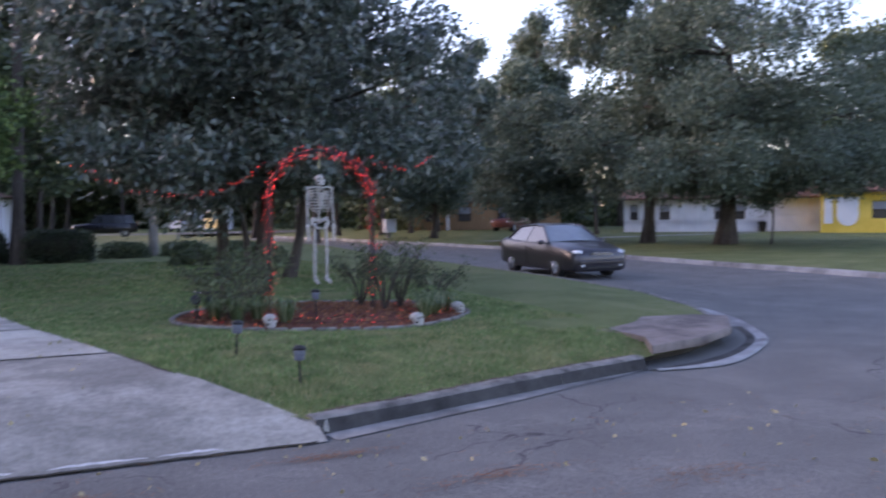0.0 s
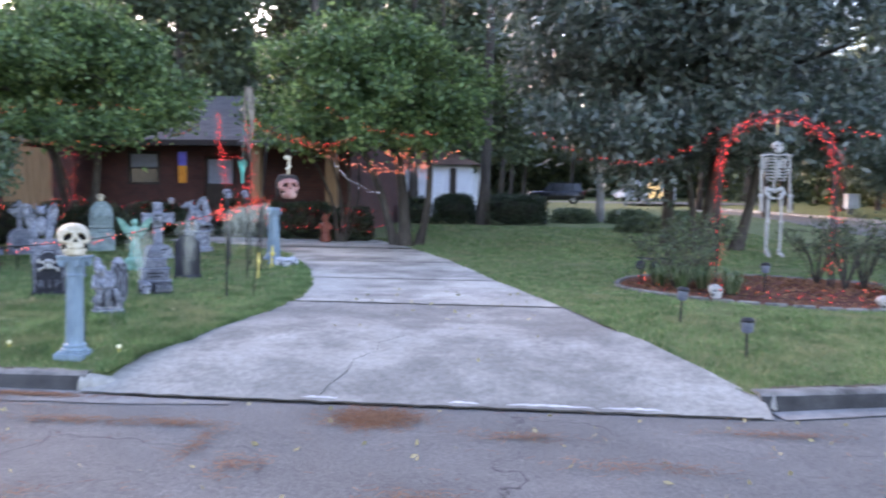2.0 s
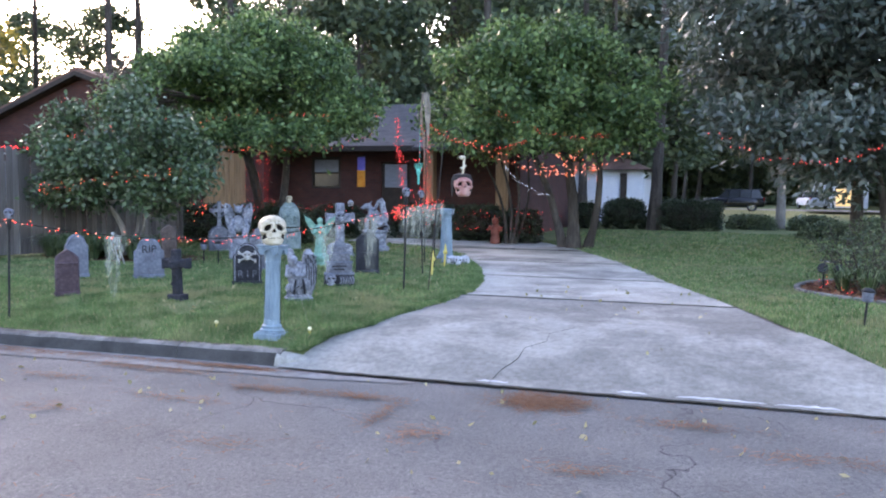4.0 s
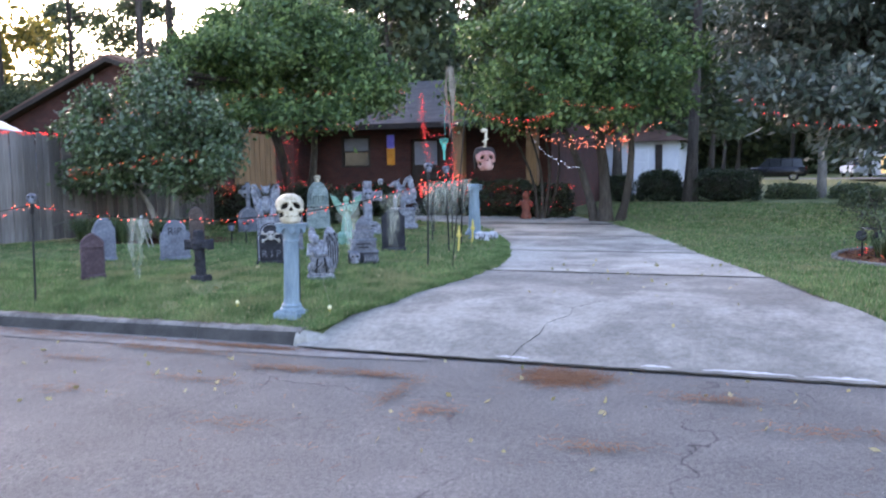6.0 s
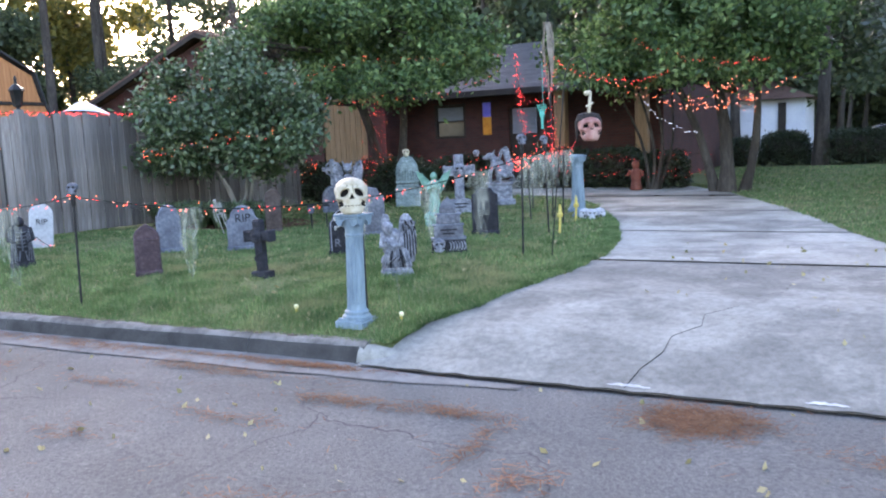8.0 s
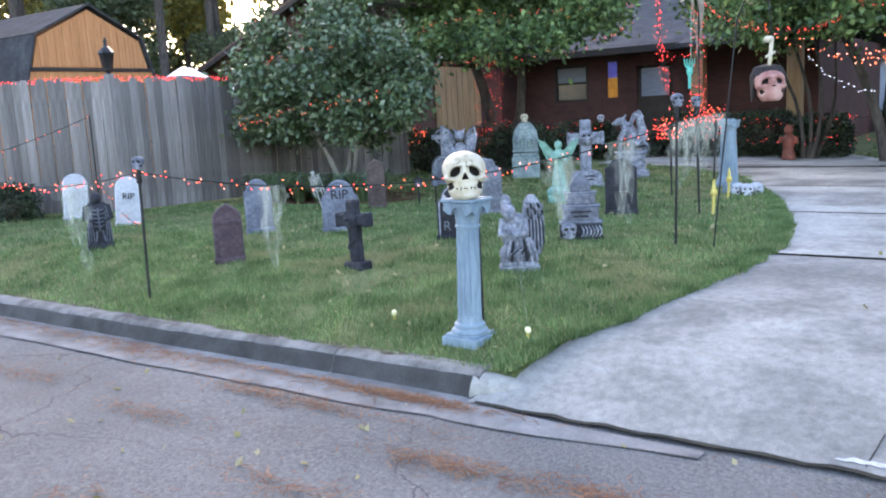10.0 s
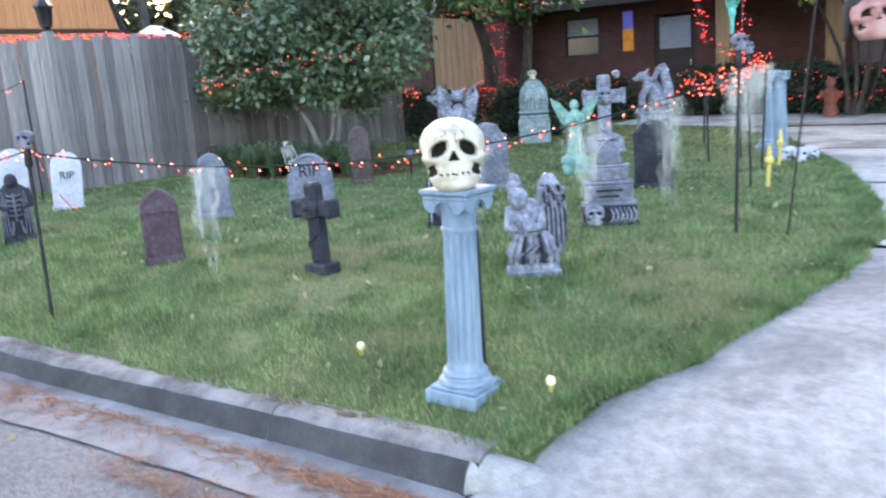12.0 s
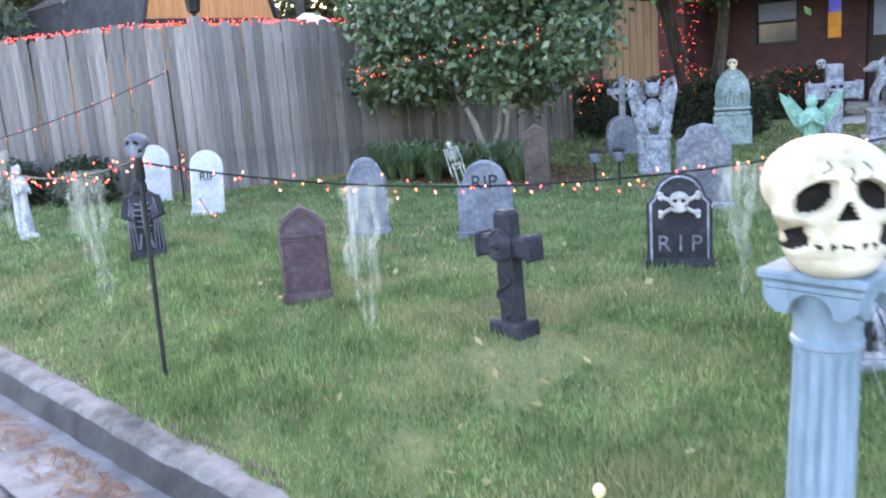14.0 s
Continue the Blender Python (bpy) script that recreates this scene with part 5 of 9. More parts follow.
part("plank_panel", tan, M_TAN, house, "tan vertical plank panel")
slope_roof([(-13.6, 23.3, 2.98), (-5.2, 23.3, 2.98), (-5.2, 28.4, 4.75), (-13.6, 28.4, 4.75)], 0.12, M_ROOF, "roof", house)
slope_roof([(-5.2, 33.4, 2.98), (-25.2, 33.4, 2.98), (-25.2, 28.4, 4.75), (-5.2, 28.4, 4.75)], 0.12, M_ROOF, "roof", house)
slope_roof([(-26.2, 22.4, 3.0), (-20.0, 22.4, 5.4), (-20.0, 32.9, 5.4), (-26.2, 32.9, 3.0)][::-1], 0.12, M_ROOFBROWN, "gable_roof", house)
slope_roof([(-20.0, 22.4, 5.4), (-12.9, 22.4, 3.0), (-12.9, 32.9, 3.0), (-20.0, 32.9, 5.4)][::-1], 0.12, M_ROOFBROWN, "gable_roof", house)
part("fascia", Geo().box((-9.4, 23.28, 2.92), (8.4, 0.05, 0.17), 0.01), M_TRIM, house)
rake = Geo()
rake.tube([(-26.2, 22.4, 2.95), (-20.0, 22.4, 5.34), (-12.9, 22.4, 2.95)], 0.1, 4)
part("rake_board", rake, M_TRIM, house)
window_unit(house, -11.9, 24.02, 1.78, 0.86, 0.86)
dr = part("front_door", Geo().box((-9.57, 24.05, 1.4), (0.93, 0.06, 2.2), 0.01), M_TRIM, house, "dark storm door with a glazed top")
part("pane", Geo().box((-9.57, 24.0, 2.12), (0.72, 0.02, 0.7)), M_BLIND, dr)
part("door_handle", Geo().tube([(-9.2, 23.98, 1.36), (-9.2, 23.98, 1.5)], 0.012, 6), M_CHROME, dr)
part("porch_step", Geo().box((-9.6, 23.2, 0.4), (2.0, 1.5, 0.16), 0.02), M_DRIVE, house)
for x in (-8.0, -5.9):
    part("porch_post", Geo().box((x, 22.6, 1.65), (0.3, 0.3, 2.7), 0.02), M_TAN, house)
slope_roof([(-8.4, 22.2, 2.9), (-5.2, 22.2, 2.9), (-5.2, 23.4, 3.1), (-8.4, 23.4, 3.1)], 0.1, M_ROOF, "porch_roof", house)

# neighbour's white garage behind the hedges
gar = thing("white_garage", pose(-5.6, 38.5, 0.25), "white garage with a brown hipped roof behind hedges", "garage")
part("wall", Geo().box((0, 2.5, 1.25), (4.4, 5, 2.5), 0.02), M_WHITEWALL, gar)
gd = part("garage_door", Geo().box((-0.3, -0.05, 1.05), (2.4, 0.06, 2.1), 0.01), M_WHITEWALL, gar, "pale panelled garage door")
for k in range(4):
    part("panel", Geo().box((-0.3, -0.09, 0.28 + 0.52 * k), (2.2, 0.03, 0.42), 0.012), M_WHITEWALL, gd)
for x in (-1.75, 1.35):
    part("shutter", Geo().box((x, -0.05, 1.3), (0.3, 0.08, 2.0), 0.01), M_TRIM, gar)
roofg = Geo().add([(-2.6, -0.5, 2.45), (2.6, -0.5, 2.45), (2.6, 5.4, 2.45), (-2.6, 5.4, 2.45), (-0.5, 2.4, 3.4), (0.5, 2.4, 3.4)], [(0, 1, 5, 4), (1, 2, 5), (2, 3, 4, 5), (3, 0, 4), (3, 2, 1, 0)])
part("roof", roofg, M_ROOFBROWN, gar, smooth=0)

# shed with a gambrel roof behind the fence
shed = thing("garden_shed", pose(-21.5, 16.1, 0.3, 0, 0, 91), "orange wooden shed with a dark gambrel roof", "shed")
SW, SL = 1.8, 7.0
OUT = [(-SW, 0), (SW, 0), (SW, 2.45), (SW * 0.8, 3.66), (0, 4.4), (-SW * 0.8, 3.66), (-SW, 2.45)]
part("wall", Geo().slab(OUT, SL, 0, pose(0, SL / 2, 0)), M_SHEDWALL, shed)
part("trim_band", Geo().box((0, -0.03, 2.9), (SW * 1.9, 0.05, 0.09), 0.01), M_TRIM, shed)
for i in range(19):
    part("siding_board", Geo().box((-SW + 0.1 + 0.189 * i, -0.012, 1.43), (0.182, 0.02, 2.82), 0.004), M_SHEDWALL, shed)
for i in range(13):
    x = -SW * 0.74 + 0.222 * i
    top = 4.3 - 0.5 * abs(x)
    part("gable_board", Geo().box((x, -0.012, (2.96 + top) / 2), (0.214, 0.02, top - 2.96), 0.004), M_SHEDWALL, shed)
RF = [(-SW - 0.12, 2.25), (-SW * 0.8 - 0.06, 3.72), (0, 4.5), (SW * 0.8 + 0.06, 3.72), (SW + 0.12, 2.25)]
for a, b in zip(RF, RF[1:]):
    slope_roof([(a[0], -0.08, a[1]), (b[0], -0.08, b[1]), (b[0], SL + 0.1, b[1]), (a[0], SL + 0.1, a[1])][::-1], 0.05, M_SHEDROOF, "roof", shed)
lantern = thing("post_lantern", pose(-13.25, 10.95, 2.46), "dark lantern on the corner post of the fence", "lantern")
part("stem", Geo().tube([(0, 0, 0), (0, 0, 0.09)], [0.05, 0.025], 8), M_BLACK, lantern)
part("lamp_body", Geo().lathe([(0.03, 0.08), (0.075, 0.11), (0.105, 0.34), (0.125, 0.36), (0.115, 0.38)], 6), M_BLACK, lantern)
part("lamp_cap", Geo().lathe([(0.12, 0.38), (0.06, 0.45), (0.03, 0.47), (0.022, 0.52), (0.03, 0.54), (0.008, 0.6)], 6), M_BLACK, lantern)
tarp = Geo()
tv = [(0.9 * math.sin(3.1 * u) * math.cos(2.2) + 2.4 * (u - 0.5), 1.2 * (v - 0.5), 0.55 * math.sin(math.pi * u) * (1 - (v - 0.5) ** 2) + 0.05 * math.sin(9 * u + 5 * v)) for u in spread(0, 1, 9) for v in spread(0, 1, 5)]
tarp.add(tv, [(i * 5 + k, (i + 1) * 5 + k, (i + 1) * 5 + k + 1, i * 5 + k + 1) for i in range(8) for k in range(4)])
stack = thing("covered_boat", pose(-17.6, 16.2, 0.3, 0, 0, 40), "boat under a white tarpaulin behind the fence", "boat")
part("cover", tarp, M_TARP, stack, "", pose(0, 0, 2.12) @ Matrix.Diagonal((0.68, 0.8, 1, 1)))
part("hull", Geo().box((0, 0, 1.6), (1.7, 0.9, 1.0), 0.3), M_STONEGREY, stack)
part("trailer", Geo().box((0, 0, 0.5), (2.2, 0.9, 1.0), 0.05), M_BLACK, stack)

# privacy fence: two runs from a corner post, every picket its own board
fence = tagged(new("privacy_fence"), "silvered wooden privacy fence with red lights along its top", "fence")
picket_meshes = []
for k in range(5):
    hgt = 2.05 + 0.045 * math.sin(k * 2.3)
    g = Geo().slab([(-0.0725, 0), (0.0725, 0), (0.0725, hgt - 0.035), (0.04, hgt), (-0.04, hgt), (-0.0725, hgt - 0.035)], 0.018, 0.003)
    me = g.mesh("picket")
    me.materials.append(M_FENCE)
    picket_meshes.append(me)
CORNER = Vector((-13.25, 10.95, 0))
RUNS = [(CORNER, Vector((-19.3, 6.85 + 0.6, 0))), (CORNER, Vector((-12.75, 17.6, 0)))]
for a, b in RUNS:
    d = (b - a).normalized()
    yaw = math.degrees(math.atan2(d.y, d.x))
    nb = int((b - a).length / 0.141)
    for i in range(nb):
        p = a + d * (0.1 + 0.141 * i)
        ob = new("picket", picket_meshes[(i * 7 + i // 3) % 5])
        p = p + Vector((-d.y, d.x, 0)) * (0.009 if i % 2 else -0.009) * (1.3 + 0.4 * math.sin(i * 3.7))
        ob.matrix_basis = pose(p.x, p.y, ground_z(p.x, p.y) + 0.03, 0.5 * math.sin(i * 1.7), 0.15 * math.sin(i * 2.9), yaw + 1.2 * math.sin(i * 5.1))
        ob.parent = fence
    for z in (0.45, 1.15, 1.8):
        q = Vector((-d.y, d.x, 0)) * (0.05 if d.x < -0.5 else -0.05)
        part("rail", Geo().tube([a + q * -1 + Vector((0, 0, z + 0.3)), b - q + Vector((0, 0, z + 0.3))], 0.035, 4), M_FENCE, fence)
for p in (CORNER, RUNS[0][1], RUNS[1][1]):
    part("post", Geo().box((p.x, p.y, 1.38), (0.12, 0.12, 2.26), 0.008), M_FENCE, fence)

# ---- things of the front lawn ----
def on_lawn(x, y, rz=0, sink=0.01, rx=0, ry=0):
    return pose(x, y, ground_z(x, y) - sink, rx, ry, rz)

def facing(x, y, off=0):
    """Turn towards the place in the street where the lawn display looks best."""
    return math.degrees(math.atan2(-2.6 - x, y - 4.6)) + off

def text_mesh(s, size, depth=0.006):
    c = bpy.data.curves.new("lettering", "FONT")
    c.body, c.size, c.extrude, c.align_x, c.align_y = s, size, depth, "CENTER", "CENTER"
    tmp = bpy.data.objects.new("lettering", c)
    scene.collection.objects.link(tmp)
    me = bpy.data.meshes.new_from_object(tmp.evaluated_get(bpy.context.evaluated_depsgraph_get()))
    bpy.data.objects.remove(tmp)
    me.materials.clear()
    return me

def letters(s, size, material, parent, x, y, z, label="", depth=0.006):
    return part("lettering", text_mesh(s, size, depth), material, parent, label, pose(x, y, z, 90, 0, 0))

def skull_mesh(w, nu=72, nv=56):
    """A skull that looks along -y, w metres wide, standing on its jaw at z = 0; slot 1 is its dark paint."""
    def reach(d, c, r):
        # how far the ray from the middle goes inside an ellipsoid
        o = [(-c[i]) / r[i] for i in range(3)]
        e = [d[i] / r[i] for i in range(3)]
        a, b, k = sum(v * v for v in e), sum(o[i] * e[i] for i in range(3)), sum(v * v for v in o) - 1
        q = b * b - a * k
        return (-b + math.sqrt(q)) / a if q > 0 else 0.0
    bulbs = [((0, 0.06, 0.12), (0.5, 0.6, 0.39)), ((0, -0.18, -0.04), (0.455, 0.4, 0.36)), ((0, -0.19, -0.3), (0.4, 0.4, 0.3)), ((0, -0.2, -0.44), (0.325, 0.37, 0.16)), ((0.31, -0.26, -0.06), (0.16, 0.2, 0.09)), ((-0.31, -0.26, -0.06), (0.16, 0.2, 0.09))]
    vs, dark = [], []
    for i in range(nv + 1):
        t = math.pi * i / nv - math.pi / 2
        for k in range(nu):
            a = 2 * math.pi * k / nu
            d = (math.cos(t) * math.sin(a), -math.cos(t) * math.cos(a), math.sin(t))
            rs = sorted((reach(d, c, r) for c, r in bulbs), reverse=True)
            r = rs[0] + 0.25 * max(0, rs[1] - rs[0] + 0.06)
            p = [d[j] * r for j in range(3)]
            paint = 0.0
            if p[1] < 0:
                x, z = abs(p[0]), p[2]
                eye = (abs(x - 0.21) / 0.116) ** 2.3 + (abs(z - 0.08 + 0.45 * (x - 0.2)) / 0.092) ** 2.3
                if eye < 1.9:
                    p[1] += 0.18 * max(0, 1 - eye / 1.9) ** 0.6
                    paint = max(paint, 1.2 - eye)
                nose = max(x / (0.012 + 0.55 * max(0.0, 0.055 - z)), abs(z + 0.02) / 0.075)
                if nose < 1:
                    p[1] += 0.1 * (1 - nose) ** 0.5
                    paint = max(paint, 1 - nose)
                cheek = ((x - 0.33 + 0.25 * (z + 0.25) + 0.02 * math.sin(40 * z)) / 0.07) ** 2 + ((z + 0.25 + 0.12 * (x - 0.33)) / 0.1) ** 2
                if cheek < 1.6:
                    s = max(0, 1 - cheek / 1.6)
                    p[1] += 0.1 * s
                    p[0] *= 1 - 0.03 * s
                    paint = max(paint, 0.95 - cheek)
                gap = abs(z + 0.29 + 0.014 * math.sin(p[0] * 31))
                split = abs((p[0] / 0.078) % 1 - 0.5) * 0.078
                if x < 0.25 and gap < 0.06 and ((gap < 0.012 and math.sin(p[0] * 57 + 1) > 0.1) or split < 0.017 * (1.15 - gap / 0.06)):
                    p[1] += 0.02
                    paint = max(paint, 0.02)
                brow = math.exp(-((z - 0.25) / 0.05) ** 2) * math.exp(-((x - 0.2) / 0.16) ** 2)
                p[1] -= 0.025 * brow
            n = 0.008 * noise.noise(Vector(p) * 7)
            p = [v * (1 + n) for v in p]
            p[2] = max(p[2], -0.56)
            vs.append([v * w for v in p])
            dark.append(paint)
    lo = min(v[2] for v in vs)
    g = Geo()
    fs = [(i * nu + k, i * nu + (k + 1) % nu, (i + 1) * nu + (k + 1) % nu, (i + 1) * nu + k) for i in range(nv) for k in range(nu)]
    g.add([(x, y, z - lo) for x, y, z in vs], fs)
    g.mi = [1 if sum(dark[j] > 0 for j in f) >= 3 else 0 for f in fs]
    return g.mesh("skull", 60)

def display_skull(m, w, label):
    """The large skull: bone shell, and the blackened sockets, nose, cheeks and tooth gaps as pieces of their own."""
    me = skull_mesh(w, 180, 140)
    ob = thing("plastic_skull", m, label, "skull")
    lo, hi = min(v.co.z for v in me.vertices), max(v.co.z for v in me.vertices)
    groups = {}
    for p in me.polygons:
        c = p.center
        z = (c.z - lo) / (hi - lo)
        if p.material_index == 0:
            key = "bone_shell"
        elif z > 0.5 and abs(c.x) > 0.07 * w:
            key = "eye_socket_a" if c.x > 0 else "eye_socket_b"
        elif abs(c.x) < 0.1 * w and z > 0.38:
            key = "nose_cavity"
        elif abs(c.x) > 0.24 * w:
            key = "cheek_hollow_a" if c.x > 0 else "cheek_hollow_b"
        else:
            key = "tooth_gap"
        groups.setdefault(key, []).append(tuple(p.vertices))
    for key, faces in groups.items():
        used = sorted({i for f in faces for i in f})
        at = {i: k for k, i in enumerate(used)}
        g = Geo().add([tuple(me.vertices[i].co) for i in used], [tuple(at[i] for i in f) for f in faces])
        part(key.removesuffix("_a").removesuffix("_b"), g, M_BONE if key == "bone_shell" else M_BLACKPAINT, ob, "" if key == "bone_shell" else "blackened", smooth=60)
    for pts in ([(0.03, 0.3), (0.06, 0.26), (0.02, 0.22), (0.05, 0.17)], [(-0.13, 0.2), (-0.16, 0.26), (-0.1, 0.3), (-0.12, 0.34)], [(0.16, 0.22), (0.18, 0.28), (0.14, 0.33)]):
        path = []
        for x, z in pts:
            best = min((v for v in me.vertices if v.co.y < 0), key=lambda v: (v.co.x / w - x) ** 2 + ((v.co.z - lo) / w - 0.56 - z) ** 2)
            path.append(best.co * 1.002)
        part("crack_line", Geo().tube(path, 0.0018, 5), M_BLACKPAINT, ob)
    return ob

def skull(m, w, label, bone=None, group=""):
    me = skull_mesh(w, 44, 34)
    return single("plastic_skull", me, [bone or M_BONE, M_BLACKPAINT], label, "skull", m, group)

def column(m, label, h=0.93, fine=True):
    """A plastic pedestal: stepped square foot, fluted shaft, capital with arched brackets."""
    ob = thing("pedestal_column", m, label, "column", "blue display columns")
    f = Geo().box((0, 0, 0.032), (0.27, 0.27, 0.065), 0.006).box((0, 0, 0.072), (0.235, 0.235, 0.02), 0.006)
    f.lathe([(0.118, 0.08), (0.122, 0.092), (0.116, 0.105), (0.1, 0.11), (0.098, 0.122), (0.104, 0.13), (0.1, 0.142), (0.086, 0.15), (0.082, 0.165), (0.08, 0.18)], 32)
    part("base", f, M_COLUMN, ob)
    def flutes(a, i):
        return 1 - (0.11 * max(0.0, math.cos(14 * a)) ** 0.7 if 2 <= i <= 11 else 0)
    zs = spread(0.2, h - 0.215, 10)
    prof = [(0.079, 0.18), (0.079, 0.197)] + [(0.079 - 0.006 * k / 9, z) for k, z in enumerate(zs)] + [(0.073, h - 0.2), (0.074, h - 0.19)]
    part("shaft", Geo().lathe(prof, 112, shape=flutes), M_COLUMN, ob, "fluted shaft")
    c = Geo().lathe([(0.074, h - 0.19), (0.081, h - 0.186), (0.081, h - 0.172), (0.075, h - 0.166), (0.077, h - 0.13), (0.088, h - 0.09), (0.1, h - 0.05)], 32)
    c.box((0, 0, h - 0.012), (0.245, 0.245, 0.024), 0.006).box((0, 0, h - 0.036), (0.225, 0.225, 0.026), 0.008)
    part("capital", c, M_COLUMN, ob)
    arch = []
    for k in range(9):
        a = math.pi * k / 8
        arch.append((0.052 * math.cos(a), -0.1 + 0.052 * math.sin(a)))
    for q in range(4):
        o = [(0.11, -0.045), (-0.11, -0.045), (-0.105, -0.075), (-0.078, -0.1)] + [(x, z + 0.0) for x, z in arch[::-1]] + [(0.078, -0.1), (0.105, -0.075)]
        o = o[::-1]
        b = Geo().slab(o, 0.02, 0.003, pose(0, 0, h, 0, 0, 90 * q) @ pose(0, -0.1, 0))
        part("bracket", b, M_COLUMN, ob)
    return ob

column(on_lawn(-4.55, 7.53, 0, 0.03, -1.0, 1.0), "blue-grey plastic fluted column carrying a large skull", 0.96)
display_skull(pose(-4.54, 7.54, ground_z(-4.55, 7.53) - 0.03 + 0.959, 0, 0, 36), 0.278, "large ivory plastic skull on a blue column")
column(on_lawn(-5.02, 15.0, 8, 0.02, 0, -2), "blue-grey plastic fluted column at the bend of the driveway", 1.02)
column(on_lawn(-5.4, 15.85, 20, 0.02, 0, 2), "blue-grey plastic column standing behind its twin", 1.02)

def arc(cx, cz, r, a0, a1, n=10):
    return [(cx + r * math.cos(radians(a0 + (a1 - a0) * i / n)), cz + r * math.sin(radians(a0 + (a1 - a0) * i / n))) for i in range(n + 1)]

def outline(style, w, h):
    a = w / 2
    if style == "round":
        return [(-a, 0), (a, 0)] + arc(0, h - a, a, 0, 180, 16)
    if style == "shoulder":
        s = h - 0.42 * w
        return [(-a, 0), (a, 0), (a, s), (a * 0.86, s + 0.02)] + arc(0, s + 0.03, a * 0.78, 8, 172, 14) + [(-a * 0.86, s + 0.02), (-a, s)]
    if style == "gothic":
        s = h - 0.55 * w
        right = [(a * (1 - (k / 7) ** 1.7), s + (h - s) * (k / 7) ** 0.75) for k in range(8)]
        return [(-a, 0), (a, 0)] + right + [(-x, z) for x, z in right[-2::-1]]
    if style == "peak":
        s = h - 0.32 * w
        return [(-a, 0), (a, 0), (a, s), (a * 0.72, s + 0.03), (a * 0.55, h - 0.03), (0, h), (-a * 0.55, h - 0.03), (-a * 0.72, s + 0.03), (-a, s)]
    return [(-a, 0), (a, 0), (a, h), (-a, h)]

def tombstone(m, style, w, h, d, material, label, trim=None, rip="", rip_mat=None, rip_z=0.68, bars=0, emblem="", base=True):
    """A foam tombstone: slab on a plinth, raised border, and whatever relief it carries."""
    ob = thing("tombstone", m, label, "tombstone", "tombstones on the lawn")
    part("slab", Geo().slab(outline(style, w, h), d, 0.012), material, ob)
    if base:
        part("plinth", Geo().box((0, 0, 0.03), (w * 1.06, d * 1.5, 0.07), 0.012), material, ob)
    if trim:
        o = outline(style, w * 0.86, h * 0.94)
        ring = [(x, -d / 2 - 0.002, z + 0.01) for x, z in o]
        part("raised_border", Geo().tube(ring + [ring[0]], 0.008, 6), trim, ob)
    if rip:
        letters(rip, w * 0.36, rip_mat or M_LETTER, ob, 0, -d / 2 - 0.004, h * rip_z)
    for k in range(bars):
        part("inscription_bar", Geo().box((0, -d / 2 - 0.002, h * (0.5 - 0.09 * k)), (w * (0.55 - 0.08 * (k % 2)), 0.008, 0.016), 0.003), trim or M_LETTER, ob)
    if emblem == "crossbones":
        part("skull_emblem", skull_mesh(w * 0.3, 32, 24), [M_DULLBONE, M_BLACKPAINT], ob, "pale skull relief", pose(0, -d / 2 - 0.0, h * 0.62))
        for s in (-1, 1):
            b = Geo().tube([(-s * w * 0.27, -d / 2 - 0.01, h * 0.6), (s * w * 0.27, -d / 2 - 0.01, h * 0.79)], 0.013, 8)
            for e in (-1, 1):
                for q in (-0.012, 0.012):
                    b.ell((e * s * w * 0.28, -d / 2 - 0.01, h * (0.695 + e * 0.098) + q), 0.017, None, 8, 6)
            part("crossed_bone", b, M_DULLBONE, ob, "pale bone relief")
    if emblem == "scrolls":
        for s in (-1, 1):
            part("scroll", Geo().tube([(s * (w * 0.36 - w * 0.012 * k * math.cos(k * 0.6)), -d / 2 - 0.004, h * 0.1 + 0.02 * k + 0.012 * math.sin(k * 0.6)) for k in range(9)], 0.009, 6), trim or material, ob)
        part("panel_moulding", Geo().box((0, -d / 2 - 0.006, h * 0.70), (w * 0.96, 0.02, 0.03), 0.008).box((0, -d / 2 - 0.004, h * 0.655), (w * 0.8, 0.016, 0.014), 0.005), material, ob)
    if emblem == "vine":
        part("vine_relief", Geo().tube([(0.03 * math.sin(k * 1.3), -d / 2 - 0.004, h * 0.12 + h * 0.055 * k) for k in range(8)], 0.008, 6), trim or material, ob)
    return ob

F = facing
tombstone(on_lawn(-7.95, 8.48, F(-7.95, 8.48, -4)), "gothic", 0.28, 0.585, 0.07, M_MAROON, "plum-brown foam tombstone with a pointed top", M_MAROON, emblem="scrolls", bars=2)
tombstone(on_lawn(-9.1, 9.95, F(-9.1, 9.95, 6)), "shoulder", 0.32, 0.62, 0.07, M_STONEBLUE, "slate-blue foam tombstone with a shaped top", M_STONEBLUE, bars=2, emblem="vine")
tombstone(on_lawn(-8.12, 10.3, F(-8.12, 10.3, -6)), "shoulder", 0.42, 0.58, 0.07, M_STONEBLUE, "slate-blue rounded tombstone lettered RIP behind a cross", M_STONEBLUE, "RIP", M_STONEDARK, 0.74)
tombstone(on_lawn(-11.7, 9.95, F(-11.7, 9.95, 4), 0.02, 0, 4), "round", 0.33, 0.68, 0.06, M_STONEWHITE, "white rounded tombstone lettered RIP in black", None, "RIP", M_LETTER, 0.6)
tombstone(on_lawn(-13.35, 10.2, F(-13.35, 10.2, 6), 0.02, 0, 3), "round", 0.36, 0.7, 0.06, M_STONEWHITE, "blank white rounded tombstone near the fence")
tombstone(on_lawn(-6.36, 10.08, F(-6.36, 10.08, -4)), "shoulder", 0.38, 0.56, 0.06, M_STONEDARK, "dark grey tombstone with skull and crossbones lettered RIP", M_STATUE, "R I P", M_STONEGREY, 0.27, emblem="crossbones")
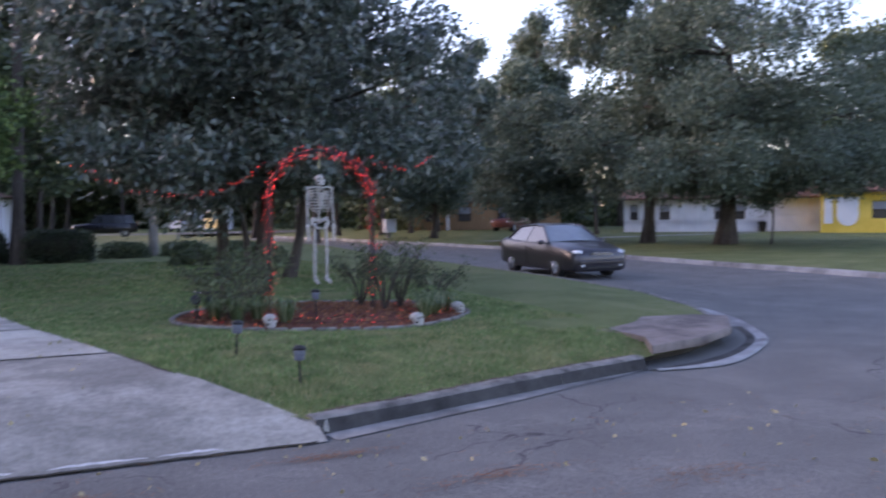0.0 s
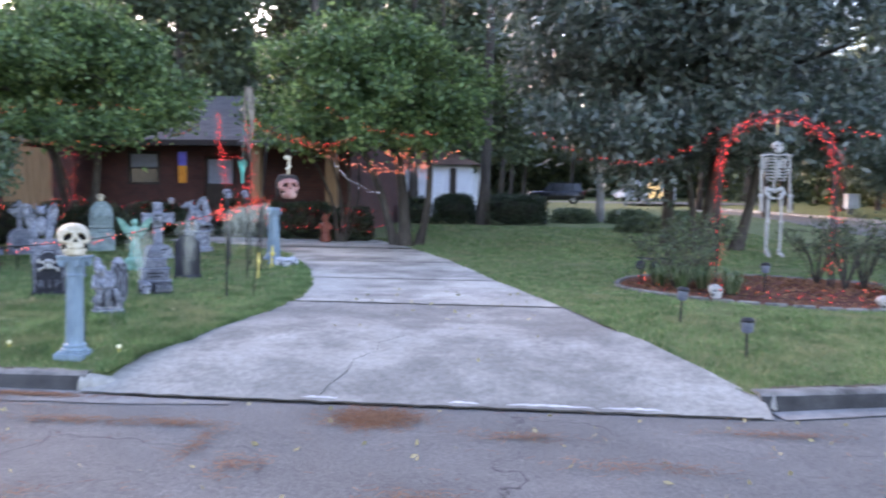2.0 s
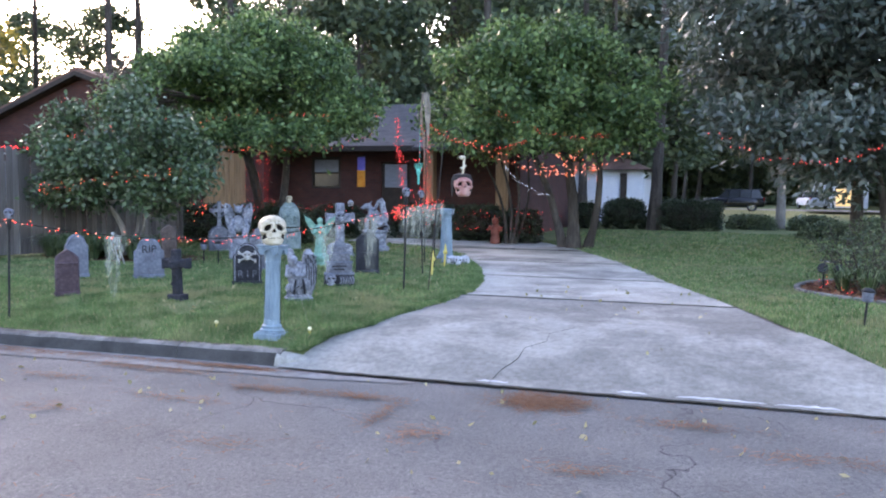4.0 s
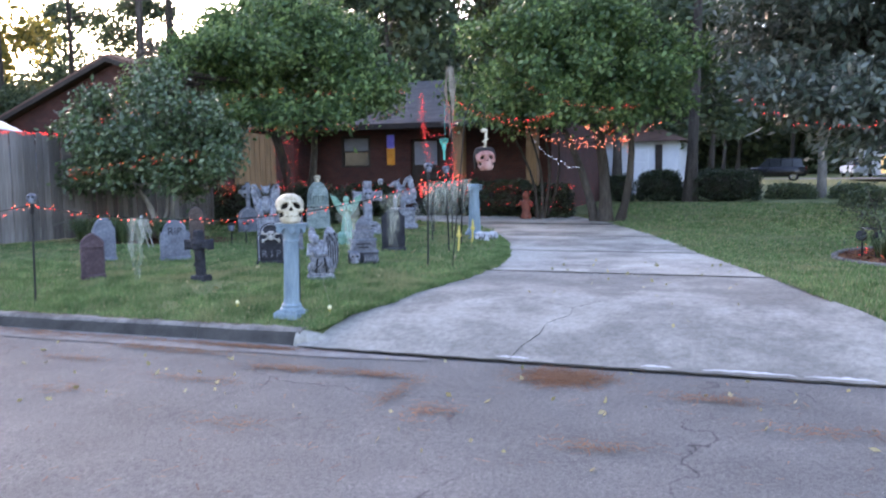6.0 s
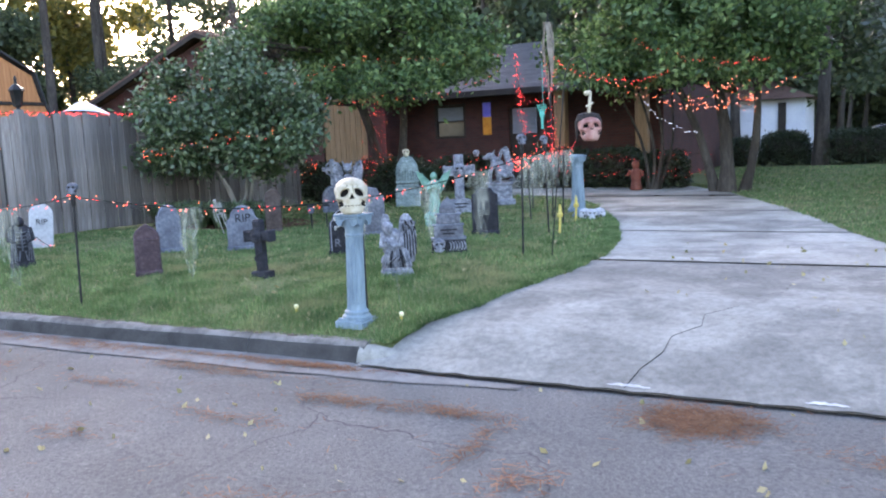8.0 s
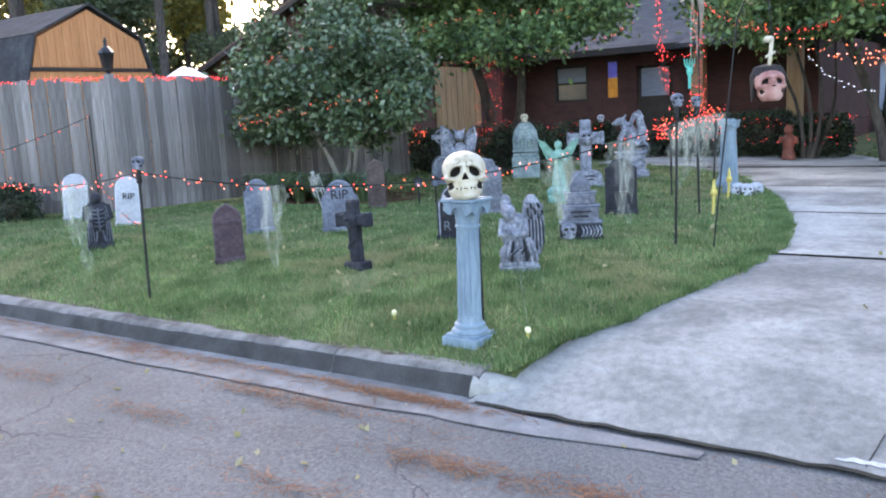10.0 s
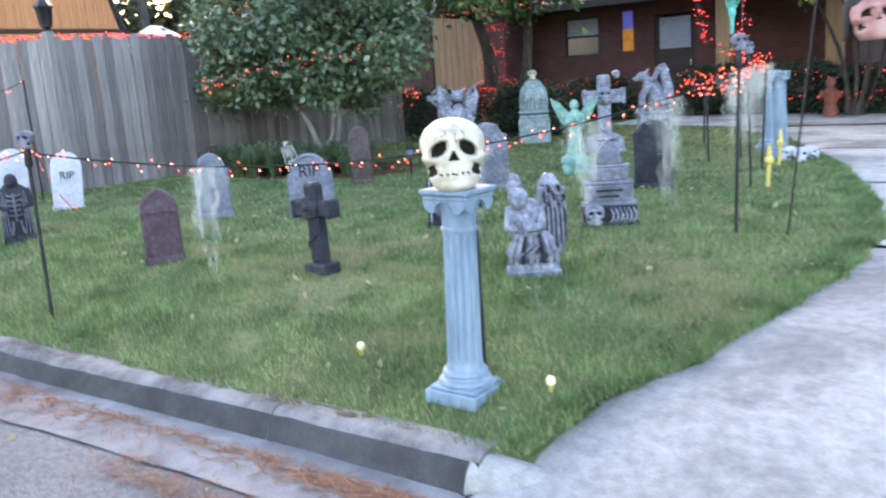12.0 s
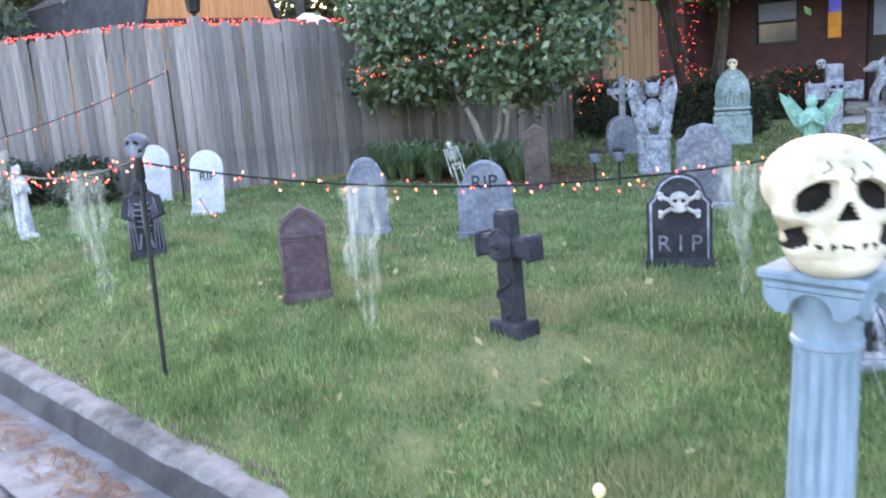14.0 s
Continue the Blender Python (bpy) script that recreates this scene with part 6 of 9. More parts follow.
tombstone(on_lawn(-7.25, 12.05, F(-7.25, 12.05)), "peak", 0.44, 0.72, 0.08, M_STONEGREY, "dark grey peaked tombstone with a blank face", None)
def bone_monument(m):
    ob = thing("bone_monument", m, "slate stepped tombstone with a skull and ribs along its foot", "tombstone", "tombstones on the lawn")
    part("foot", Geo().box((0, 0, 0.015), (0.44, 0.17, 0.03), 0.008).box((0, 0.015, 0.09), (0.41, 0.13, 0.14), 0.012), M_STONEDARK, ob, "charcoal recessed foot")
    part("skull_emblem", skull_mesh(0.15, 40, 30), [M_STATUE, M_BLACKPAINT], ob, "pale skull relief", pose(-0.12, -0.055, 0.02))
    for k in range(6):
        x = 0.0 + 0.034 * k
        part("rib_relief", Geo().tube([(x, -0.052, 0.03), (x + 0.022, -0.075, 0.06), (x + 0.024, -0.075, 0.1), (x + 0.002, -0.052, 0.145)], [0.006, 0.01, 0.01, 0.006], 6), M_STATUE, ob, "pale rib relief")
    for k, (w_, h_, z) in enumerate(((0.42, 0.035, 0.175), (0.35, 0.13, 0.255), (0.38, 0.03, 0.335), (0.29, 0.1, 0.4), (0.32, 0.028, 0.462), (0.2, 0.07, 0.51))):
        part("tier", Geo().box((0, 0, z), (w_, 0.12 - 0.01 * k, h_), 0.01), M_STONEBLUE if k % 2 == 0 else M_STONEGREY, ob)
    part("crest", Geo().slab([(-0.1, 0), (0.1, 0), (0.07, 0.06), (0.03, 0.1), (0, 0.13), (-0.03, 0.1), (-0.07, 0.06)], 0.06, 0.01, pose(0, 0, 0.54)), M_STONEBLUE, ob)
    for k in range(2):
        part("inscription_bar", Geo().box((0, -0.062, 0.28 - 0.045 * k), (0.2 - 0.05 * k, 0.01, 0.016), 0.003), M_STONEDARK, ob)
    return ob
bone_monument(on_lawn(-5.2, 10.55, F(-5.2, 10.55, 6)))
tombstone(on_lawn(-5.6, 12.48, F(-5.6, 12.48)), "peak", 0.37, 0.68, 0.1, M_STONEDARK, "narrow charcoal tombstone with a rough face", M_STONEDARK, bars=2)
tombstone(on_lawn(-9.3, 12.4, F(-9.3, 12.4)), "gothic", 0.26, 0.72, 0.09, M_BROWNSTONE, "bark-brown tombstone leaning by the camellia bed", M_BROWNSTONE, emblem="vine")

def stone_cross(m, w, h, material, label, t=0.1, face=True):
    ob = thing("cross_tombstone", m, label, "tombstone", "tombstones on the lawn")
    part("foot", Geo().box((0, 0, h * 0.06), (w * 0.58, t * 1.5, h * 0.14), 0.012), material, ob)
    part("upright", Geo().box((0, 0, h * 0.55), (w * 0.3, t, h * 0.9), 0.02), material, ob)
    part("cross_arm", Geo().box((0, 0, h * 0.72), (w, t * 0.95, h * 0.17), 0.015), material, ob)
    part("boss", Geo().ell((0, -t * 0.5, h * 0.73), (w * 0.2, t * 0.3, h * 0.13)), material, ob)
    part("ring_moulding", Geo().tube([(w * 0.19 * math.cos(a), -t * 0.55, h * 0.73 + w * 0.2 * math.sin(a)) for a in spread(0, 6.283, 17)], 0.012, 6), material, ob)
    if face:
        part("skull_emblem", skull_mesh(w * 0.24, 32, 24), [material, M_BLACKPAINT], ob, "", pose(0, -t * 0.55, h * 0.63))
    part("cord_moulding", Geo().tube([(w * 0.13 * math.sin(k * 1.1), -t * 0.5, h * (0.16 + 0.042 * k)) for k in range(10)], 0.012, 6), material, ob)
    for s in (-1, 1):
        part("end_block", Geo().box((s * w * 0.46, 0, h * 0.72), (w * 0.09, t * 1.15, h * 0.2), 0.01), material, ob)
    return ob
stone_cross(on_lawn(-6.45, 8.64, F(-6.45, 8.62, -50), 0.01, 0, -2), 0.38, 0.63, M_STONEDARK, "charcoal foam cross with a skull face and stepped foot", 0.1)
tall_cross = stone_cross(on_lawn(-7.56, 15.65, F(-7.56, 15.65, 8)), 0.58, 1.08, M_STATUE, "tall pale grey cross with a skull at its centre", 0.16)

part("pedestal", Geo().slab([(-0.3, 0), (0.3, 0), (0.26, 0.06), (0.24, 0.2), (0.17, 0.26), (-0.17, 0.26), (-0.24, 0.2), (-0.26, 0.06)], 0.3, 0.015), M_STATUE, tall_cross)
for k in range(2):
    part("inscription_bar", Geo().box((0, -0.152, 0.18 - 0.06 * k), (0.26 - 0.06 * k, 0.012, 0.022), 0.003), M_STONEDARK, tall_cross)
part("skull_face", skull_mesh(0.2, 32, 24), [M_STATUE, M_BLACKPAINT], tall_cross, "carved skull at the crossing", pose(0, -0.1, 0.7))
cel = thing("celtic_cross", on_lawn(-10.45, 15.75, F(-10.45, 15.75, 4)), "pale grey celtic cross on a rounded stone", "tombstone", "tombstones on the lawn")
part("slab", Geo().slab(outline("round", 0.46, 0.55), 0.12, 0.015), M_STONEBLUE, cel)
part("upright", Geo().box((0, 0, 0.78), (0.09, 0.07, 0.6), 0.012), M_STATUE, cel)
part("cross_arm", Geo().box((0, 0, 0.88), (0.4, 0.07, 0.09), 0.012), M_STATUE, cel)
part("ring", Geo().tube([(0.13 * math.cos(a), 0, 0.88 + 0.13 * math.sin(a)) for a in spread(0, 6.283, 25)], 0.022, 8), M_STATUE, cel)
part("raised_border", Geo().tube([(x * 0.8, -0.065, z * 0.88 + 0.03) for x, z in outline("round", 0.46, 0.55)], 0.012, 6), M_STATUE, cel)

# ---- statues, each one plain mesh ----
def fused(g, voxel=0.009):
    """The pieces of a cast statue grown together into one skin."""
    tmp = bpy.data.objects.new("cast", g.mesh("cast", 0))
    scene.collection.objects.link(tmp)
    r = tmp.modifiers.new("fuse", "REMESH")
    r.mode, r.voxel_size = "VOXEL", voxel
    sm = tmp.modifiers.new("soften", "SMOOTH")
    sm.factor, sm.iterations = 0.5, 2
    me = bpy.data.meshes.new_from_object(tmp.evaluated_get(bpy.context.evaluated_depsgraph_get()))
    bpy.data.objects.remove(tmp)
    me.shade_smooth()
    return me

def kneeling_angel(m):
    g = Geo().box((0, 0, 0.03), (0.33, 0.2, 0.06), 0.012).box((0, 0, 0.075), (0.29, 0.17, 0.04), 0.01)
    g.ell((-0.02, 0, 0.16), (0.14, 0.1, 0.09)).ell((0.05, -0.01, 0.2), (0.09, 0.09, 0.1)).ell((-0.04, -0.02, 0.3), (0.095, 0.085, 0.13))
    g.ell((-0.02, 0.0, 0.4), (0.095, 0.075, 0.09)).ell((-0.07, -0.06, 0.49), (0.05, 0.056, 0.062)).ell((-0.075, -0.03, 0.505), (0.06, 0.06, 0.056))
    for q in (-1, 1):
        g.tube([(-0.03 + q * 0.085, 0, 0.43), (-0.04 + q * 0.1, -0.06, 0.32), (-0.06, -0.11, 0.31), (-0.1, -0.115, 0.37)], [0.036, 0.032, 0.026, 0.018], 8)
        for k in range(4):
            g.tube([(-0.03 + q * (0.06 + 0.012 * k), -0.035 - 0.012 * k, 0.41), (-0.04 + q * (0.08 - 0.004 * k), -0.085 - 0.006 * k, 0.33), (-0.05, -0.125, 0.29 + 0.012 * k)], 0.0045, 5)
    for k in range(8):
        x = -0.13 + 0.037 * k
        g.tube([(x * 0.7, -0.09, 0.28), (x, -0.1 - 0.014 * math.sin(1.3 * k), 0.18), (x * 1.12, -0.088, 0.1)], [0.009, 0.014, 0.011], 6, slot=int(k in (2, 5)))
    for k in range(5):
        a = 0.5 * k
        g.tube([(-0.1 + 0.04 * k, -0.1, 0.14 + 0.02 * math.sin(a)), (-0.06 + 0.035 * k, -0.115, 0.17 + 0.015 * k), (0.0 + 0.025 * k, -0.1, 0.21)], 0.006, 5, slot=k % 2)
    W = pose(0.02, -0.035, 0.0) @ Matrix.Diagonal((1.12, 1, 1.03, 1))
    rim = [(0.03, 0.13), (0.1, 0.1), (0.15, 0.14), (0.175, 0.28), (0.175, 0.42), (0.15, 0.54), (0.11, 0.605), (0.065, 0.61), (0.03, 0.56), (0.015, 0.46)]
    g.slab(rim, 0.07, 0.012, W @ pose(0, 0.055, 0))
    for k in range(10):
        u = k / 9
        x0, x1 = 0.04 + 0.11 * u, 0.05 + 0.115 * u
        g.tube([(x0, 0.014, 0.56 - 0.1 * u), (x0 + 0.012, 0.006, 0.4 - 0.04 * u), (x1, 0.012, 0.14 + 0.07 * u)], [0.006, 0.0085, 0.005], 5, W, k % 2)
    for r in range(3):
        for k in range(5):
            x = 0.045 + 0.026 * k
            g.tube([(x, 0.012, 0.56 - 0.05 * r - 0.03 * abs(k - 2) / 2), (x + 0.01, 0.002, 0.535 - 0.05 * r), (x + 0.016, 0.012, 0.5 - 0.05 * r)], [0.006, 0.011, 0.005], 5, W, (r + k) % 2)
    left = [(-0.115, 0.44), (-0.06, 0.43), (-0.035, 0.53), (-0.06, 0.62), (-0.11, 0.64), (-0.135, 0.56)]
    g.slab(left, 0.045, 0.01, pose(0, 0.06, 0))
    return single("angel_statue", g, [M_STATUE, M_STONEDARK], "grey kneeling angel statue with a large folded wing on a plinth", "statue", m, smooth=60)
kneeling_angel(on_lawn(-5.0, 8.98, F(-5.0, 8.98, 4)))

def gargoyle(m, h, label, crouch=1.0):
    """A crouching winged beast on a block."""
    s = h / 1.1
    g = Geo().box((0, 0, 0.2 * s), (0.34 * s, 0.28 * s, 0.4 * s), 0.03).box((0, 0, 0.42 * s), (0.38 * s, 0.3 * s, 0.05 * s), 0.012)
    g.ell((0, 0.02, 0.66 * s), (0.11 * s, 0.11 * s, 0.17 * s)).ell((0, -0.05 * s, 0.92 * s), (0.08 * s, 0.085 * s, 0.08 * s)).ell((0, -0.12 * s, 0.89 * s), (0.045 * s, 0.05 * s, 0.04 * s))
    for q in (-1, 1):
        g.tube([(q * 0.05 * s, -0.02, 0.97 * s), (q * 0.09 * s, 0, 1.04 * s)], [0.025 * s, 0.006], 6)
        g.tube([(q * 0.11 * s, -0.02, 0.76 * s), (q * 0.13 * s, -0.1 * s, 0.62 * s), (q * 0.07 * s, -0.15 * s, 0.45 * s)], [0.04 * s, 0.035 * s, 0.03 * s], 8)
        g.tube([(q * 0.08 * s, 0.02, 0.54 * s), (q * 0.16 * s, -0.12 * s, 0.62 * s), (q * 0.13 * s, -0.12 * s, 0.45 * s)], [0.06 * s, 0.05 * s, 0.035 * s], 8)
        g.tube([(q * 0.08 * s, 0.08 * s, 0.8 * s), (q * 0.17 * s, 0.08 * s, 1.0 * s), (q * 0.22 * s, 0.07 * s, 1.04 * s), (q * 0.25 * s, 0.07 * s, 0.9 * s), (q * 0.2 * s, 0.08 * s, 0.6 * s)], [0.03 * s, 0.03 * s, 0.025 * s, 0.02 * s, 0.012 * s], 8)
        for k in range(5):
            g.tube([(q * (0.1 + 0.03 * k) * s, 0.09 * s, 0.95 * s), (q * (0.11 + 0.03 * k) * s, 0.085 * s, 0.78 * s), (q * (0.1 + 0.025 * k) * s, 0.09 * s, (0.55 + 0.03 * k) * s)], [0.02 * s, 0.026 * s, 0.012 * s], 6, squash=0.5)
    return single("gargoyle_statue", fused(g, 0.011), M_STATUE, label, "statue", m, smooth=60)
gargoyle(on_lawn(-8.9, 14.0, F(-8.9, 14.0)), 1.14, "pale crouching winged gargoyle on a stone block")
def seated_gargoyle(m):
    """A winged beast that sits side-on, hunched over its forelegs, on a stepped block."""
    g = Geo().box((0, 0, 0.06), (0.5, 0.34, 0.12), 0.015).box((0, 0, 0.26), (0.4, 0.27, 0.34), 0.02).box((0, 0, 0.45), (0.44, 0.3, 0.06), 0.012)
    g.tube([(0.1, 0, 0.56), (0.06, 0, 0.72), (-0.03, 0, 0.88), (-0.08, 0, 0.98)], [0.12, 0.115, 0.1, 0.07], 12)
    g.ell((-0.13, 0, 1.02), (0.085, 0.07, 0.075)).ell((-0.2, 0, 0.985), (0.055, 0.045, 0.04))
    for q in (-1, 1):
        g.tube([(-0.09, q * 0.05, 1.07), (-0.05, q * 0.08, 1.15)], [0.024, 0.006], 6)
        g.tube([(-0.06, q * 0.08, 0.9), (-0.14, q * 0.1, 0.7), (-0.15, q * 0.09, 0.5)], [0.045, 0.035, 0.032], 8)
        g.tube([(0.1, q * 0.1, 0.6), (-0.02, q * 0.13, 0.68), (0.0, q * 0.13, 0.5)], [0.075, 0.06, 0.04], 8)
        g.tube([(0.0, q * 0.07, 0.92), (0.06, q * 0.1, 1.14), (0.12, q * 0.11, 1.2), (0.17, q * 0.11, 1.08)], [0.025, 0.026, 0.022, 0.02], 8)
        for k in range(6):
            g.tube([(0.08 + 0.015 * k, q * 0.11, 1.17 - 0.015 * k), (0.13 + 0.018 * k, q * 0.12, 0.9 - 0.02 * k), (0.1 + 0.024 * k, q * 0.11, 0.58 + 0.02 * k)], [0.02, 0.03, 0.014], 6, squash=0.5)
    g.tube([(0.18, 0, 0.52), (0.24, -0.08, 0.5), (0.22, -0.16, 0.58), (0.16, -0.17, 0.7)], [0.035, 0.03, 0.024, 0.014], 8)
    return single("gargoyle_statue", fused(g, 0.011), M_STATUE, "grey winged gargoyle sitting hunched on a stepped block", "statue", m, smooth=60)
seated_gargoyle(on_lawn(-7.5, 17.35, F(-7.5, 17.35, 6)) @ Matrix.Diagonal((1.25, 1.3, 0.97, 1)))

def green_angel(m):
    g = Geo().box((0, 0, 0.06), (0.3, 0.26, 0.12), 0.015).lathe([(0.15, 0.1), (0.17, 0.15), (0.16, 0.2), (0.09, 0.25), (0.075, 0.3)], 16, shape=lambda a, i: 1 + 0.08 * math.cos(5 * a + i))
    g.lathe([(0.1, 0.26), (0.085, 0.4), (0.06, 0.55), (0.075, 0.66), (0.08, 0.72), (0.03, 0.78)], 16, shape=lambda a, i: 1 + 0.06 * math.cos(9 * a))
    g.ell((0, -0.01, 0.83), (0.052, 0.055, 0.065))
    for q in (-1, 1):
        g.tube([(q * 0.075, 0, 0.72), (q * 0.09, -0.06, 0.6), (0.01 * q, -0.1, 0.66), (0, -0.1, 0.72)], [0.028, 0.025, 0.02, 0.012], 8)
        o = [(0.02, 0.56), (0.07, 0.52), (0.14, 0.6), (0.2, 0.72), (0.25, 0.84), (0.265, 0.93), (0.19, 0.87), (0.11, 0.79), (0.04, 0.72)]
        g.slab(o if q > 0 else [(-x, z) for x, z in o[::-1]], 0.03, 0.008, pose(0, 0.07, 0))
        for k in range(4):
            g.tube([(q * 0.04, 0.05, 0.6 + 0.03 * k), (q * 0.13, 0.048, 0.68 + 0.045 * k), (q * 0.205, 0.05, 0.8 + 0.04 * k)], [0.008, 0.011, 0.004], 5)
    return single("green_angel_statue", fused(g, 0.008), M_VERDIGRIS, "verdigris-green praying angel statue with raised wings", "statue", m, smooth=60)
green_angel(on_lawn(-6.97, 13.55, F(-6.97, 13.55)) @ Matrix.Diagonal((1.05, 1.05, 0.97, 1)))

bust = thing("bust_tombstone", on_lawn(-9.55, 17.2, F(-9.55, 17.2)) @ Matrix.Diagonal((1.05, 1.05, 1.05, 1)), "green-grey rounded monument topped by a small skull", "tombstone", "tombstones on the lawn")
part("plinth", Geo().box((0, 0, 0.2), (0.5, 0.3, 0.4), 0.02).box((0, 0, 0.43), (0.46, 0.28, 0.06), 0.015).box((0, 0, 0.5), (0.48, 0.3, 0.04), 0.012), M_URN, bust)
b = Geo().lathe([(0.22, 0.52), (0.23, 0.7), (0.2, 0.86), (0.12, 0.98), (0.06, 1.02)], 22, pose(0, 0, 0) @ Matrix.Diagonal((1, 0.6, 1, 1)), shape=lambda a, i: 1 + 0.05 * math.cos(11 * a))
for k in range(6):
    b.tube([(-0.15 + 0.06 * k, -0.13, 0.56), (-0.12 + 0.05 * k, -0.15, 0.72), (-0.07 + 0.03 * k, -0.1, 0.92)], [0.012, 0.018, 0.01], 6)
part("shroud", fused(b, 0.01), M_URN, bust)
part("skull_top", skull_mesh(0.14, 36, 28), [M_BONE, M_BLACKPAINT], bust, "small ivory skull", pose(0, -0.02, 1.01))

def standing_statue(m):
    g = Geo().box((0, 0, 0.03), (0.22, 0.2, 0.06), 0.01)
    g.lathe([(0.09, 0.05), (0.085, 0.2), (0.06, 0.38), (0.075, 0.52), (0.085, 0.6), (0.03, 0.66)], 16, shape=lambda a, i: 1 + 0.08 * math.cos(7 * a))
    g.ell((-0.02, -0.02, 0.71), (0.05, 0.055, 0.062))
    g.tube([(0.07, 0, 0.6), (0.1, -0.05, 0.47), (0.02, -0.1, 0.5)], [0.028, 0.024, 0.018], 8).tube([(-0.07, 0, 0.6), (-0.1, -0.05, 0.48), (-0.03, -0.1, 0.52)], [0.028, 0.024, 0.018], 8)
    g.tube([(-0.08, -0.02, 0.75), (-0.09, 0.03, 0.6), (-0.1, 0.05, 0.35), (-0.1, 0.03, 0.06)], [0.03, 0.05, 0.05, 0.06], 8)
    return single("draped_statue", fused(g, 0.008), M_STATUEWHITE, "small mottled white draped statue standing on the grass", "statue", m, smooth=60)
standing_statue(on_lawn(-12.45, 8.42, F(-12.45, 8.42, 30)) @ Matrix.Diagonal((0.62, 0.62, 0.96, 1)))

def reaper(m):
    g = Geo().box((0, 0, 0.04), (0.28, 0.16, 0.08), 0.01)
    g.lathe([(0.13, 0.06), (0.12, 0.25), (0.1, 0.42), (0.12, 0.5), (0.04, 0.57)], 18, Matrix.Diagonal((1, 0.6, 1, 1)), shape=lambda a, i: 1 + 0.07 * math.cos(8 * a))
    g.ell((0, -0.02, 0.58), (0.06, 0.06, 0.075)).ell((0, -0.05, 0.57), (0.035, 0.04, 0.045))
    for q in (-1, 1):
        g.tube([(q * 0.11, 0, 0.5), (q * 0.14, -0.04, 0.36), (q * 0.04, -0.08, 0.32)], [0.035, 0.03, 0.02], 8)
    for k in range(5):
        g.tube([(-0.06, -0.085, 0.46 - 0.045 * k), (0, -0.1, 0.45 - 0.045 * k), (0.06, -0.085, 0.46 - 0.045 * k)], 0.008, 6, slot=1)
    g.tube([(0, -0.095, 0.22), (0, -0.1, 0.48)], 0.01, 6, slot=1)
    for q in (-1, 1):
        for k in range(3):
            g.tube([(q * (0.09 - 0.012 * k), -0.06 - 0.012 * k, 0.5 - 0.03 * k), (q * (0.118 - 0.02 * k), -0.06 - 0.01 * k, 0.3), (q * (0.125 - 0.03 * k), -0.075, 0.09)], [0.004, 0.007, 0.005], 5, slot=1)
    g.box((0, -0.084, 0.04), (0.24, 0.008, 0.05), 0.002)
    for q in (-1, 1):
        g.tube([(q * 0.03, -0.09, 0.22), (q * 0.05, -0.095, 0.1)], [0.012, 0.009], 6, slot=1)
    return single("reaper_statue", g, [M_STONEDARK, M_STONEGREY], "black hooded figure statue with worn grey bone relief", "statue", m, smooth=60)
reaper(on_lawn(-10.25, 8.58, F(-10.25, 8.58)))

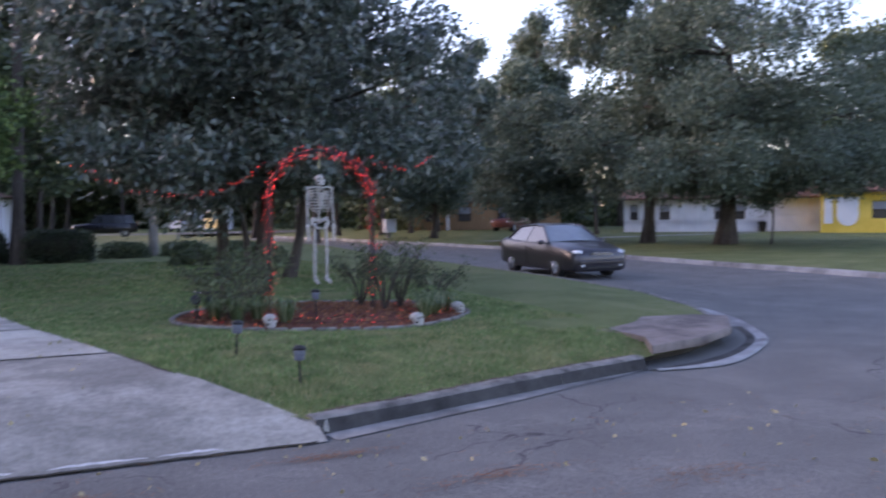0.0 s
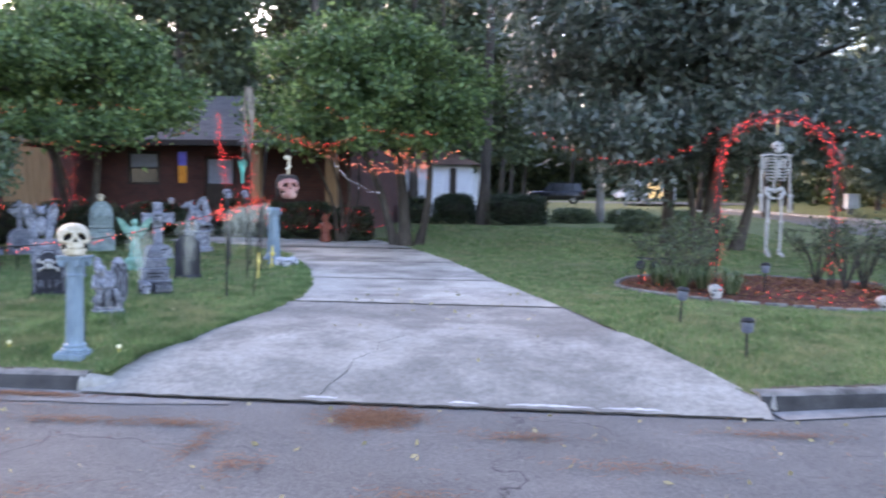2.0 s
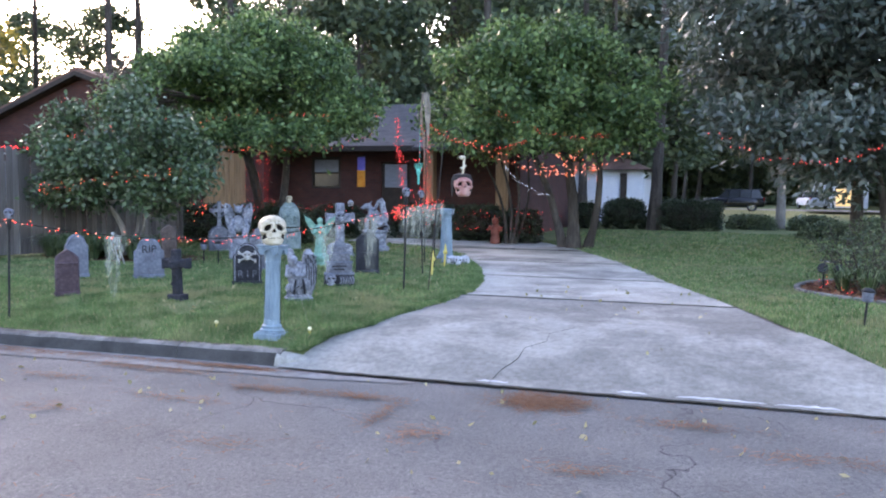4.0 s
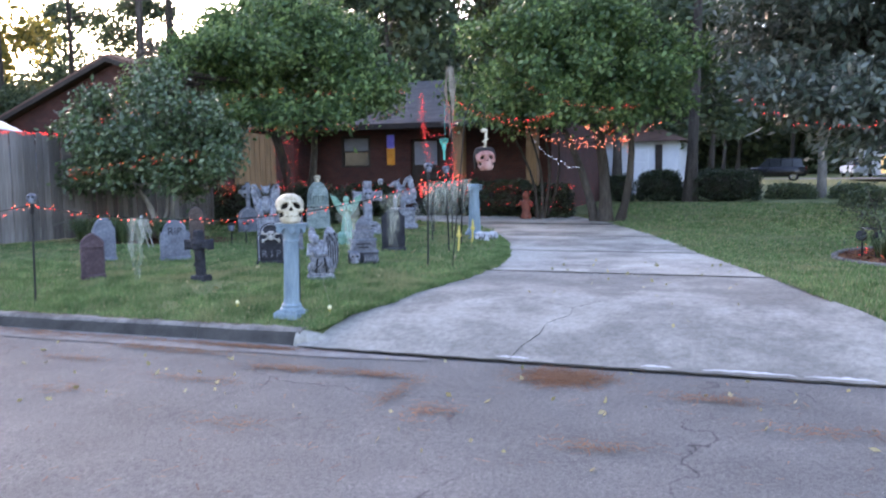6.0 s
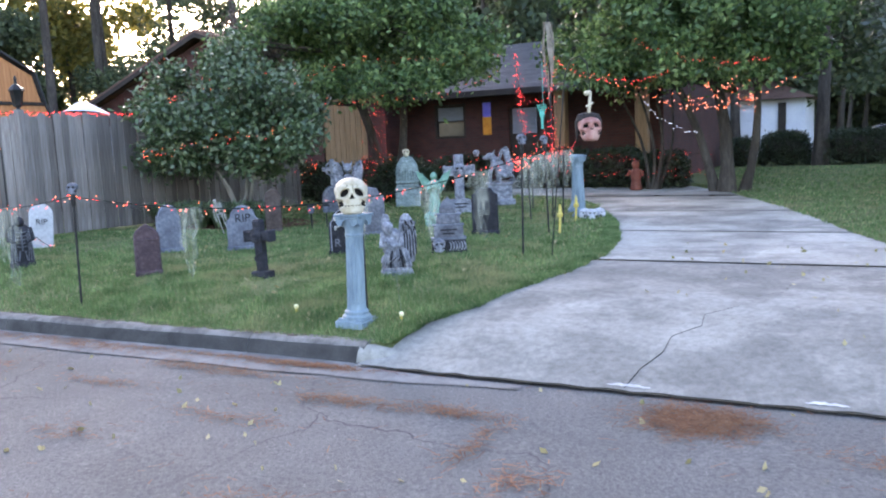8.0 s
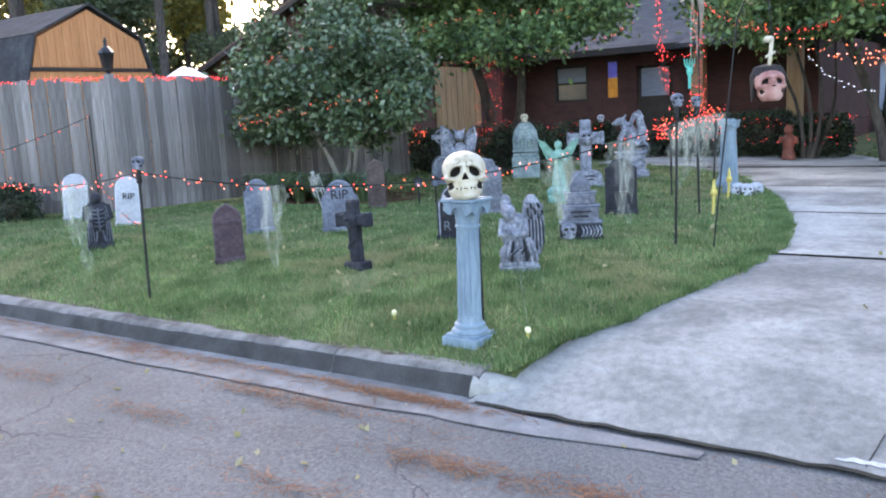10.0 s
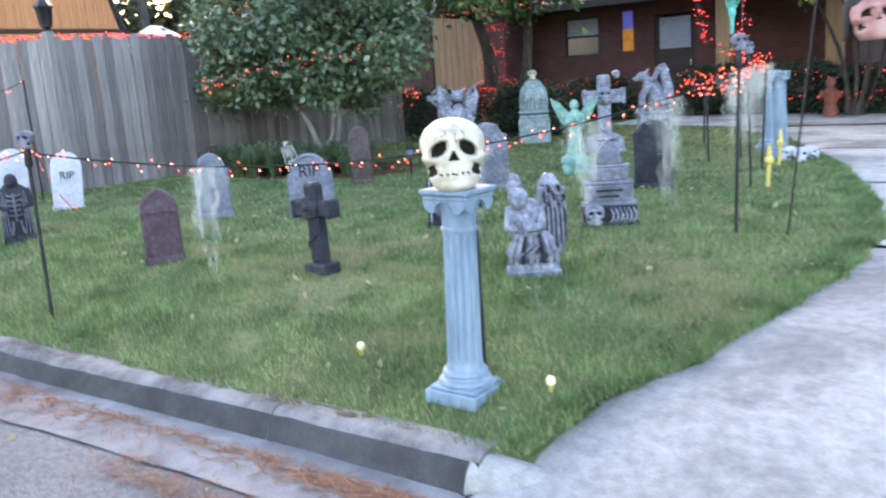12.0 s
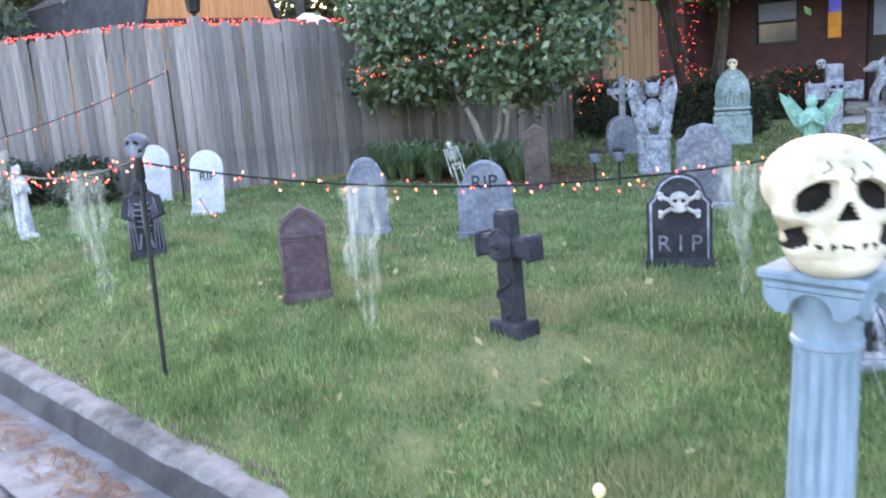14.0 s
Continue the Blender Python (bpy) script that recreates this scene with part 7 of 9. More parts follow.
def skeleton_mesh(h, arms="down"):
    """A whole plastic skeleton that hangs upright, feet at z = 0; slot 1 is its dark paint."""
    s = h / 1.6
    g = Geo()
    sp = [(0, 0.03 * math.sin(k * 0.7), 0.88 + 0.046 * k) for k in range(12)]
    for x, y, z in sp:
        g.ell((x, y + 0.02, z), (0.024, 0.024, 0.02), None, 8, 6)
    g.tube([(0, 0.03, 0.86), (0, 0.04, 1.42)], 0.012, 6)
    for k in range(7):
        z, w = 1.34 - 0.045 * k, 0.09 + 0.055 * math.sin(math.pi * (k + 1.5) / 9)
        for q in (-1, 1):
            g.tube([(0, 0.05, z + 0.02), (q * w, 0.05, z + 0.015), (q * w * 1.08, -0.03, z - 0.02), (q * w * 0.6, -0.09, z - 0.035), (q * 0.012, -0.1, z - 0.02)], 0.0095, 6)
    g.box((0, -0.1, 1.2), (0.035, 0.015, 0.22), 0.006)
    for q in (-1, 1):
        g.tube([(0, -0.08, 1.385), (q * 0.1, -0.06, 1.4), (q * 0.18, 0, 1.385)], 0.012, 6)
        g.ell((q * 0.13, 0.07, 1.28), (0.05, 0.012, 0.075), None, 8, 6)
        a = [(q * 0.19, 0, 1.38), (q * 0.2, 0, 1.08), (q * 0.205, -0.03, 0.82), (q * 0.2, -0.04, 0.7)]
        for p0, p1, r in ((a[0], a[1], 0.018), (a[1], a[2], 0.014), (a[2], a[3], 0.022)):
            g.tube([p0, p1], [r * 1.2, r], 8)
            g.ell(p0, r * 1.7, None, 8, 6)
        for f in range(4):
            g.tube([(q * 0.2 + 0.012 * (f - 1.5), -0.04, 0.71), (q * 0.2 + 0.018 * (f - 1.5), -0.05, 0.6)], 0.006, 5)
        g.tube([(q * 0.02, 0.03, 0.9), (q * 0.11, 0.03, 0.93), (q * 0.13, 0, 0.87), (q * 0.08, -0.04, 0.8), (q * 0.015, -0.06, 0.79)], [0.03, 0.035, 0.03, 0.022, 0.016], 8)
        l = [(q * 0.09, 0, 0.84), (q * 0.095, -0.015, 0.46), (q * 0.09, 0.0, 0.06)]
        g.tube([l[0], l[1]], [0.024, 0.02], 8).tube([l[1], l[2]], [0.02, 0.015], 8)
        g.tube([(q * 0.115, 0.005, 0.43), (q * 0.11, 0.01, 0.08)], 0.008, 6)
        for p in (l[0], l[1], l[2]):
            g.ell(p, 0.034, None, 8, 6)
        g.tube([(q * 0.09, 0.03, 0.03), (q * 0.095, -0.06, 0.02), (q * 0.1, -0.14, -0.015)], [0.026, 0.028, 0.016], 8, squash=0.7)
    me = skull_mesh(0.15, 44, 34)
    off = Vector((0, -0.02, 1.42))
    g.add([tuple(v.co + off) for v in me.vertices], [tuple(p.vertices) for p in me.polygons])
    g.mi[-len(me.polygons):] = [p.material_index for p in me.polygons]
    g.v = [(x * s, y * s, z * s) for x, y, z in g.v]
    return g.mesh("skeleton", 60)

single("hanging_skeleton", skeleton_mesh(1.66), [M_DULLBONE, M_BLACKPAINT], "grey-white plastic skeleton hanging under a lit garden arch", "skeleton", pose(3.06, 12.95, 0.83, 0, 0, 8))
single("small_skeleton", skeleton_mesh(0.6), [M_DULLBONE, M_BLACKPAINT], "small plastic skeleton leaning behind a tombstone", "skeleton", pose(-9.95, 12.0, 0.36, 6, -14, 30))

# ---- stakes, cords and cloth ----
def skull_stake(x, y, h, lean, label, head=True):
    ob = thing("skull_stake", on_lawn(x, y, 35, 0.03, 0, lean), label, "stake", "stakes along the lights")
    part("pole", Geo().tube([(0, 0, 0), (0, 0, h)], 0.0125, 8), M_BLACK, ob)
    if head:
        part("skull_knob", skull_mesh(0.11, 36, 28), [M_STONEGREY, M_BLACKPAINT], ob, "small grey skull knob", pose(0, 0, h - 0.02))
        part("collar", Geo().lathe([(0.018, h - 0.14), (0.026, h - 0.12), (0.02, h - 0.02)], 10), M_BLACK, ob)
    return ob
skull_stake(-7.86, 7.47, 1.19, 1.2, "black pole with a small grey skull knob on the lawn")
skull_stake(-11.12, 7.6, 1.14, 1, "black pole with a small grey skull knob on the lawn")
skull_stake(-4.2, 10.42, 1.28, 1, "tall black pole with a skull knob holding lights")
skull_stake(-4.72, 12.66, 1.28, -1.5, "black pole with a skull knob by the columns")
skull_stake(-4.95, 13.9, 1.1, 2, "plain black stake by the columns", False)
skull_stake(-5.75, 14.6, 0.9, -1, "plain black stake among the statues", False)
skull_stake(-6.3, 16.1, 0.8, 1, "plain black stake among the statues", False)
skull_stake(-4.53, 7.66, 0.88, 0, "plain black stake behind a column", False)
skull_stake(-12.95, 10.35, 1.55, 0, "tall plain black stake beside the fence", False)
hook = thing("shepherd_hook", on_lawn(-3.86, 10.42, 0, 0.03), "leaning black shepherd hook with a mask hung from it", "hook")
part("pole", Geo().tube([(0, 0, 0), (0.1, 0, 1.0), (0.2, 0, 1.95), (0.27, 0, 2.12), (0.37, 0, 2.16), (0.45, 0, 2.08), (0.46, 0, 2.0)], 0.007, 8), M_BLACK, hook)
mask = thing("hanging_mask", pose(-3.4, 10.42, 1.62, 0, 0, 30), "pink latex ghoul mask hung on a cord with a bone", "mask")
part("mask_face", skull_mesh(0.25, 52, 40), [M_MASK, M_BLACKPAINT], mask)
hair = Geo()
for k in range(34):
    a = 2 * math.pi * k / 34
    x, y = 0.115 * math.sin(a), 0.02 - 0.11 * math.cos(a)
    low = 0.215 if math.cos(a) > 0.35 else 0.02 + 0.04 * math.sin(5 * a)
    hair.tube([(0.02 * math.sin(a), 0.03, 0.29), (x * 0.85, y * 0.8 + 0.02, 0.265), (x * 1.12, y + 0.01, 0.2), (x * 1.1, y + 0.02, low + 0.02)], [0.016, 0.022, 0.018, 0.006], 5)
part("hair", hair, M_HAIR, mask, "matted dark hair")
part("bone", Geo().tube([(0, 0, 0.28), (0.02, 0, 0.5)], 0.016, 8).ell((0.01, 0, 0.5), 0.028, None, 8, 6).ell((-0.02, 0, 0.5), 0.028, None, 8, 6).tube([(-0.03, 0, 0.36), (0.05, 0, 0.4)], 0.01, 8), M_BONE, mask, "ivory bone")
part("cord", Geo().tube([(0.02, 0, 0.5), (0.0, 0, 0.76)], 0.004, 5), M_BLACK, mask)
hand = Geo().ell((0, 0, 0.1), (0.04, 0.02, 0.06))
for k in range(5):
    hand.tube([(0.016 * (k - 2), 0, 0.14), (0.03 * (k - 2), -0.01, 0.2), (0.034 * (k - 2), -0.03, 0.26)], [0.01, 0.009, 0.006], 6)
hand.tube([(0, 0, 0.06), (0, 0, -0.12)], 0.02, 8).tube([(0.02, 0, 0.26), (0.02, 0.0, 0.9)], 0.004, 5)
single("teal_hand", hand, M_TEAL, "teal plastic hand hanging beside a pale pole", "decoration", pose(-5.35, 14.2, 1.92, 0, 0, 20))

for x, y, lab in ((-5.28, 7.66, "small yellow stake cap in the grass"), (-4.17, 7.63, "small cream stake cap at the driveway edge")):
    ob = thing("stake_cap", on_lawn(x, y, 0, 0.01), lab, "stake")
    part("cap", Geo().lathe([(0.012, 0.04), (0.02, 0.048), (0.021, 0.066), (0.012, 0.078), (0.003, 0.081)], 12), M_CREAM, ob)
    part("peg", Geo().tube([(0, 0, -0.02), (0, 0, 0.06)], 0.012, 8), M_YELLOW, ob)
single("guy_cord", Geo().tube([(-4.17, 7.63, ground_z(-4.17, 7.63) + 0.08), (-4.6, 8.3, 0.44), (-5.0, 8.98, 0.6)], 0.0013, 5), M_PALEBARK, "thin pale cord from a stake to a statue", "cord")
for x, y in ((-4.58, 12.7), (-4.85, 14.2)):
    ob = thing("yellow_lantern", on_lawn(x, y, 0, 0.02) @ Matrix.Diagonal((0.8, 0.8, 0.85, 1)), "small yellow plastic candle lantern on a stake", "lantern", "yellow lanterns")
    part("stem", Geo().tube([(0, 0, 0), (0.02, 0, 0.3)], 0.022, 8), M_YELLOW, ob)
    part("cup", Geo().lathe([(0.03, 0.28), (0.05, 0.3), (0.05, 0.34), (0.03, 0.36), (0.02, 0.46), (0.004, 0.5)], 12, pose(0.02, 0, 0)), M_YELLOW, ob)
for i, (x, y, r) in enumerate(((-4.72, 14.62, 20), (-4.88, 14.75, -30), (-4.66, 14.85, 70))):
    skull(on_lawn(x, y, r), 0.16, "white plastic skull lying at the foot of a column", M_STONEWHITE, "skulls by the column")

def sagging(a, b, sag, n=24):
    a, b = Vector(a), Vector(b)
    return [a.lerp(b, k / n) - Vector((0, 0, sag * 4 * (k / n) * (1 - k / n))) for k in range(n + 1)]

BULBS = {}
def bulb_mesh(mat, r):
    if (mat.name, r) not in BULBS:
        me = Geo().lathe([(r * 0.5, 0), (r, -r * 0.8), (r * 0.8, -r * 2.2), (r * 0.1, -r * 3)], 7).mesh("bulb")
        me.materials.append(mat)
        BULBS[mat.name, r] = me
    return BULBS[mat.name, r]

def light_string(paths, step, mats, label, r=0.012, wire=0.004, single_bulbs=False, jitter=0.02, seed=1):
    """Strings of small bulbs along one or more cables."""
    rng = np.random.default_rng(seed)
    ob = thing("light_string", pose(0, 0, 0), label, "string lights")
    spots = []
    for path in paths:
        part("cable", Geo().tube(path, wire, 5), M_WIRE, ob)
        d = 0.0
        for a, b in zip(path, path[1:]):
            a, b = Vector(a), Vector(b)
            l = (b - a).length
            while d < l:
                spots.append(a.lerp(b, d / l) + Vector(rng.normal(size=3) * jitter) - Vector((0, 0, wire)))
                d += step * rng.uniform(0.6, 1.4)
            d -= l
    if single_bulbs:
        for i, p in enumerate(spots[:290]):
            o = new("bulb", bulb_mesh(mats[i % len(mats)], r))
            o.matrix_basis = pose(*p, rng.uniform(-40, 40), rng.uniform(-40, 40), 0)
            o.parent = ob
    else:
        for k, mat in enumerate(mats):
            h = Geo()
            for p in spots[k:: len(mats)]:
                h.ell(p, (r, r, r * 1.5), None, 6, 4)
            if h.v:
                tagged(part("bulb_run", h, mat, ob), kind="stuff")
    return ob

# main string along the lawn
S_L, S_R = (-7.86, 7.47, 1.31), (-4.2, 10.42, 1.46)
light_string([sagging(S_L, S_R, 0.3), sagging((-11.12, 7.6, 1.3), S_L, 0.14), sagging((-15.5, 8.6, 1.25), (-11.12, 7.6, 1.3), 0.12)], 0.05, [M_WARM, M_RED, M_ORANGE, M_RED], "dark cable with amber and red bulbs slung between stakes", 0.0048, 0.006, True, 0.025, 2)
light_string([sagging((-12.95, 10.35, 1.88), (-14.8, 8.1, 1.1), 0.1), sagging((-12.95, 10.35, 1.0), (-11.0, 9.6, 0.45), 0.1)], 0.16, [M_ORANGE, M_RED], "cable of red bulbs from a stake by the fence", 0.006, 0.005, True, 0.02, 3)
light_string([sagging((-4.2, 10.42, 1.5), (-4.72, 12.66, 1.55), 0.05), sagging((-4.72, 12.66, 1.5), (-5.4, 15.8, 1.45), 0.05), sagging((-4.2, 10.42, 1.42), (-6.3, 15.5, 1.35), 0.1), sagging((-5.0, 14.2, 1.5), (-5.5, 15.3, 1.35), 0.1)], 0.1, [M_RED, M_RED, M_ORANGE], "tangle of bright red bulbs along the stakes", 0.0049, 0.003, False, 0.06, 4)
top_a = [(p.x, p.y, ground_z(p.x, p.y) + 2.1) for p in [RUNS[0][1].lerp(CORNER, k / 20) for k in range(21)] + [CORNER.lerp(RUNS[1][1], k / 20) for k in range(1, 21)]]
light_string([top_a, [(x, y, z - 0.03) for x, y, z in top_a]], 0.04, [M_RED], "red bulbs along the top of the fence", 0.0067, 0.004, False, 0.012, 5)
def garland(c, r, z0, z1, turns, n=40, ph=0.0):
    return [Vector((c[0] + r * (0.9 + 0.15 * math.sin(5 * u + ph)) * math.cos(2 * math.pi * turns * u + ph), c[1] + r * (0.9 + 0.15 * math.sin(5 * u + ph)) * math.sin(2 * math.pi * turns * u + ph), z0 + (z1 - z0) * u + 0.07 * math.sin(11 * u + ph))) for u in spread(0, 1, n)]
light_string([garland((-11.1, 13.65), 1.5, 1.2, 2.5, 1.6), garland((-11.1, 13.65), 1.15, 2.5, 3.2, 1.3, 30, 2.0)], 0.085, [M_ORANGE, M_RED], "red and amber bulbs wound through the camellia", 0.0049, 0.003, False, 0.05, 6)
light_string([garland((-11.35, 18.75), 0.22, 0.6, 2.9, 7, 70), garland((-10.9, 18.5), 0.2, 0.8, 2.9, 6, 60, 1.0), sagging((-13.4, 17.2, 2.9), (-9.4, 16.2, 2.6), 0.15), sagging((-9.4, 16.2, 2.6), (-7.2, 16.9, 2.95), 0.2), garland((-10.6, 17.8), 2.6, 2.9, 3.6, 0.6, 40, 3.5)], 0.11, [M_RED, M_RED, M_ORANGE], "red bulbs wound round the shade tree stems and boughs", 0.0049, 0.003, False, 0.05, 7)
light_string([sagging((-13.4, 20.9, 1.25), (-8.6, 21.4, 1.25), 0.05, 12), sagging((-8.6, 21.4, 1.25), (-4.0, 20.8, 1.15), 0.08, 12), sagging((-7.6, 20.7, 0.85), (-4.0, 20.7, 0.75), 0.1, 12), sagging((-12.6, 20.8, 1.0), (-9.8, 21.0, 1.0), 0.1, 12)], 0.1, [M_RED], "red bulbs draped along the house hedges", 0.0049, 0.003, False, 0.06, 8)
light_string([[(-5.85, 14.4, 3.0), (-5.82, 14.4, 2.6), (-5.78, 14.4, 2.1), (-5.72, 14.4, 1.75), (-5.45, 14.4, 1.62), (-5.3, 14.4, 1.7)], garland((-5.42, 14.75), 0.09, 1.2, 3.0, 9, 60), sagging((-5.8, 14.4, 2.35), (-5.4, 14.5, 2.3), 0.1, 8), sagging((-5.3, 14.6, 2.9), (-4.0, 17.2, 2.8), 0.3), sagging((-4.6, 17.0, 3.3), (-2.4, 17.6, 2.9), 0.25)] + [[(-5.87 + 0.03 * k, 14.42 + 0.03 * k, 3.0), (-5.84 + 0.04 * k, 14.4, 2.4), (-5.76 + 0.05 * k, 14.4, 1.8)] for k in range(2)], 0.05, [M_RED], "dense red bulbs hanging beside a ragged cloth", 0.0046, 0.003, False, 0.03, 9)
light_string([sagging((-5.2, 17.2, 2.75), (-2.6, 17.6, 2.2), 0.35), sagging((-4.6, 17.1, 2.5), (-2.0, 18.0, 2.55), 0.4), sagging((-3.9, 17.0, 2.3), (-2.9, 17.6, 2.6), 0.2), garland((-3.2, 18.0), 0.5, 2.0, 2.5, 2)], 0.1, [M_WARM, M_ORANGE], "amber bulbs looped through low boughs", 0.0075, 0.003, False, 0.05, 10)
light_string([sagging((-4.6, 17.6, 2.2), (-3.6, 17.6, 1.6), 0.12)], 0.07, [M_COOL], "short string of white bulbs", 0.0067, 0.003, False, 0.02, 11)

# ragged cloth hung high on a slim dark pole
pole = thing("wrapped_pole", pose(-5.42, 14.75, 0.33), "slim dark pole with long ragged tan cloth hung from its top", "pole")
part("pole", Geo().tube([(0, 0, 0), (0.02, 0, 1.6), (0, 0, 3.3)], [0.012, 0.012, 0.01], 8), M_BLACK, pole)
for k in range(5):
    a = 1.26 * k
    l = 1.05 + 0.3 * math.sin(k * 2.3)
    rag = Geo()
    rv = []
    for j in range(15):
        v = j / 14
        w_ = 0.05 * (1 - 0.85 * v) * (1 + 0.4 * math.sin(9 * v + k))
        rr = 0.03 + 0.3 * v * (1 - v) * (1 - 0.5 * v)
        cx, cy = rr * math.cos(a + v), rr * math.sin(a + v)
        for q in (-1, 0, 1):
            rv.append((cx - q * w_ * math.sin(a), cy + q * w_ * math.cos(a), 3.15 - l * v + 0.015 * math.sin(7 * v + q)))
    rag.add(rv, [(j * 3 + q, (j + 1) * 3 + q, (j + 1) * 3 + q + 1, j * 3 + q + 1) for j in range(14) for q in range(2)])
    part("rag_strip", rag, M_RAG, pole, smooth=80)

def gauze(p, w, drop, seed, label="ragged pale gauze strip hanging from the light cable"):
    """A torn strip of creepy cloth with folds, hung from a point."""
    rng = np.random.default_rng(seed)
    ob = thing("gauze_strip", pose(*p, 0, 0, rng.uniform(20, 60)), label, "cloth", "gauze strips")
    for k in range(6):
        u0 = (k - 2.5) / 6
        l = 1.15 * drop * (1 - 1.1 * abs(u0 + 0.12 * math.sin(seed))) * rng.uniform(0.6, 1.0)
        ww = w * rng.uniform(0.16, 0.36)
        g, vs = Geo(), []
        for j in range(18):
            v = j / 17
            cx = 0.85 * w * u0 * (1 - 0.35 * v) + 0.02 * math.sin(5 * v + k + seed)
            cy = 0.03 * math.cos(3 * v + 2 * k + seed)
            half = ww * (1 - 0.7 * v ** 1.5) * (1 + 0.4 * math.sin(11 * v + 3 * k + seed) + 0.25 * math.sin(27 * v + k))
            for q in (-1, -0.3, 0.4, 1):
                vs.append((cx + q * half, cy + 0.012 * q * q * math.sin(6 * v + k), -l * v + 0.01 * q))
        g.add(vs, [(j * 4 + i, (j + 1) * 4 + i, (j + 1) * 4 + i + 1, j * 4 + i + 1) for j in range(17) for i in range(3)])
        part("torn_ribbon", g, M_GAUZE, ob, smooth=80)
    return ob
def on_string(u):
    return Vector(S_L).lerp(Vector(S_R), u) - Vector((0, 0, 0.3 * 4 * u * (1 - u)))
for u, w_, d_, sd in ((0.24, 0.22, 0.78, 1), (0.62, 0.18, 0.62, 2), (0.78, 0.24, 0.85, 3), (0.9, 0.22, 0.95, 4)):
    gauze(on_string(u), w_, d_, sd)
gauze((-9.4, 7.8, 1.17), 0.3, 0.92, 5)
gauze((-12.6, 8.3, 1.2), 0.3, 0.9, 6)
for x, y, sd in ((-4.35, 11.0, 7), (-4.6, 12.1, 8), (-4.75, 12.8, 9), (-4.9, 13.5, 10), (-5.1, 14.6, 13)):
    gauze((x, y, 1.45), 0.26, 0.62, sd, "pale gauze strip hanging among red bulbs")

# porch banner and small things by the house
flag = thing("porch_banner", pose(-10.5, 23.5, 1.75), "purple and orange hanging cloth banner by the door", "banner")
part("upper_cloth", Geo().box((0, 0, 0.72), (0.24, 0.015, 0.4), 0.004), M_PURPLE, flag, "purple cloth")
part("lower_cloth", Geo().box((0, 0, 0.28), (0.26, 0.015, 0.5), 0.004), M_ORANGECLOTH, flag, "orange cloth")
part("rod", Geo().tube([(-0.16, 0, 0.95), (0.16, 0, 0.95)], 0.012, 6), M_BLACK, flag)
part("cord", Geo().tube([(-0.14, 0, 0.95), (0, 0, 1.15), (0.14, 0, 0.95)], 0.005, 5), M_BLACK, flag)
skull(pose(-10.15, 21.95, 1.21, 0, 0, 30), 0.17, "white skull resting on a clipped hedge", M_STONEWHITE)

fig = Geo().lathe([(0.13, 0), (0.14, 0.04), (0.1, 0.2), (0.12, 0.34), (0.13, 0.42), (0.06, 0.5)], 14).ell((0, -0.02, 0.58), (0.085, 0.085, 0.1))
for q in (-1, 1):
    fig.tube([(q * 0.12, 0, 0.42), (q * 0.17, -0.05, 0.34), (q * 0.12, -0.08, 0.46)], [0.04, 0.035, 0.025], 8)
single("garden_figurine", fused(fig, 0.01), M_TERRACOTTA, "small red-brown clay figure at the end of the hedge", "figurine", pose(-5.6, 20.75, 0.36))

# ---- flower bed with the lit arch on the corner lawn ----
BX, BY, BRX, BRY = 3.1, 12.9, 2.2, 1.85
bed = tagged(new("flower_bed"), "oval bed of red mulch edged with pale stone", "", "", "structure")
def bed_z(x, y):
    e = ((x - BX) / BRX) ** 2 + ((y - BY) / BRY) ** 2
    return ground_z(x, y) + 0.07 * max(0, 1 - e) + 0.012 + 0.02 * noise.noise(Vector((x * 5, y * 5, 0)))
bg = Geo()
bv = [(BX, BY, bed_z(BX, BY))]
for r in range(1, 11):
    for k in range(48):
        a = 2 * math.pi * k / 48
        x, y = BX + BRX * r / 10 * math.cos(a), BY + BRY * r / 10 * math.sin(a)
        bv.append((x, y, bed_z(x, y)))
bf = [(0, 1 + k, 1 + (k + 1) % 48) for k in range(48)] + [(1 + (r - 1) * 48 + k, 1 + r * 48 + k, 1 + r * 48 + (k + 1) % 48, 1 + (r - 1) * 48 + (k + 1) % 48) for r in range(1, 10) for k in range(48)]
part("mulch", bg.add(bv, bf), M_MULCH, bed)
for k in range(44):
    a = 2 * math.pi * (k + 0.5) / 44
    x, y = BX + (BRX + 0.05) * math.cos(a), BY + (BRY + 0.05) * math.sin(a)
    t = math.degrees(math.atan2(BRY * math.cos(a), -BRX * math.sin(a)))
    part("edging_stone", Geo().box((0, 0, 0.01), (0.27, 0.07, 0.06), 0.012), M_KERB, bed, "", pose(x, y, ground_z(x, y), 0, 0, t))
rng = np.random.default_rng(5)
chips = []
for _ in range(2600):
    a, r = rng.uniform(0, 6.283), math.sqrt(rng.uniform(0, 1))
    x, y = BX + BRX * r * math.cos(a), BY + BRY * r * math.sin(a)
    chips.append((x, y, bed_z(x, y) + 0.008))
tagged(part("mulch_chips", quads_mesh("mulch_chips", leaves(np.array(chips), 0.07, 2.5, 0, 6)), M_NEEDLE, bed), kind="stuff")

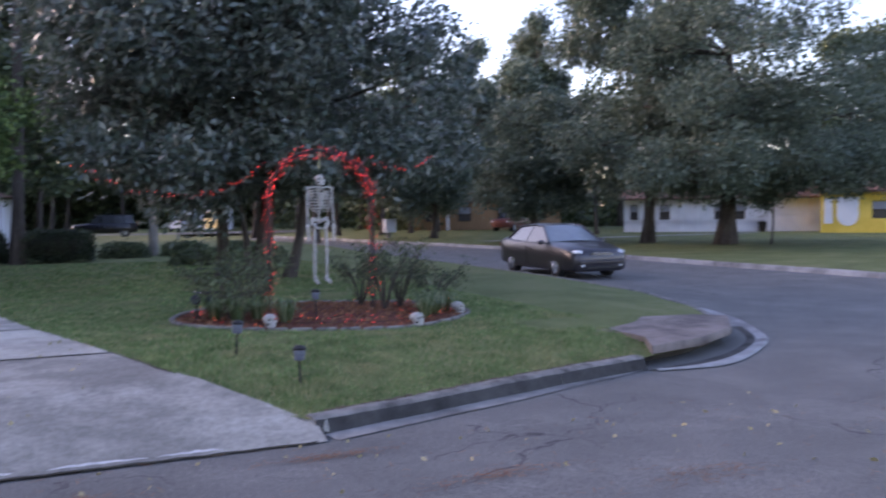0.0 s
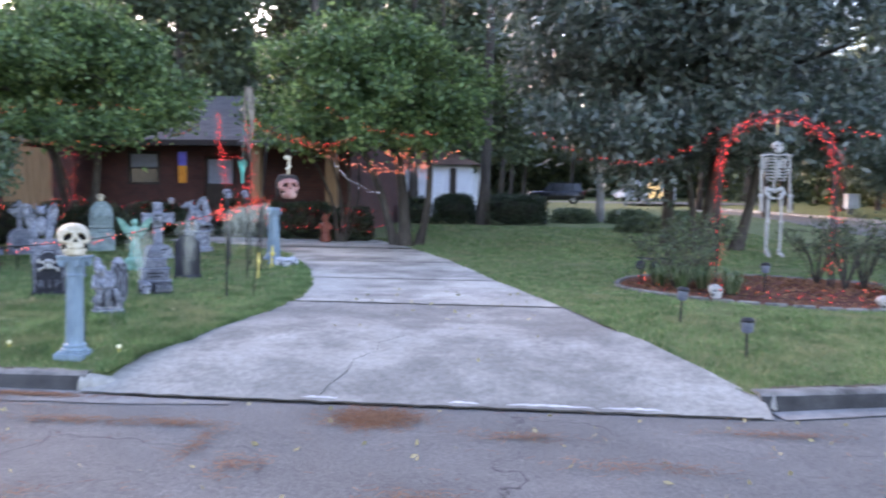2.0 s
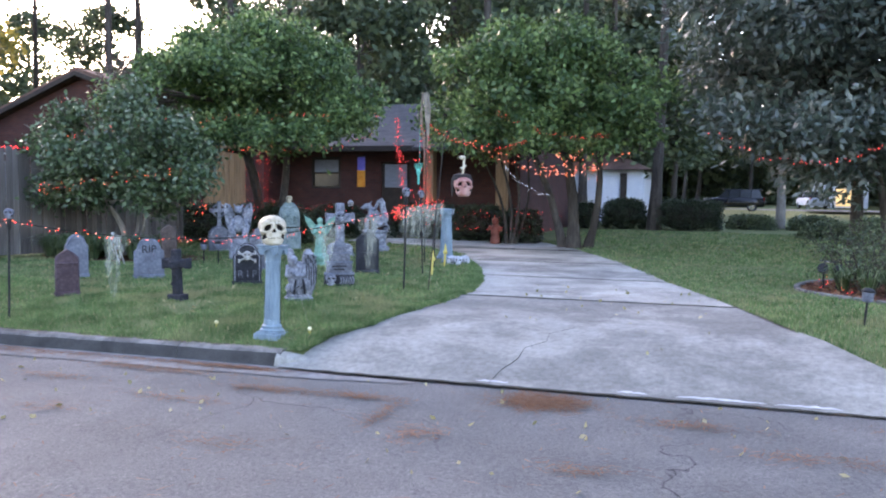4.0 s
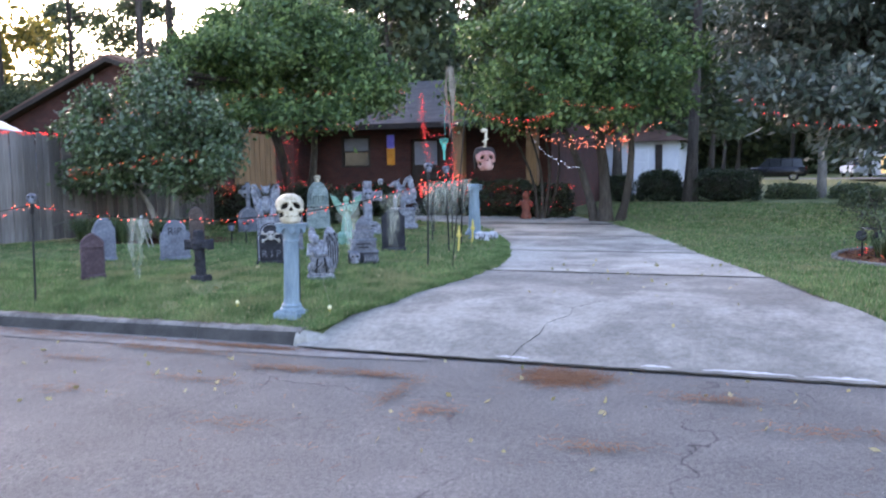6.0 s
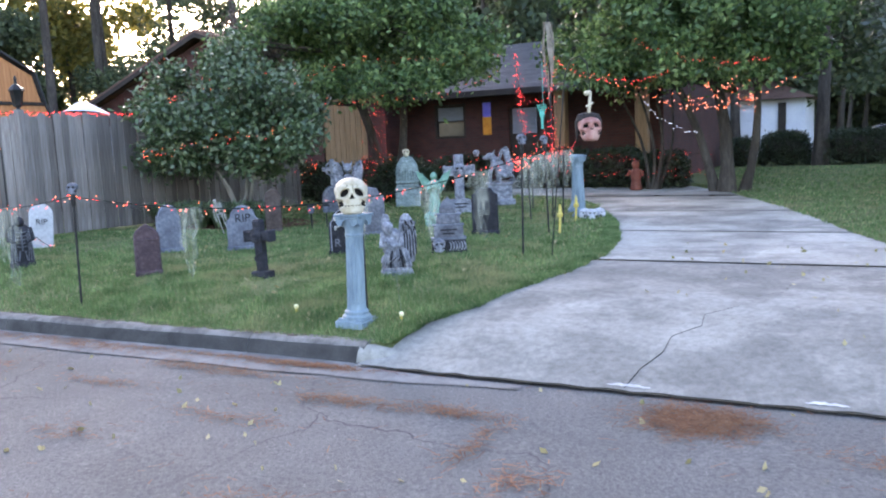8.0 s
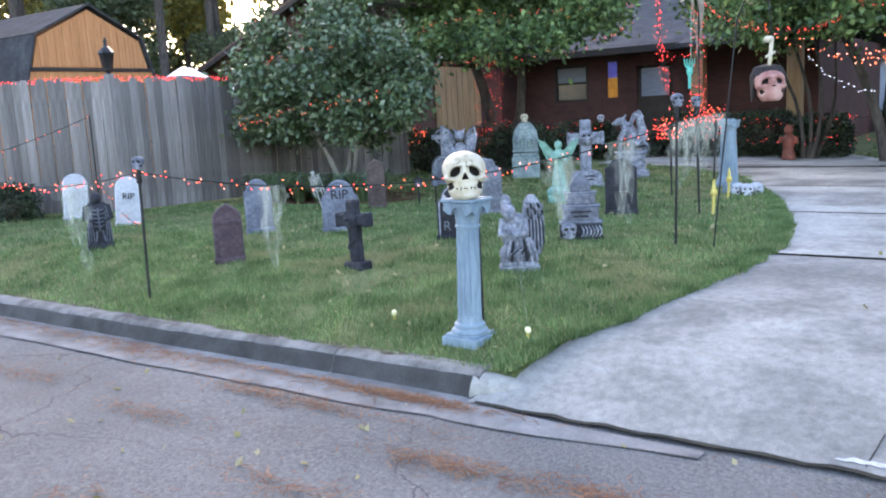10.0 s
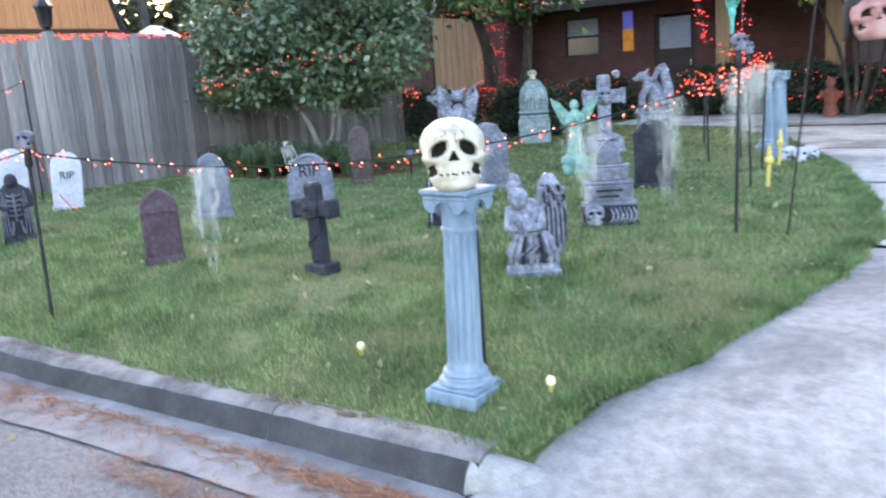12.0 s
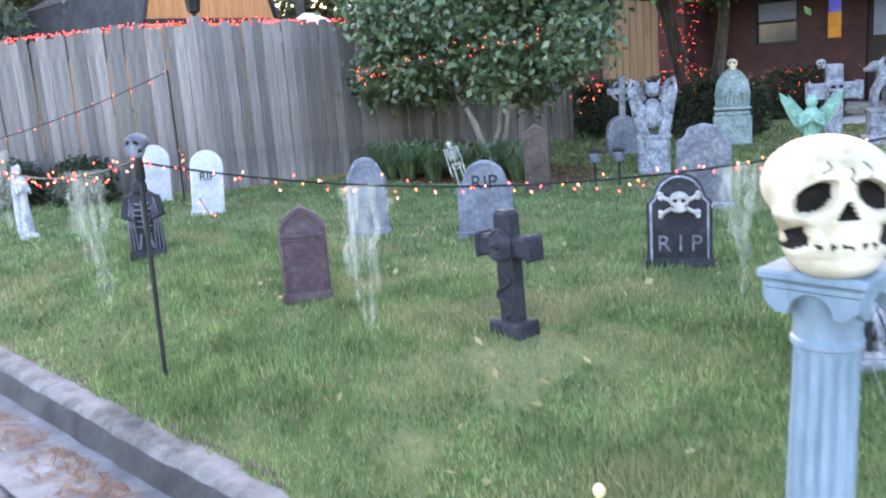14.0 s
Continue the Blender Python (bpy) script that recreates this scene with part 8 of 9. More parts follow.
garden_arch = thing("garden_arch", pose(3.07, 12.95, 0.36, 0, 0, -12), "black metal garden arch wound with red lights", "arch")
def arch_path(y, w=0.78, h=1.75):
    return [(-w, y, 0), (-w, y, h * 0.5), (-w, y, h)] + [(-w * math.cos(a), y, h + 0.72 * math.sin(a)) for a in spread(0.2, math.pi - 0.2, 12)] + [(w, y, h), (w, y, h * 0.5), (w, y, 0)]
for y in (-0.22, 0.22):
    part("hoop", Geo().tube(arch_path(y), 0.014, 8), M_BLACK, garden_arch)
for k, p in enumerate(arch_path(0)):
    part("rung", Geo().tube([(p[0], -0.22, p[2] + 0.02), (p[0], 0.22, p[2] + 0.02)], 0.008, 6), M_BLACK, garden_arch)
single("rope", Geo().tube([(3.06, 12.95, 2.56), (3.07, 12.95, 2.86)], 0.006, 6), M_CREAM, "pale cord holding a plastic skeleton", "cord")
am = pose(3.07, 12.95, 0.36, 0, 0, -12)
wound = []
for y, ph in ((-0.22, 0.0), (0.22, 1.5)):
    base_path = arch_path(y)
    pts = []
    for a, b in zip(base_path, base_path[1:]):
        for k in range(5):
            q = Vector(a).lerp(Vector(b), k / 5)
            pts.append(q)
    wound.append([am @ (q + Vector((0.05 * math.cos(1.9 * i + ph), 0.05 * math.sin(1.9 * i + ph), 0.02 * math.sin(i)))) for i, q in enumerate(pts)])
light_string(wound, 0.046, [M_RED], "red bulbs wound thickly round the garden arch", 0.0046, 0.004, False, 0.045, 21)
light_string([sagging((-0.4, 15.2, 2.75), (1.0, 15.0, 2.25), 0.15), sagging((1.0, 15.0, 2.25), (2.3, 13.4, 2.65), 0.2), sagging((3.8, 12.8, 2.75), (5.2, 13.6, 2.85), 0.22)], 0.1, [M_RED], "red bulbs slung from the arch to low boughs", 0.0055, 0.004, False, 0.03, 22)
ring = [Vector((BX + BRX * 0.86 * math.cos(a), BY + BRY * 0.86 * math.sin(a), bed_z(BX + BRX * 0.86 * math.cos(a), BY + BRY * 0.86 * math.sin(a)) + 0.04)) for a in spread(math.pi * 0.95, math.pi * 2.1, 30)]
ring2 = [Vector((p.x * 0.7 + BX * 0.3, p.y * 0.7 + BY * 0.3, p.z + 0.05 * math.sin(k))) for k, p in enumerate(ring)]
light_string([ring, ring2], 0.08, [M_RED, M_RED, M_ORANGE], "red bulbs strewn over the mulch", 0.0045, 0.004, False, 0.07, 23)
for x, y, r, w_ in ((1.98, 11.52, 12, 0.175), (3.95, 11.18, 20, 0.175), (5.0, 12.15, 40, 0.175)):
    skull(pose(x, y, ground_z(x, y) + 0.01, 0, 0, r), w_, "white plastic skull on the edging of the bed", M_DULLBONE, "skulls round the bed")

def bare_bush(m, h, n, seed, label):
    rng = np.random.default_rng(seed)
    ob = thing("rose_bush", m, label, "bush", "bushes in the bed")
    g, tips = Geo(), []
    for _ in range(n):
        a, l = rng.uniform(0, 6.283), rng.uniform(0.25, 0.6)
        mid = Vector((l * 0.4 * math.cos(a), l * 0.4 * math.sin(a), h * 0.5))
        end = Vector((l * math.cos(a), l * math.sin(a), h * rng.uniform(0.7, 1.05)))
        g.tube([(0, 0, 0), mid, end], [0.012, 0.008, 0.004], 5)
        for _ in range(3):
            s = mid.lerp(end, rng.uniform(0.1, 0.9))
            e = s + Vector(rng.normal(size=3)) * 0.14
            g.tube([s, e], [0.005, 0.003], 4)
            tips += [s, e, end, s.lerp(e, 0.5)]
    tagged(part("woody_stem", g, M_BARK, ob), kind="stuff")
    p = np.repeat(np.array([tuple(t) for t in tips]), 5, axis=0)
    p = p + rng.normal(size=p.shape) * 0.05
    part("foliage", quads_mesh("foliage", leaves(p, 0.05, 1.6, 0.2, seed)), M_WOODS, ob)
    return ob
for i, (x, y, h) in enumerate([(1.9, 12.9, 1.05), (1.55, 13.3, 0.9), (2.3, 13.6, 0.95), (4.0, 12.7, 1.0), (4.4, 13.1, 1.1), (3.9, 13.6, 0.9), (4.9, 12.9, 0.75), (1.6, 12.4, 0.6)]):
    bare_bush(pose(x, y, bed_z(x, y) - 0.03), h, 12, 300 + i, "thin twiggy rose bush with sparse leaves in the bed")

def tuft(m, n, h, mat, seed, label, group, name="grass_tuft", w=0.018):
    rng = np.random.default_rng(seed)
    v = []
    for _ in range(n):
        a, l = rng.uniform(0, 6.283), h * rng.uniform(0.5, 1.0)
        s = Vector((math.cos(a + 1.57), math.sin(a + 1.57), 0)) * w * 0.5
        o = Vector((math.cos(a), math.sin(a), 0))
        b = o * rng.uniform(0, 0.08)
        m1, tip = b + o * l * 0.3 + Vector((0, 0, l * 0.8)), b + o * l * 0.85 + Vector((0, 0, l * 0.62))
        v += [b - s, b + s, m1 + s, m1 - s, m1 - s, m1 + s, tip + s * 0.2, tip - s * 0.2]
    ob = single(name, quads_mesh(name, np.array([tuple(p) for p in v])), mat, label, "plant", m, group)
    return ob
for i, (x, y) in enumerate([(1.65, 12.05), (1.95, 12.25), (2.25, 11.75), (1.4, 12.5), (4.55, 12.0), (4.85, 12.35), (4.3, 11.75), (4.7, 12.7)]):
    tuft(pose(x, y, bed_z(x, y)), 60, 0.45, M_LIRIOPE, 400 + i, "variegated strappy grass tuft in the bed", "border grass tufts")
for i, (x, y) in enumerate([(-12.4, 13.0), (-12.0, 12.8), (-11.6, 12.7), (-11.2, 12.75), (-10.8, 12.8), (-10.45, 12.95), (-10.1, 13.05), (-12.2, 13.4), (-11.4, 13.2), (-10.7, 13.3), (-10.2, 13.5), (-11.9, 13.2)]):
    tuft(on_lawn(x, y), 130, 0.6, M_CAM, 420 + i, "dark strappy border grass under the camellia", "grass under the camellia", w=0.02)
cb = Geo()
cv = [(-11.1 + r * 1.75 * math.cos(a), 13.5 + r * 1.0 * math.sin(a), ground_z(-11.1, 13.5) + 0.02 * (1 - r) + 0.02) for r in (0.01, 0.5, 0.85, 1.0) for a in spread(0, 6.283, 29)]
structure("camellia_bed", cb.add(cv, [(r * 29 + k, (r + 1) * 29 + k, (r + 1) * 29 + k + 1, r * 29 + k + 1) for r in range(3) for k in range(28)]), M_MULCH, "mulched ground under the camellia")

def solar_light(m, label):
    ob = thing("solar_light", m, label, "garden light", "solar garden lights")
    part("stake", Geo().tube([(0, 0, -0.02), (0, 0, 0.26)], 0.012, 8), M_BLACK, ob)
    part("lens", Geo().lathe([(0.03, 0.26), (0.05, 0.27), (0.062, 0.36), (0.05, 0.37)], 14), M_STONEBLUE, ob, "pale clear lens")
    part("cap", Geo().lathe([(0.068, 0.365), (0.07, 0.38), (0.04, 0.405), (0.01, 0.41)], 14), M_BLACK, ob)
    return ob
sl = solar_light(on_lawn(1.62, 8.28), "small black solar light staked in the lawn")
copy_thing(sl, on_lawn(1.2, 9.45, 0, 0.01, 0, 4))
c = copy_thing(sl, pose(2.75, 12.1, bed_z(2.75, 12.1)))
tagged(c, "small black solar light standing in the mulch")
for x, y, r in ((1.35, 12.75, 30), (1.2, 12.95, -20), (1.6, 12.85, 80)):
    ob = thing("spot_light", pose(x, y, bed_z(x, y) - 0.01, 0, 0, r), "black garden spotlight staked in the bed", "spotlight", "garden spotlights")
    part("stake", Geo().tube([(0, 0, -0.02), (0, 0, 0.22)], 0.014, 8), M_BLACK, ob)
    part("head", Geo().lathe([(0.03, -0.08), (0.055, -0.05), (0.075, 0.06), (0.07, 0.07)], 14, pose(0, 0, 0.27, 70, 0, 0)), M_BLACK, ob)
    part("panel", Geo().box((0, 0.1, 0.38), (0.16, 0.12, 0.012), 0.004), M_GLASS, ob)
for x, y in ((-9.0, 13.0), (-8.8, 13.15)):
    copy_thing(sl, on_lawn(x, y))

# ---- vehicles ----
def wheel(parent, x, y, r, w):
    o = part("wheel", Geo().tube([(0, -w / 2, 0), (0, -w / 2 + 0.03, 0), (0, w / 2 - 0.03, 0), (0, w / 2, 0)], [r * 0.93, r, r, r * 0.93], 26), M_RUBBER, parent, "black tyre", pose(x, y, r))
    s = 1 if y > 0 else -1
    part("rim", Geo().tube([(0, s * w * 0.42, 0), (0, s * w * 0.53, 0)], [r * 0.66, r * 0.6], 20), M_CHROME, o, "silver rim")
    for k in range(5):
        a = 2 * math.pi * k / 5
        part("spoke", Geo().tube([(r * 0.1 * math.cos(a), s * w * 0.55, r * 0.1 * math.sin(a)), (r * 0.58 * math.cos(a), s * w * 0.53, r * 0.58 * math.sin(a))], 0.03, 6), M_CHROME, o)
    return o

def car_shell(stations, n=9):
    """A body from cross-sections along x: (x, half width, sill z, shoulder z, top half width, top z)."""
    g = Geo()
    vs, m = [], 12
    for x, hw, z0, zs, tw, zt in stations:
        half = [(hw * 0.8, z0), (hw * 0.97, z0 + 0.06), (hw, z0 + (zs - z0) * 0.45), (hw * 0.985, zs - 0.03), (hw * 0.95, zs), (max(tw, 0.02), zt)]
        sec = [(x, y, z) for y, z in half] + [(x, -y, z) for y, z in half[::-1]]
        vs += sec
    fs = [(i * m + k, (i + 1) * m + k, (i + 1) * m + (k + 1) % m, i * m + (k + 1) % m) for i in range(len(stations) - 1) for k in range(m)]
    fs += [tuple(range(m)), tuple((len(stations) - 1) * m + k for k in range(m))[::-1]]
    return g.add(vs, fs)

def sedan(m, label):
    ob = thing("sedan_car", m, label, "car")
    low = [(2.4, 0.62, 0.3, 0.6, 0.52, 0.64), (2.33, 0.78, 0.22, 0.7, 0.64, 0.77), (2.15, 0.86, 0.2, 0.77, 0.68, 0.84), (1.8, 0.89, 0.2, 0.83, 0.7, 0.91), (1.4, 0.9, 0.2, 0.88, 0.72, 0.96), (0.95, 0.9, 0.2, 0.93, 0.78, 0.99), (0.5, 0.9, 0.2, 0.94, 0.84, 0.96), (0.0, 0.9, 0.2, 0.95, 0.84, 0.96), (-1.0, 0.9, 0.2, 0.97, 0.83, 0.98), (-1.6, 0.9, 0.21, 1.0, 0.76, 1.06), (-2.0, 0.87, 0.24, 1.0, 0.72, 1.07), (-2.25, 0.82, 0.28, 0.97, 0.68, 1.03), (-2.38, 0.72, 0.34, 0.85, 0.6, 0.9)]
    part("body", car_shell(low), M_CARPAINT, ob, smooth=50)
    roof = [(1.0, 0.8, 1.0), (0.26, 0.62, 1.43), (-0.2, 0.6, 1.49), (-0.8, 0.6, 1.48), (-1.2, 0.61, 1.41), (-1.75, 0.74, 1.07)]
    rv = []
    for x, w_, z in roof:
        rv += [(x, -w_, z - 0.03), (x, -w_ * 0.8, z), (x, 0, z + 0.02), (x, w_ * 0.8, z), (x, w_, z - 0.03)]
    part("roof", Geo().add(rv[5:25], [(i * 5 + k, i * 5 + k + 1, (i + 1) * 5 + k + 1, (i + 1) * 5 + k) for i in range(3) for k in range(4)]), M_CARPAINT, ob, smooth=60)
    part("windscreen", Geo().add(rv[0:10], [(k, k + 1, 5 + k + 1, 5 + k) for k in range(4)]), M_SCREEN, ob, "sloping windscreen with a pale sky reflection painted in", smooth=60)
    part("rear_window", Geo().add(rv[20:30], [(k, k + 1, 5 + k + 1, 5 + k) for k in range(4)]), M_GLASS, ob, smooth=60)
    for s in (-1, 1):
        for poly in ([(0.93, 0.87, 0.97), (0.26, 0.635, 1.39), (-0.28, 0.62, 1.445), (-0.3, 0.88, 0.97)], [(-0.36, 0.88, 0.97), (-0.34, 0.62, 1.445), (-1.12, 0.63, 1.38), (-1.5, 0.84, 1.02)]):
            part("side_window", Geo().add([(x, s * y, z) for x, y, z in poly], [(0, 1, 2, 3)]), M_GLASS, ob)
        part("pillar", Geo().tube([(-0.33, s * 0.875, 0.93), (-0.31, s * 0.6, 1.43)], 0.03, 6), M_CARPAINT, ob)
        part("roof_rail", Geo().tube([(0.98, s * 0.86, 0.97), (0.28, s * 0.63, 1.42), (-0.3, s * 0.62, 1.465), (-1.17, s * 0.63, 1.4), (-1.7, s * 0.8, 1.04)], 0.03, 6), M_CARPAINT, ob)
        part("fog_light", Geo().ell((2.36, s * 0.58, 0.38), (0.05, 0.07, 0.05)), M_LENS, ob, "pale fog light")
        part("headlight", Geo().ell((2.17, s * 0.63, 0.73), (0.2, 0.19, 0.08), pose(0, 0, 0)), M_LENS, ob, "clear headlight")
        part("tail_light", Geo().ell((-2.26, s * 0.66, 0.84), (0.08, 0.17, 0.09)), M_TAILLAMP, ob, "red tail light")
        part("door_mirror", Geo().ell((0.78, s * 0.99, 0.98), (0.08, 0.11, 0.07)), M_CARPAINT, ob)
        part("door_seam", Geo().tube([(-0.32, s * 0.905, 0.28), (-0.32, s * 0.905, 0.88)], 0.008, 5), M_BLACK, ob)
        part("door_handle", Geo().box((-0.15, s * 0.915, 0.8), (0.18, 0.03, 0.03), 0.008), M_CARPAINT, ob)
    part("grille", Geo().box((2.37, 0, 0.69), (0.07, 0.7, 0.11), 0.03), M_BLACK, ob, "dark grille")
    for k in range(3):
        part("grille_bar", Geo().box((2.41, 0, 0.66 + 0.033 * k), (0.02, 0.66, 0.012), 0.004), M_CHROME, ob, "chrome bar")
    part("bumper", Geo().box((2.33, 0, 0.48), (0.2, 1.5, 0.2), 0.07), M_CARPAINT, ob)
    part("air_intake", Geo().box((2.37, 0, 0.33), (0.08, 1.0, 0.08), 0.02), M_BLACK, ob)
    for x in (1.38, -1.34):
        for y in (-0.78, 0.78):
            wheel(ob, x, y, 0.32, 0.21)
    return ob
sedan(pose(12.6, 21.95, 0.005, 0, 0, math.degrees(math.atan2(-0.998, -0.03))), "dark grey sedan parked at the street edge")

def suv(m, paint, label, name="suv_car", bed=False):
    ob = thing(name, m, label, "car")
    low = [(2.3, 0.7, 0.4, 0.75, 0.6, 0.8), (2.15, 0.88, 0.34, 0.92, 0.76, 0.98), (1.2, 0.93, 0.32, 1.02, 0.8, 1.06), (0, 0.94, 0.32, 1.05, 0.82, 1.07), (-1.4, 0.94, 0.32, 1.06, 0.82, 1.08), (-2.2, 0.9, 0.36, 1.05, 0.78, 1.07), (-2.3, 0.8, 0.42, 0.95, 0.7, 1.0)]
    part("body", car_shell(low), paint, ob, smooth=50)
    back = -0.5 if bed else -2.1
    g = Geo().add([(1.15, -0.78, 1.05), (1.15, 0.78, 1.05), (0.5, 0.64, 1.66), (0.5, -0.64, 1.66), (back + 0.2, 0.64, 1.68), (back + 0.2, -0.64, 1.68), (back, 0.78, 1.06), (back, -0.78, 1.06)], [(0, 1, 2, 3), (4, 6, 7, 5), (1, 6, 4, 2), (0, 3, 5, 7)])
    part("window_glass", g, M_GLASS, ob, "dark window glass", smooth=0)
    part("roof", Geo().box((0.25 + (back + 0.2 - 0.5) / 2 + 0.25, 0, 1.69), (0.75 - back, 1.3, 0.06), 0.03), paint, ob)
    for s in (-1, 1):
        part("headlight", Geo().ell((2.2, s * 0.66, 0.82), (0.1, 0.16, 0.08)), M_LENS, ob)
        part("tail_light", Geo().box((-2.25, s * 0.78, 0.95), (0.08, 0.14, 0.3), 0.02), M_TAILLAMP, ob)
        for x in (0.3, -0.5, -1.3):
            if x > back:
                part("pillar", Geo().tube([(x, s * 0.84, 1.05), (x - 0.02, s * 0.65, 1.67)], 0.03, 6), paint, ob)
    for x in (1.4, -1.4):
        for y in (-0.8, 0.8):
            wheel(ob, x, y, 0.36, 0.23)
    return ob
suv(pose(1.0, 69.5, 0.29, 0, 0, 176), M_SUVPAINT, "black sport utility car parked on a far lawn")
suv(pose(31.9, 61.8, 0.25, 0, 0, 215), M_TRUCKPAINT, "dull red pickup parked beyond the round tree", "pickup_car", True)
suv(pose(8.5, 88, 0.27, 0, 0, 100), M_UTIL, "pale car parked far along the street", "far_car")

# ---- houses across the side street ----
hx = math.degrees(math.atan2(-8.3, 9.7))
wh = thing("white_house", pose(35.3, 51.1, 0.2, 0, 0, hx), "low white block house with dark windows", "house")
wg = Geo().box((6.5, 0.1, 2.3), (13.0, 0.2, 0.5)).box((6.5, 0.1, 0.45), (13.0, 0.2, 0.9))
for a, b in ((0, 0.45), (1.0, 2.5), (3.2, 6.2), (8.2, 9.6), (12.3, 13.0)):
    wg.box(((a + b) / 2, 0.1, 1.35), (b - a, 0.2, 1.6))
wg.box((6.5, 6.9, 1.3), (13.0, 0.2, 2.5)).box((0.1, 3.5, 1.3), (0.2, 6.8, 2.5)).box((12.9, 3.5, 1.3), (0.2, 6.8, 2.5))
part("wall", wg, M_WHITEWALL, wh)
for x, w_ in ((0.72, 0.5), (2.85, 0.6), (7.2, 1.9)):
    window_unit(wh, x, 0.06, 1.0, w_, 0.95)
gd = part("garage_door", Geo().box((10.95, 0.12, 1.15), (2.7, 0.08, 2.1), 0.01), M_WHITEWALL, wh, "pale panelled garage door")
for k in range(4):
    part("panel", Geo().box((10.95, 0.06, 0.4 + 0.5 * k), (2.5, 0.03, 0.4), 0.01), M_WHITEWALL, gd)
for x in (3.9, 5.0):
    part("pilaster", Geo().box((x, -0.04, 1.25), (0.25, 0.12, 2.4), 0.02), M_WHITEWALL, wh)
slope_roof([(-0.6, -0.7, 2.45), (13.6, -0.7, 2.45), (13.6, 3.5, 3.75), (-0.6, 3.5, 3.75)], 0.12, M_ROOFBROWN, "roof", wh)
slope_roof([(13.6, 7.7, 2.45), (-0.6, 7.7, 2.45), (-0.6, 3.5, 3.75), (13.6, 3.5, 3.75)], 0.12, M_ROOFBROWN, "roof", wh)
part("waste_bin", Geo().lathe([(0.22, 0), (0.28, 0.7), (0.3, 0.75), (0.05, 0.8)], 12, pose(9.3, -0.6, 0)), M_BLACK, wh)

hy = math.degrees(math.atan2(-2.8, 2.45))
yh = thing("yellow_house", pose(42.2, 39.9, 0.05, 0, 0, hy), "bright yellow house with a brown roof and white shield", "house")
yg = Geo().box((4.5, 0.1, 2.55), (9, 0.2, 0.7)).box((4.5, 0.1, 0.55), (9, 0.2, 1.1)).box((1.45, 0.1, 1.65), (2.9, 0.2, 1.1)).box((6.6, 0.1, 1.65), (4.8, 0.2, 1.1)).box((4.5, 6.9, 1.45), (9, 0.2, 2.9)).box((0.1, 3.5, 1.45), (0.2, 6.8, 2.9)).box((8.9, 3.5, 1.45), (0.2, 6.8, 2.9))
part("wall", yg, M_YELLOWWALL, yh)
window_unit(yh, 3.55, 0.06, 1.12, 1.25, 1.05)
sh = [(-0.62, 1.9), (-0.62, 0.9)] + [(-0.62 * math.cos(a), 0.9 - 0.8 * math.sin(a) ** 0.8) for a in spread(0.2, math.pi / 2, 6)] + [(0.62 * math.cos(a), 0.9 - 0.8 * math.sin(a) ** 0.8) for a in spread(math.pi / 2, 0.2, 6)][1:] + [(0.62, 0.9), (0.62, 1.9)]
part("shield_panel", Geo().slab(sh, 0.06, 0.01, pose(1.55, -0.03, 0.55)), M_WHITEWALL, yh, "white painted shield")
part("white_panel", Geo().box((0.45, -0.03, 1.6), (0.5, 0.05, 1.6), 0.01), M_WHITEWALL, yh)
slope_roof([(-0.6, -0.7, 2.85), (9.6, -0.7, 2.85), (9.6, 3.5, 4.6), (-0.6, 3.5, 4.6)], 0.14, M_ROOFBROWN, "roof", yh)
slope_roof([(9.6, 7.7, 2.85), (-0.6, 7.7, 2.85), (-0.6, 3.5, 4.6), (9.6, 3.5, 4.6)], 0.14, M_ROOFBROWN, "roof", yh)
part("gable", Geo().slab([(-0.05, 0), (6.95, 0), (3.5, 1.55)], 0.2, 0, pose(0.1, 0, 2.88, 0, 0, 90)), M_TRIM, yh)
cottage = thing("tan_house", pose(28, 70, 0.2, 0, 0, -25), "far low tan house behind the round tree", "house")
part("wall", Geo().box((5, 3, 1.3), (13, 6, 2.6), 0.02), M_TAN, cottage)
slope_roof([(-2, -0.5, 2.5), (12, -0.5, 2.5), (12, 3, 3.8), (-2, 3, 3.8)], 0.12, M_ROOFBROWN, "roof", cottage)
slope_roof([(12, 6.5, 2.5), (-2, 6.5, 2.5), (-2, 3, 3.8), (12, 3, 3.8)], 0.12, M_ROOFBROWN, "roof", cottage)
for x in (0, 3, 6.5, 9.5):
    window_unit(cottage, x, -0.05, 0.9, 1.0, 1.2)
for x in (1.5, 8):
    part("column", Geo().box((x, -0.3, 1.25), (0.25, 0.25, 2.5), 0.02), M_WHITEWALL, cottage)
farh = thing("far_garage", pose(12.0, 97, 0.25, 0, 0, -8), "far white garage with a lit doorway", "garage")
part("wall", Geo().box((0, 3, 1.4), (5.5, 6, 2.8), 0.02), M_WHITEWALL, farh)
part("gable_roof", Geo().slab([(-3.2, 0), (3.2, 0), (0, 1.4)], 6.6, 0.02, pose(0, 3, 2.75)), M_ROOF, farh)
part("lit_door", Geo().box((0.5, -0.03, 1.1), (1.6, 0.06, 1.8), 0.01), lit("warm_lit_doorway", (1.0, 0.7, 0.3), 0.08), farh, "warmly lit doorway")

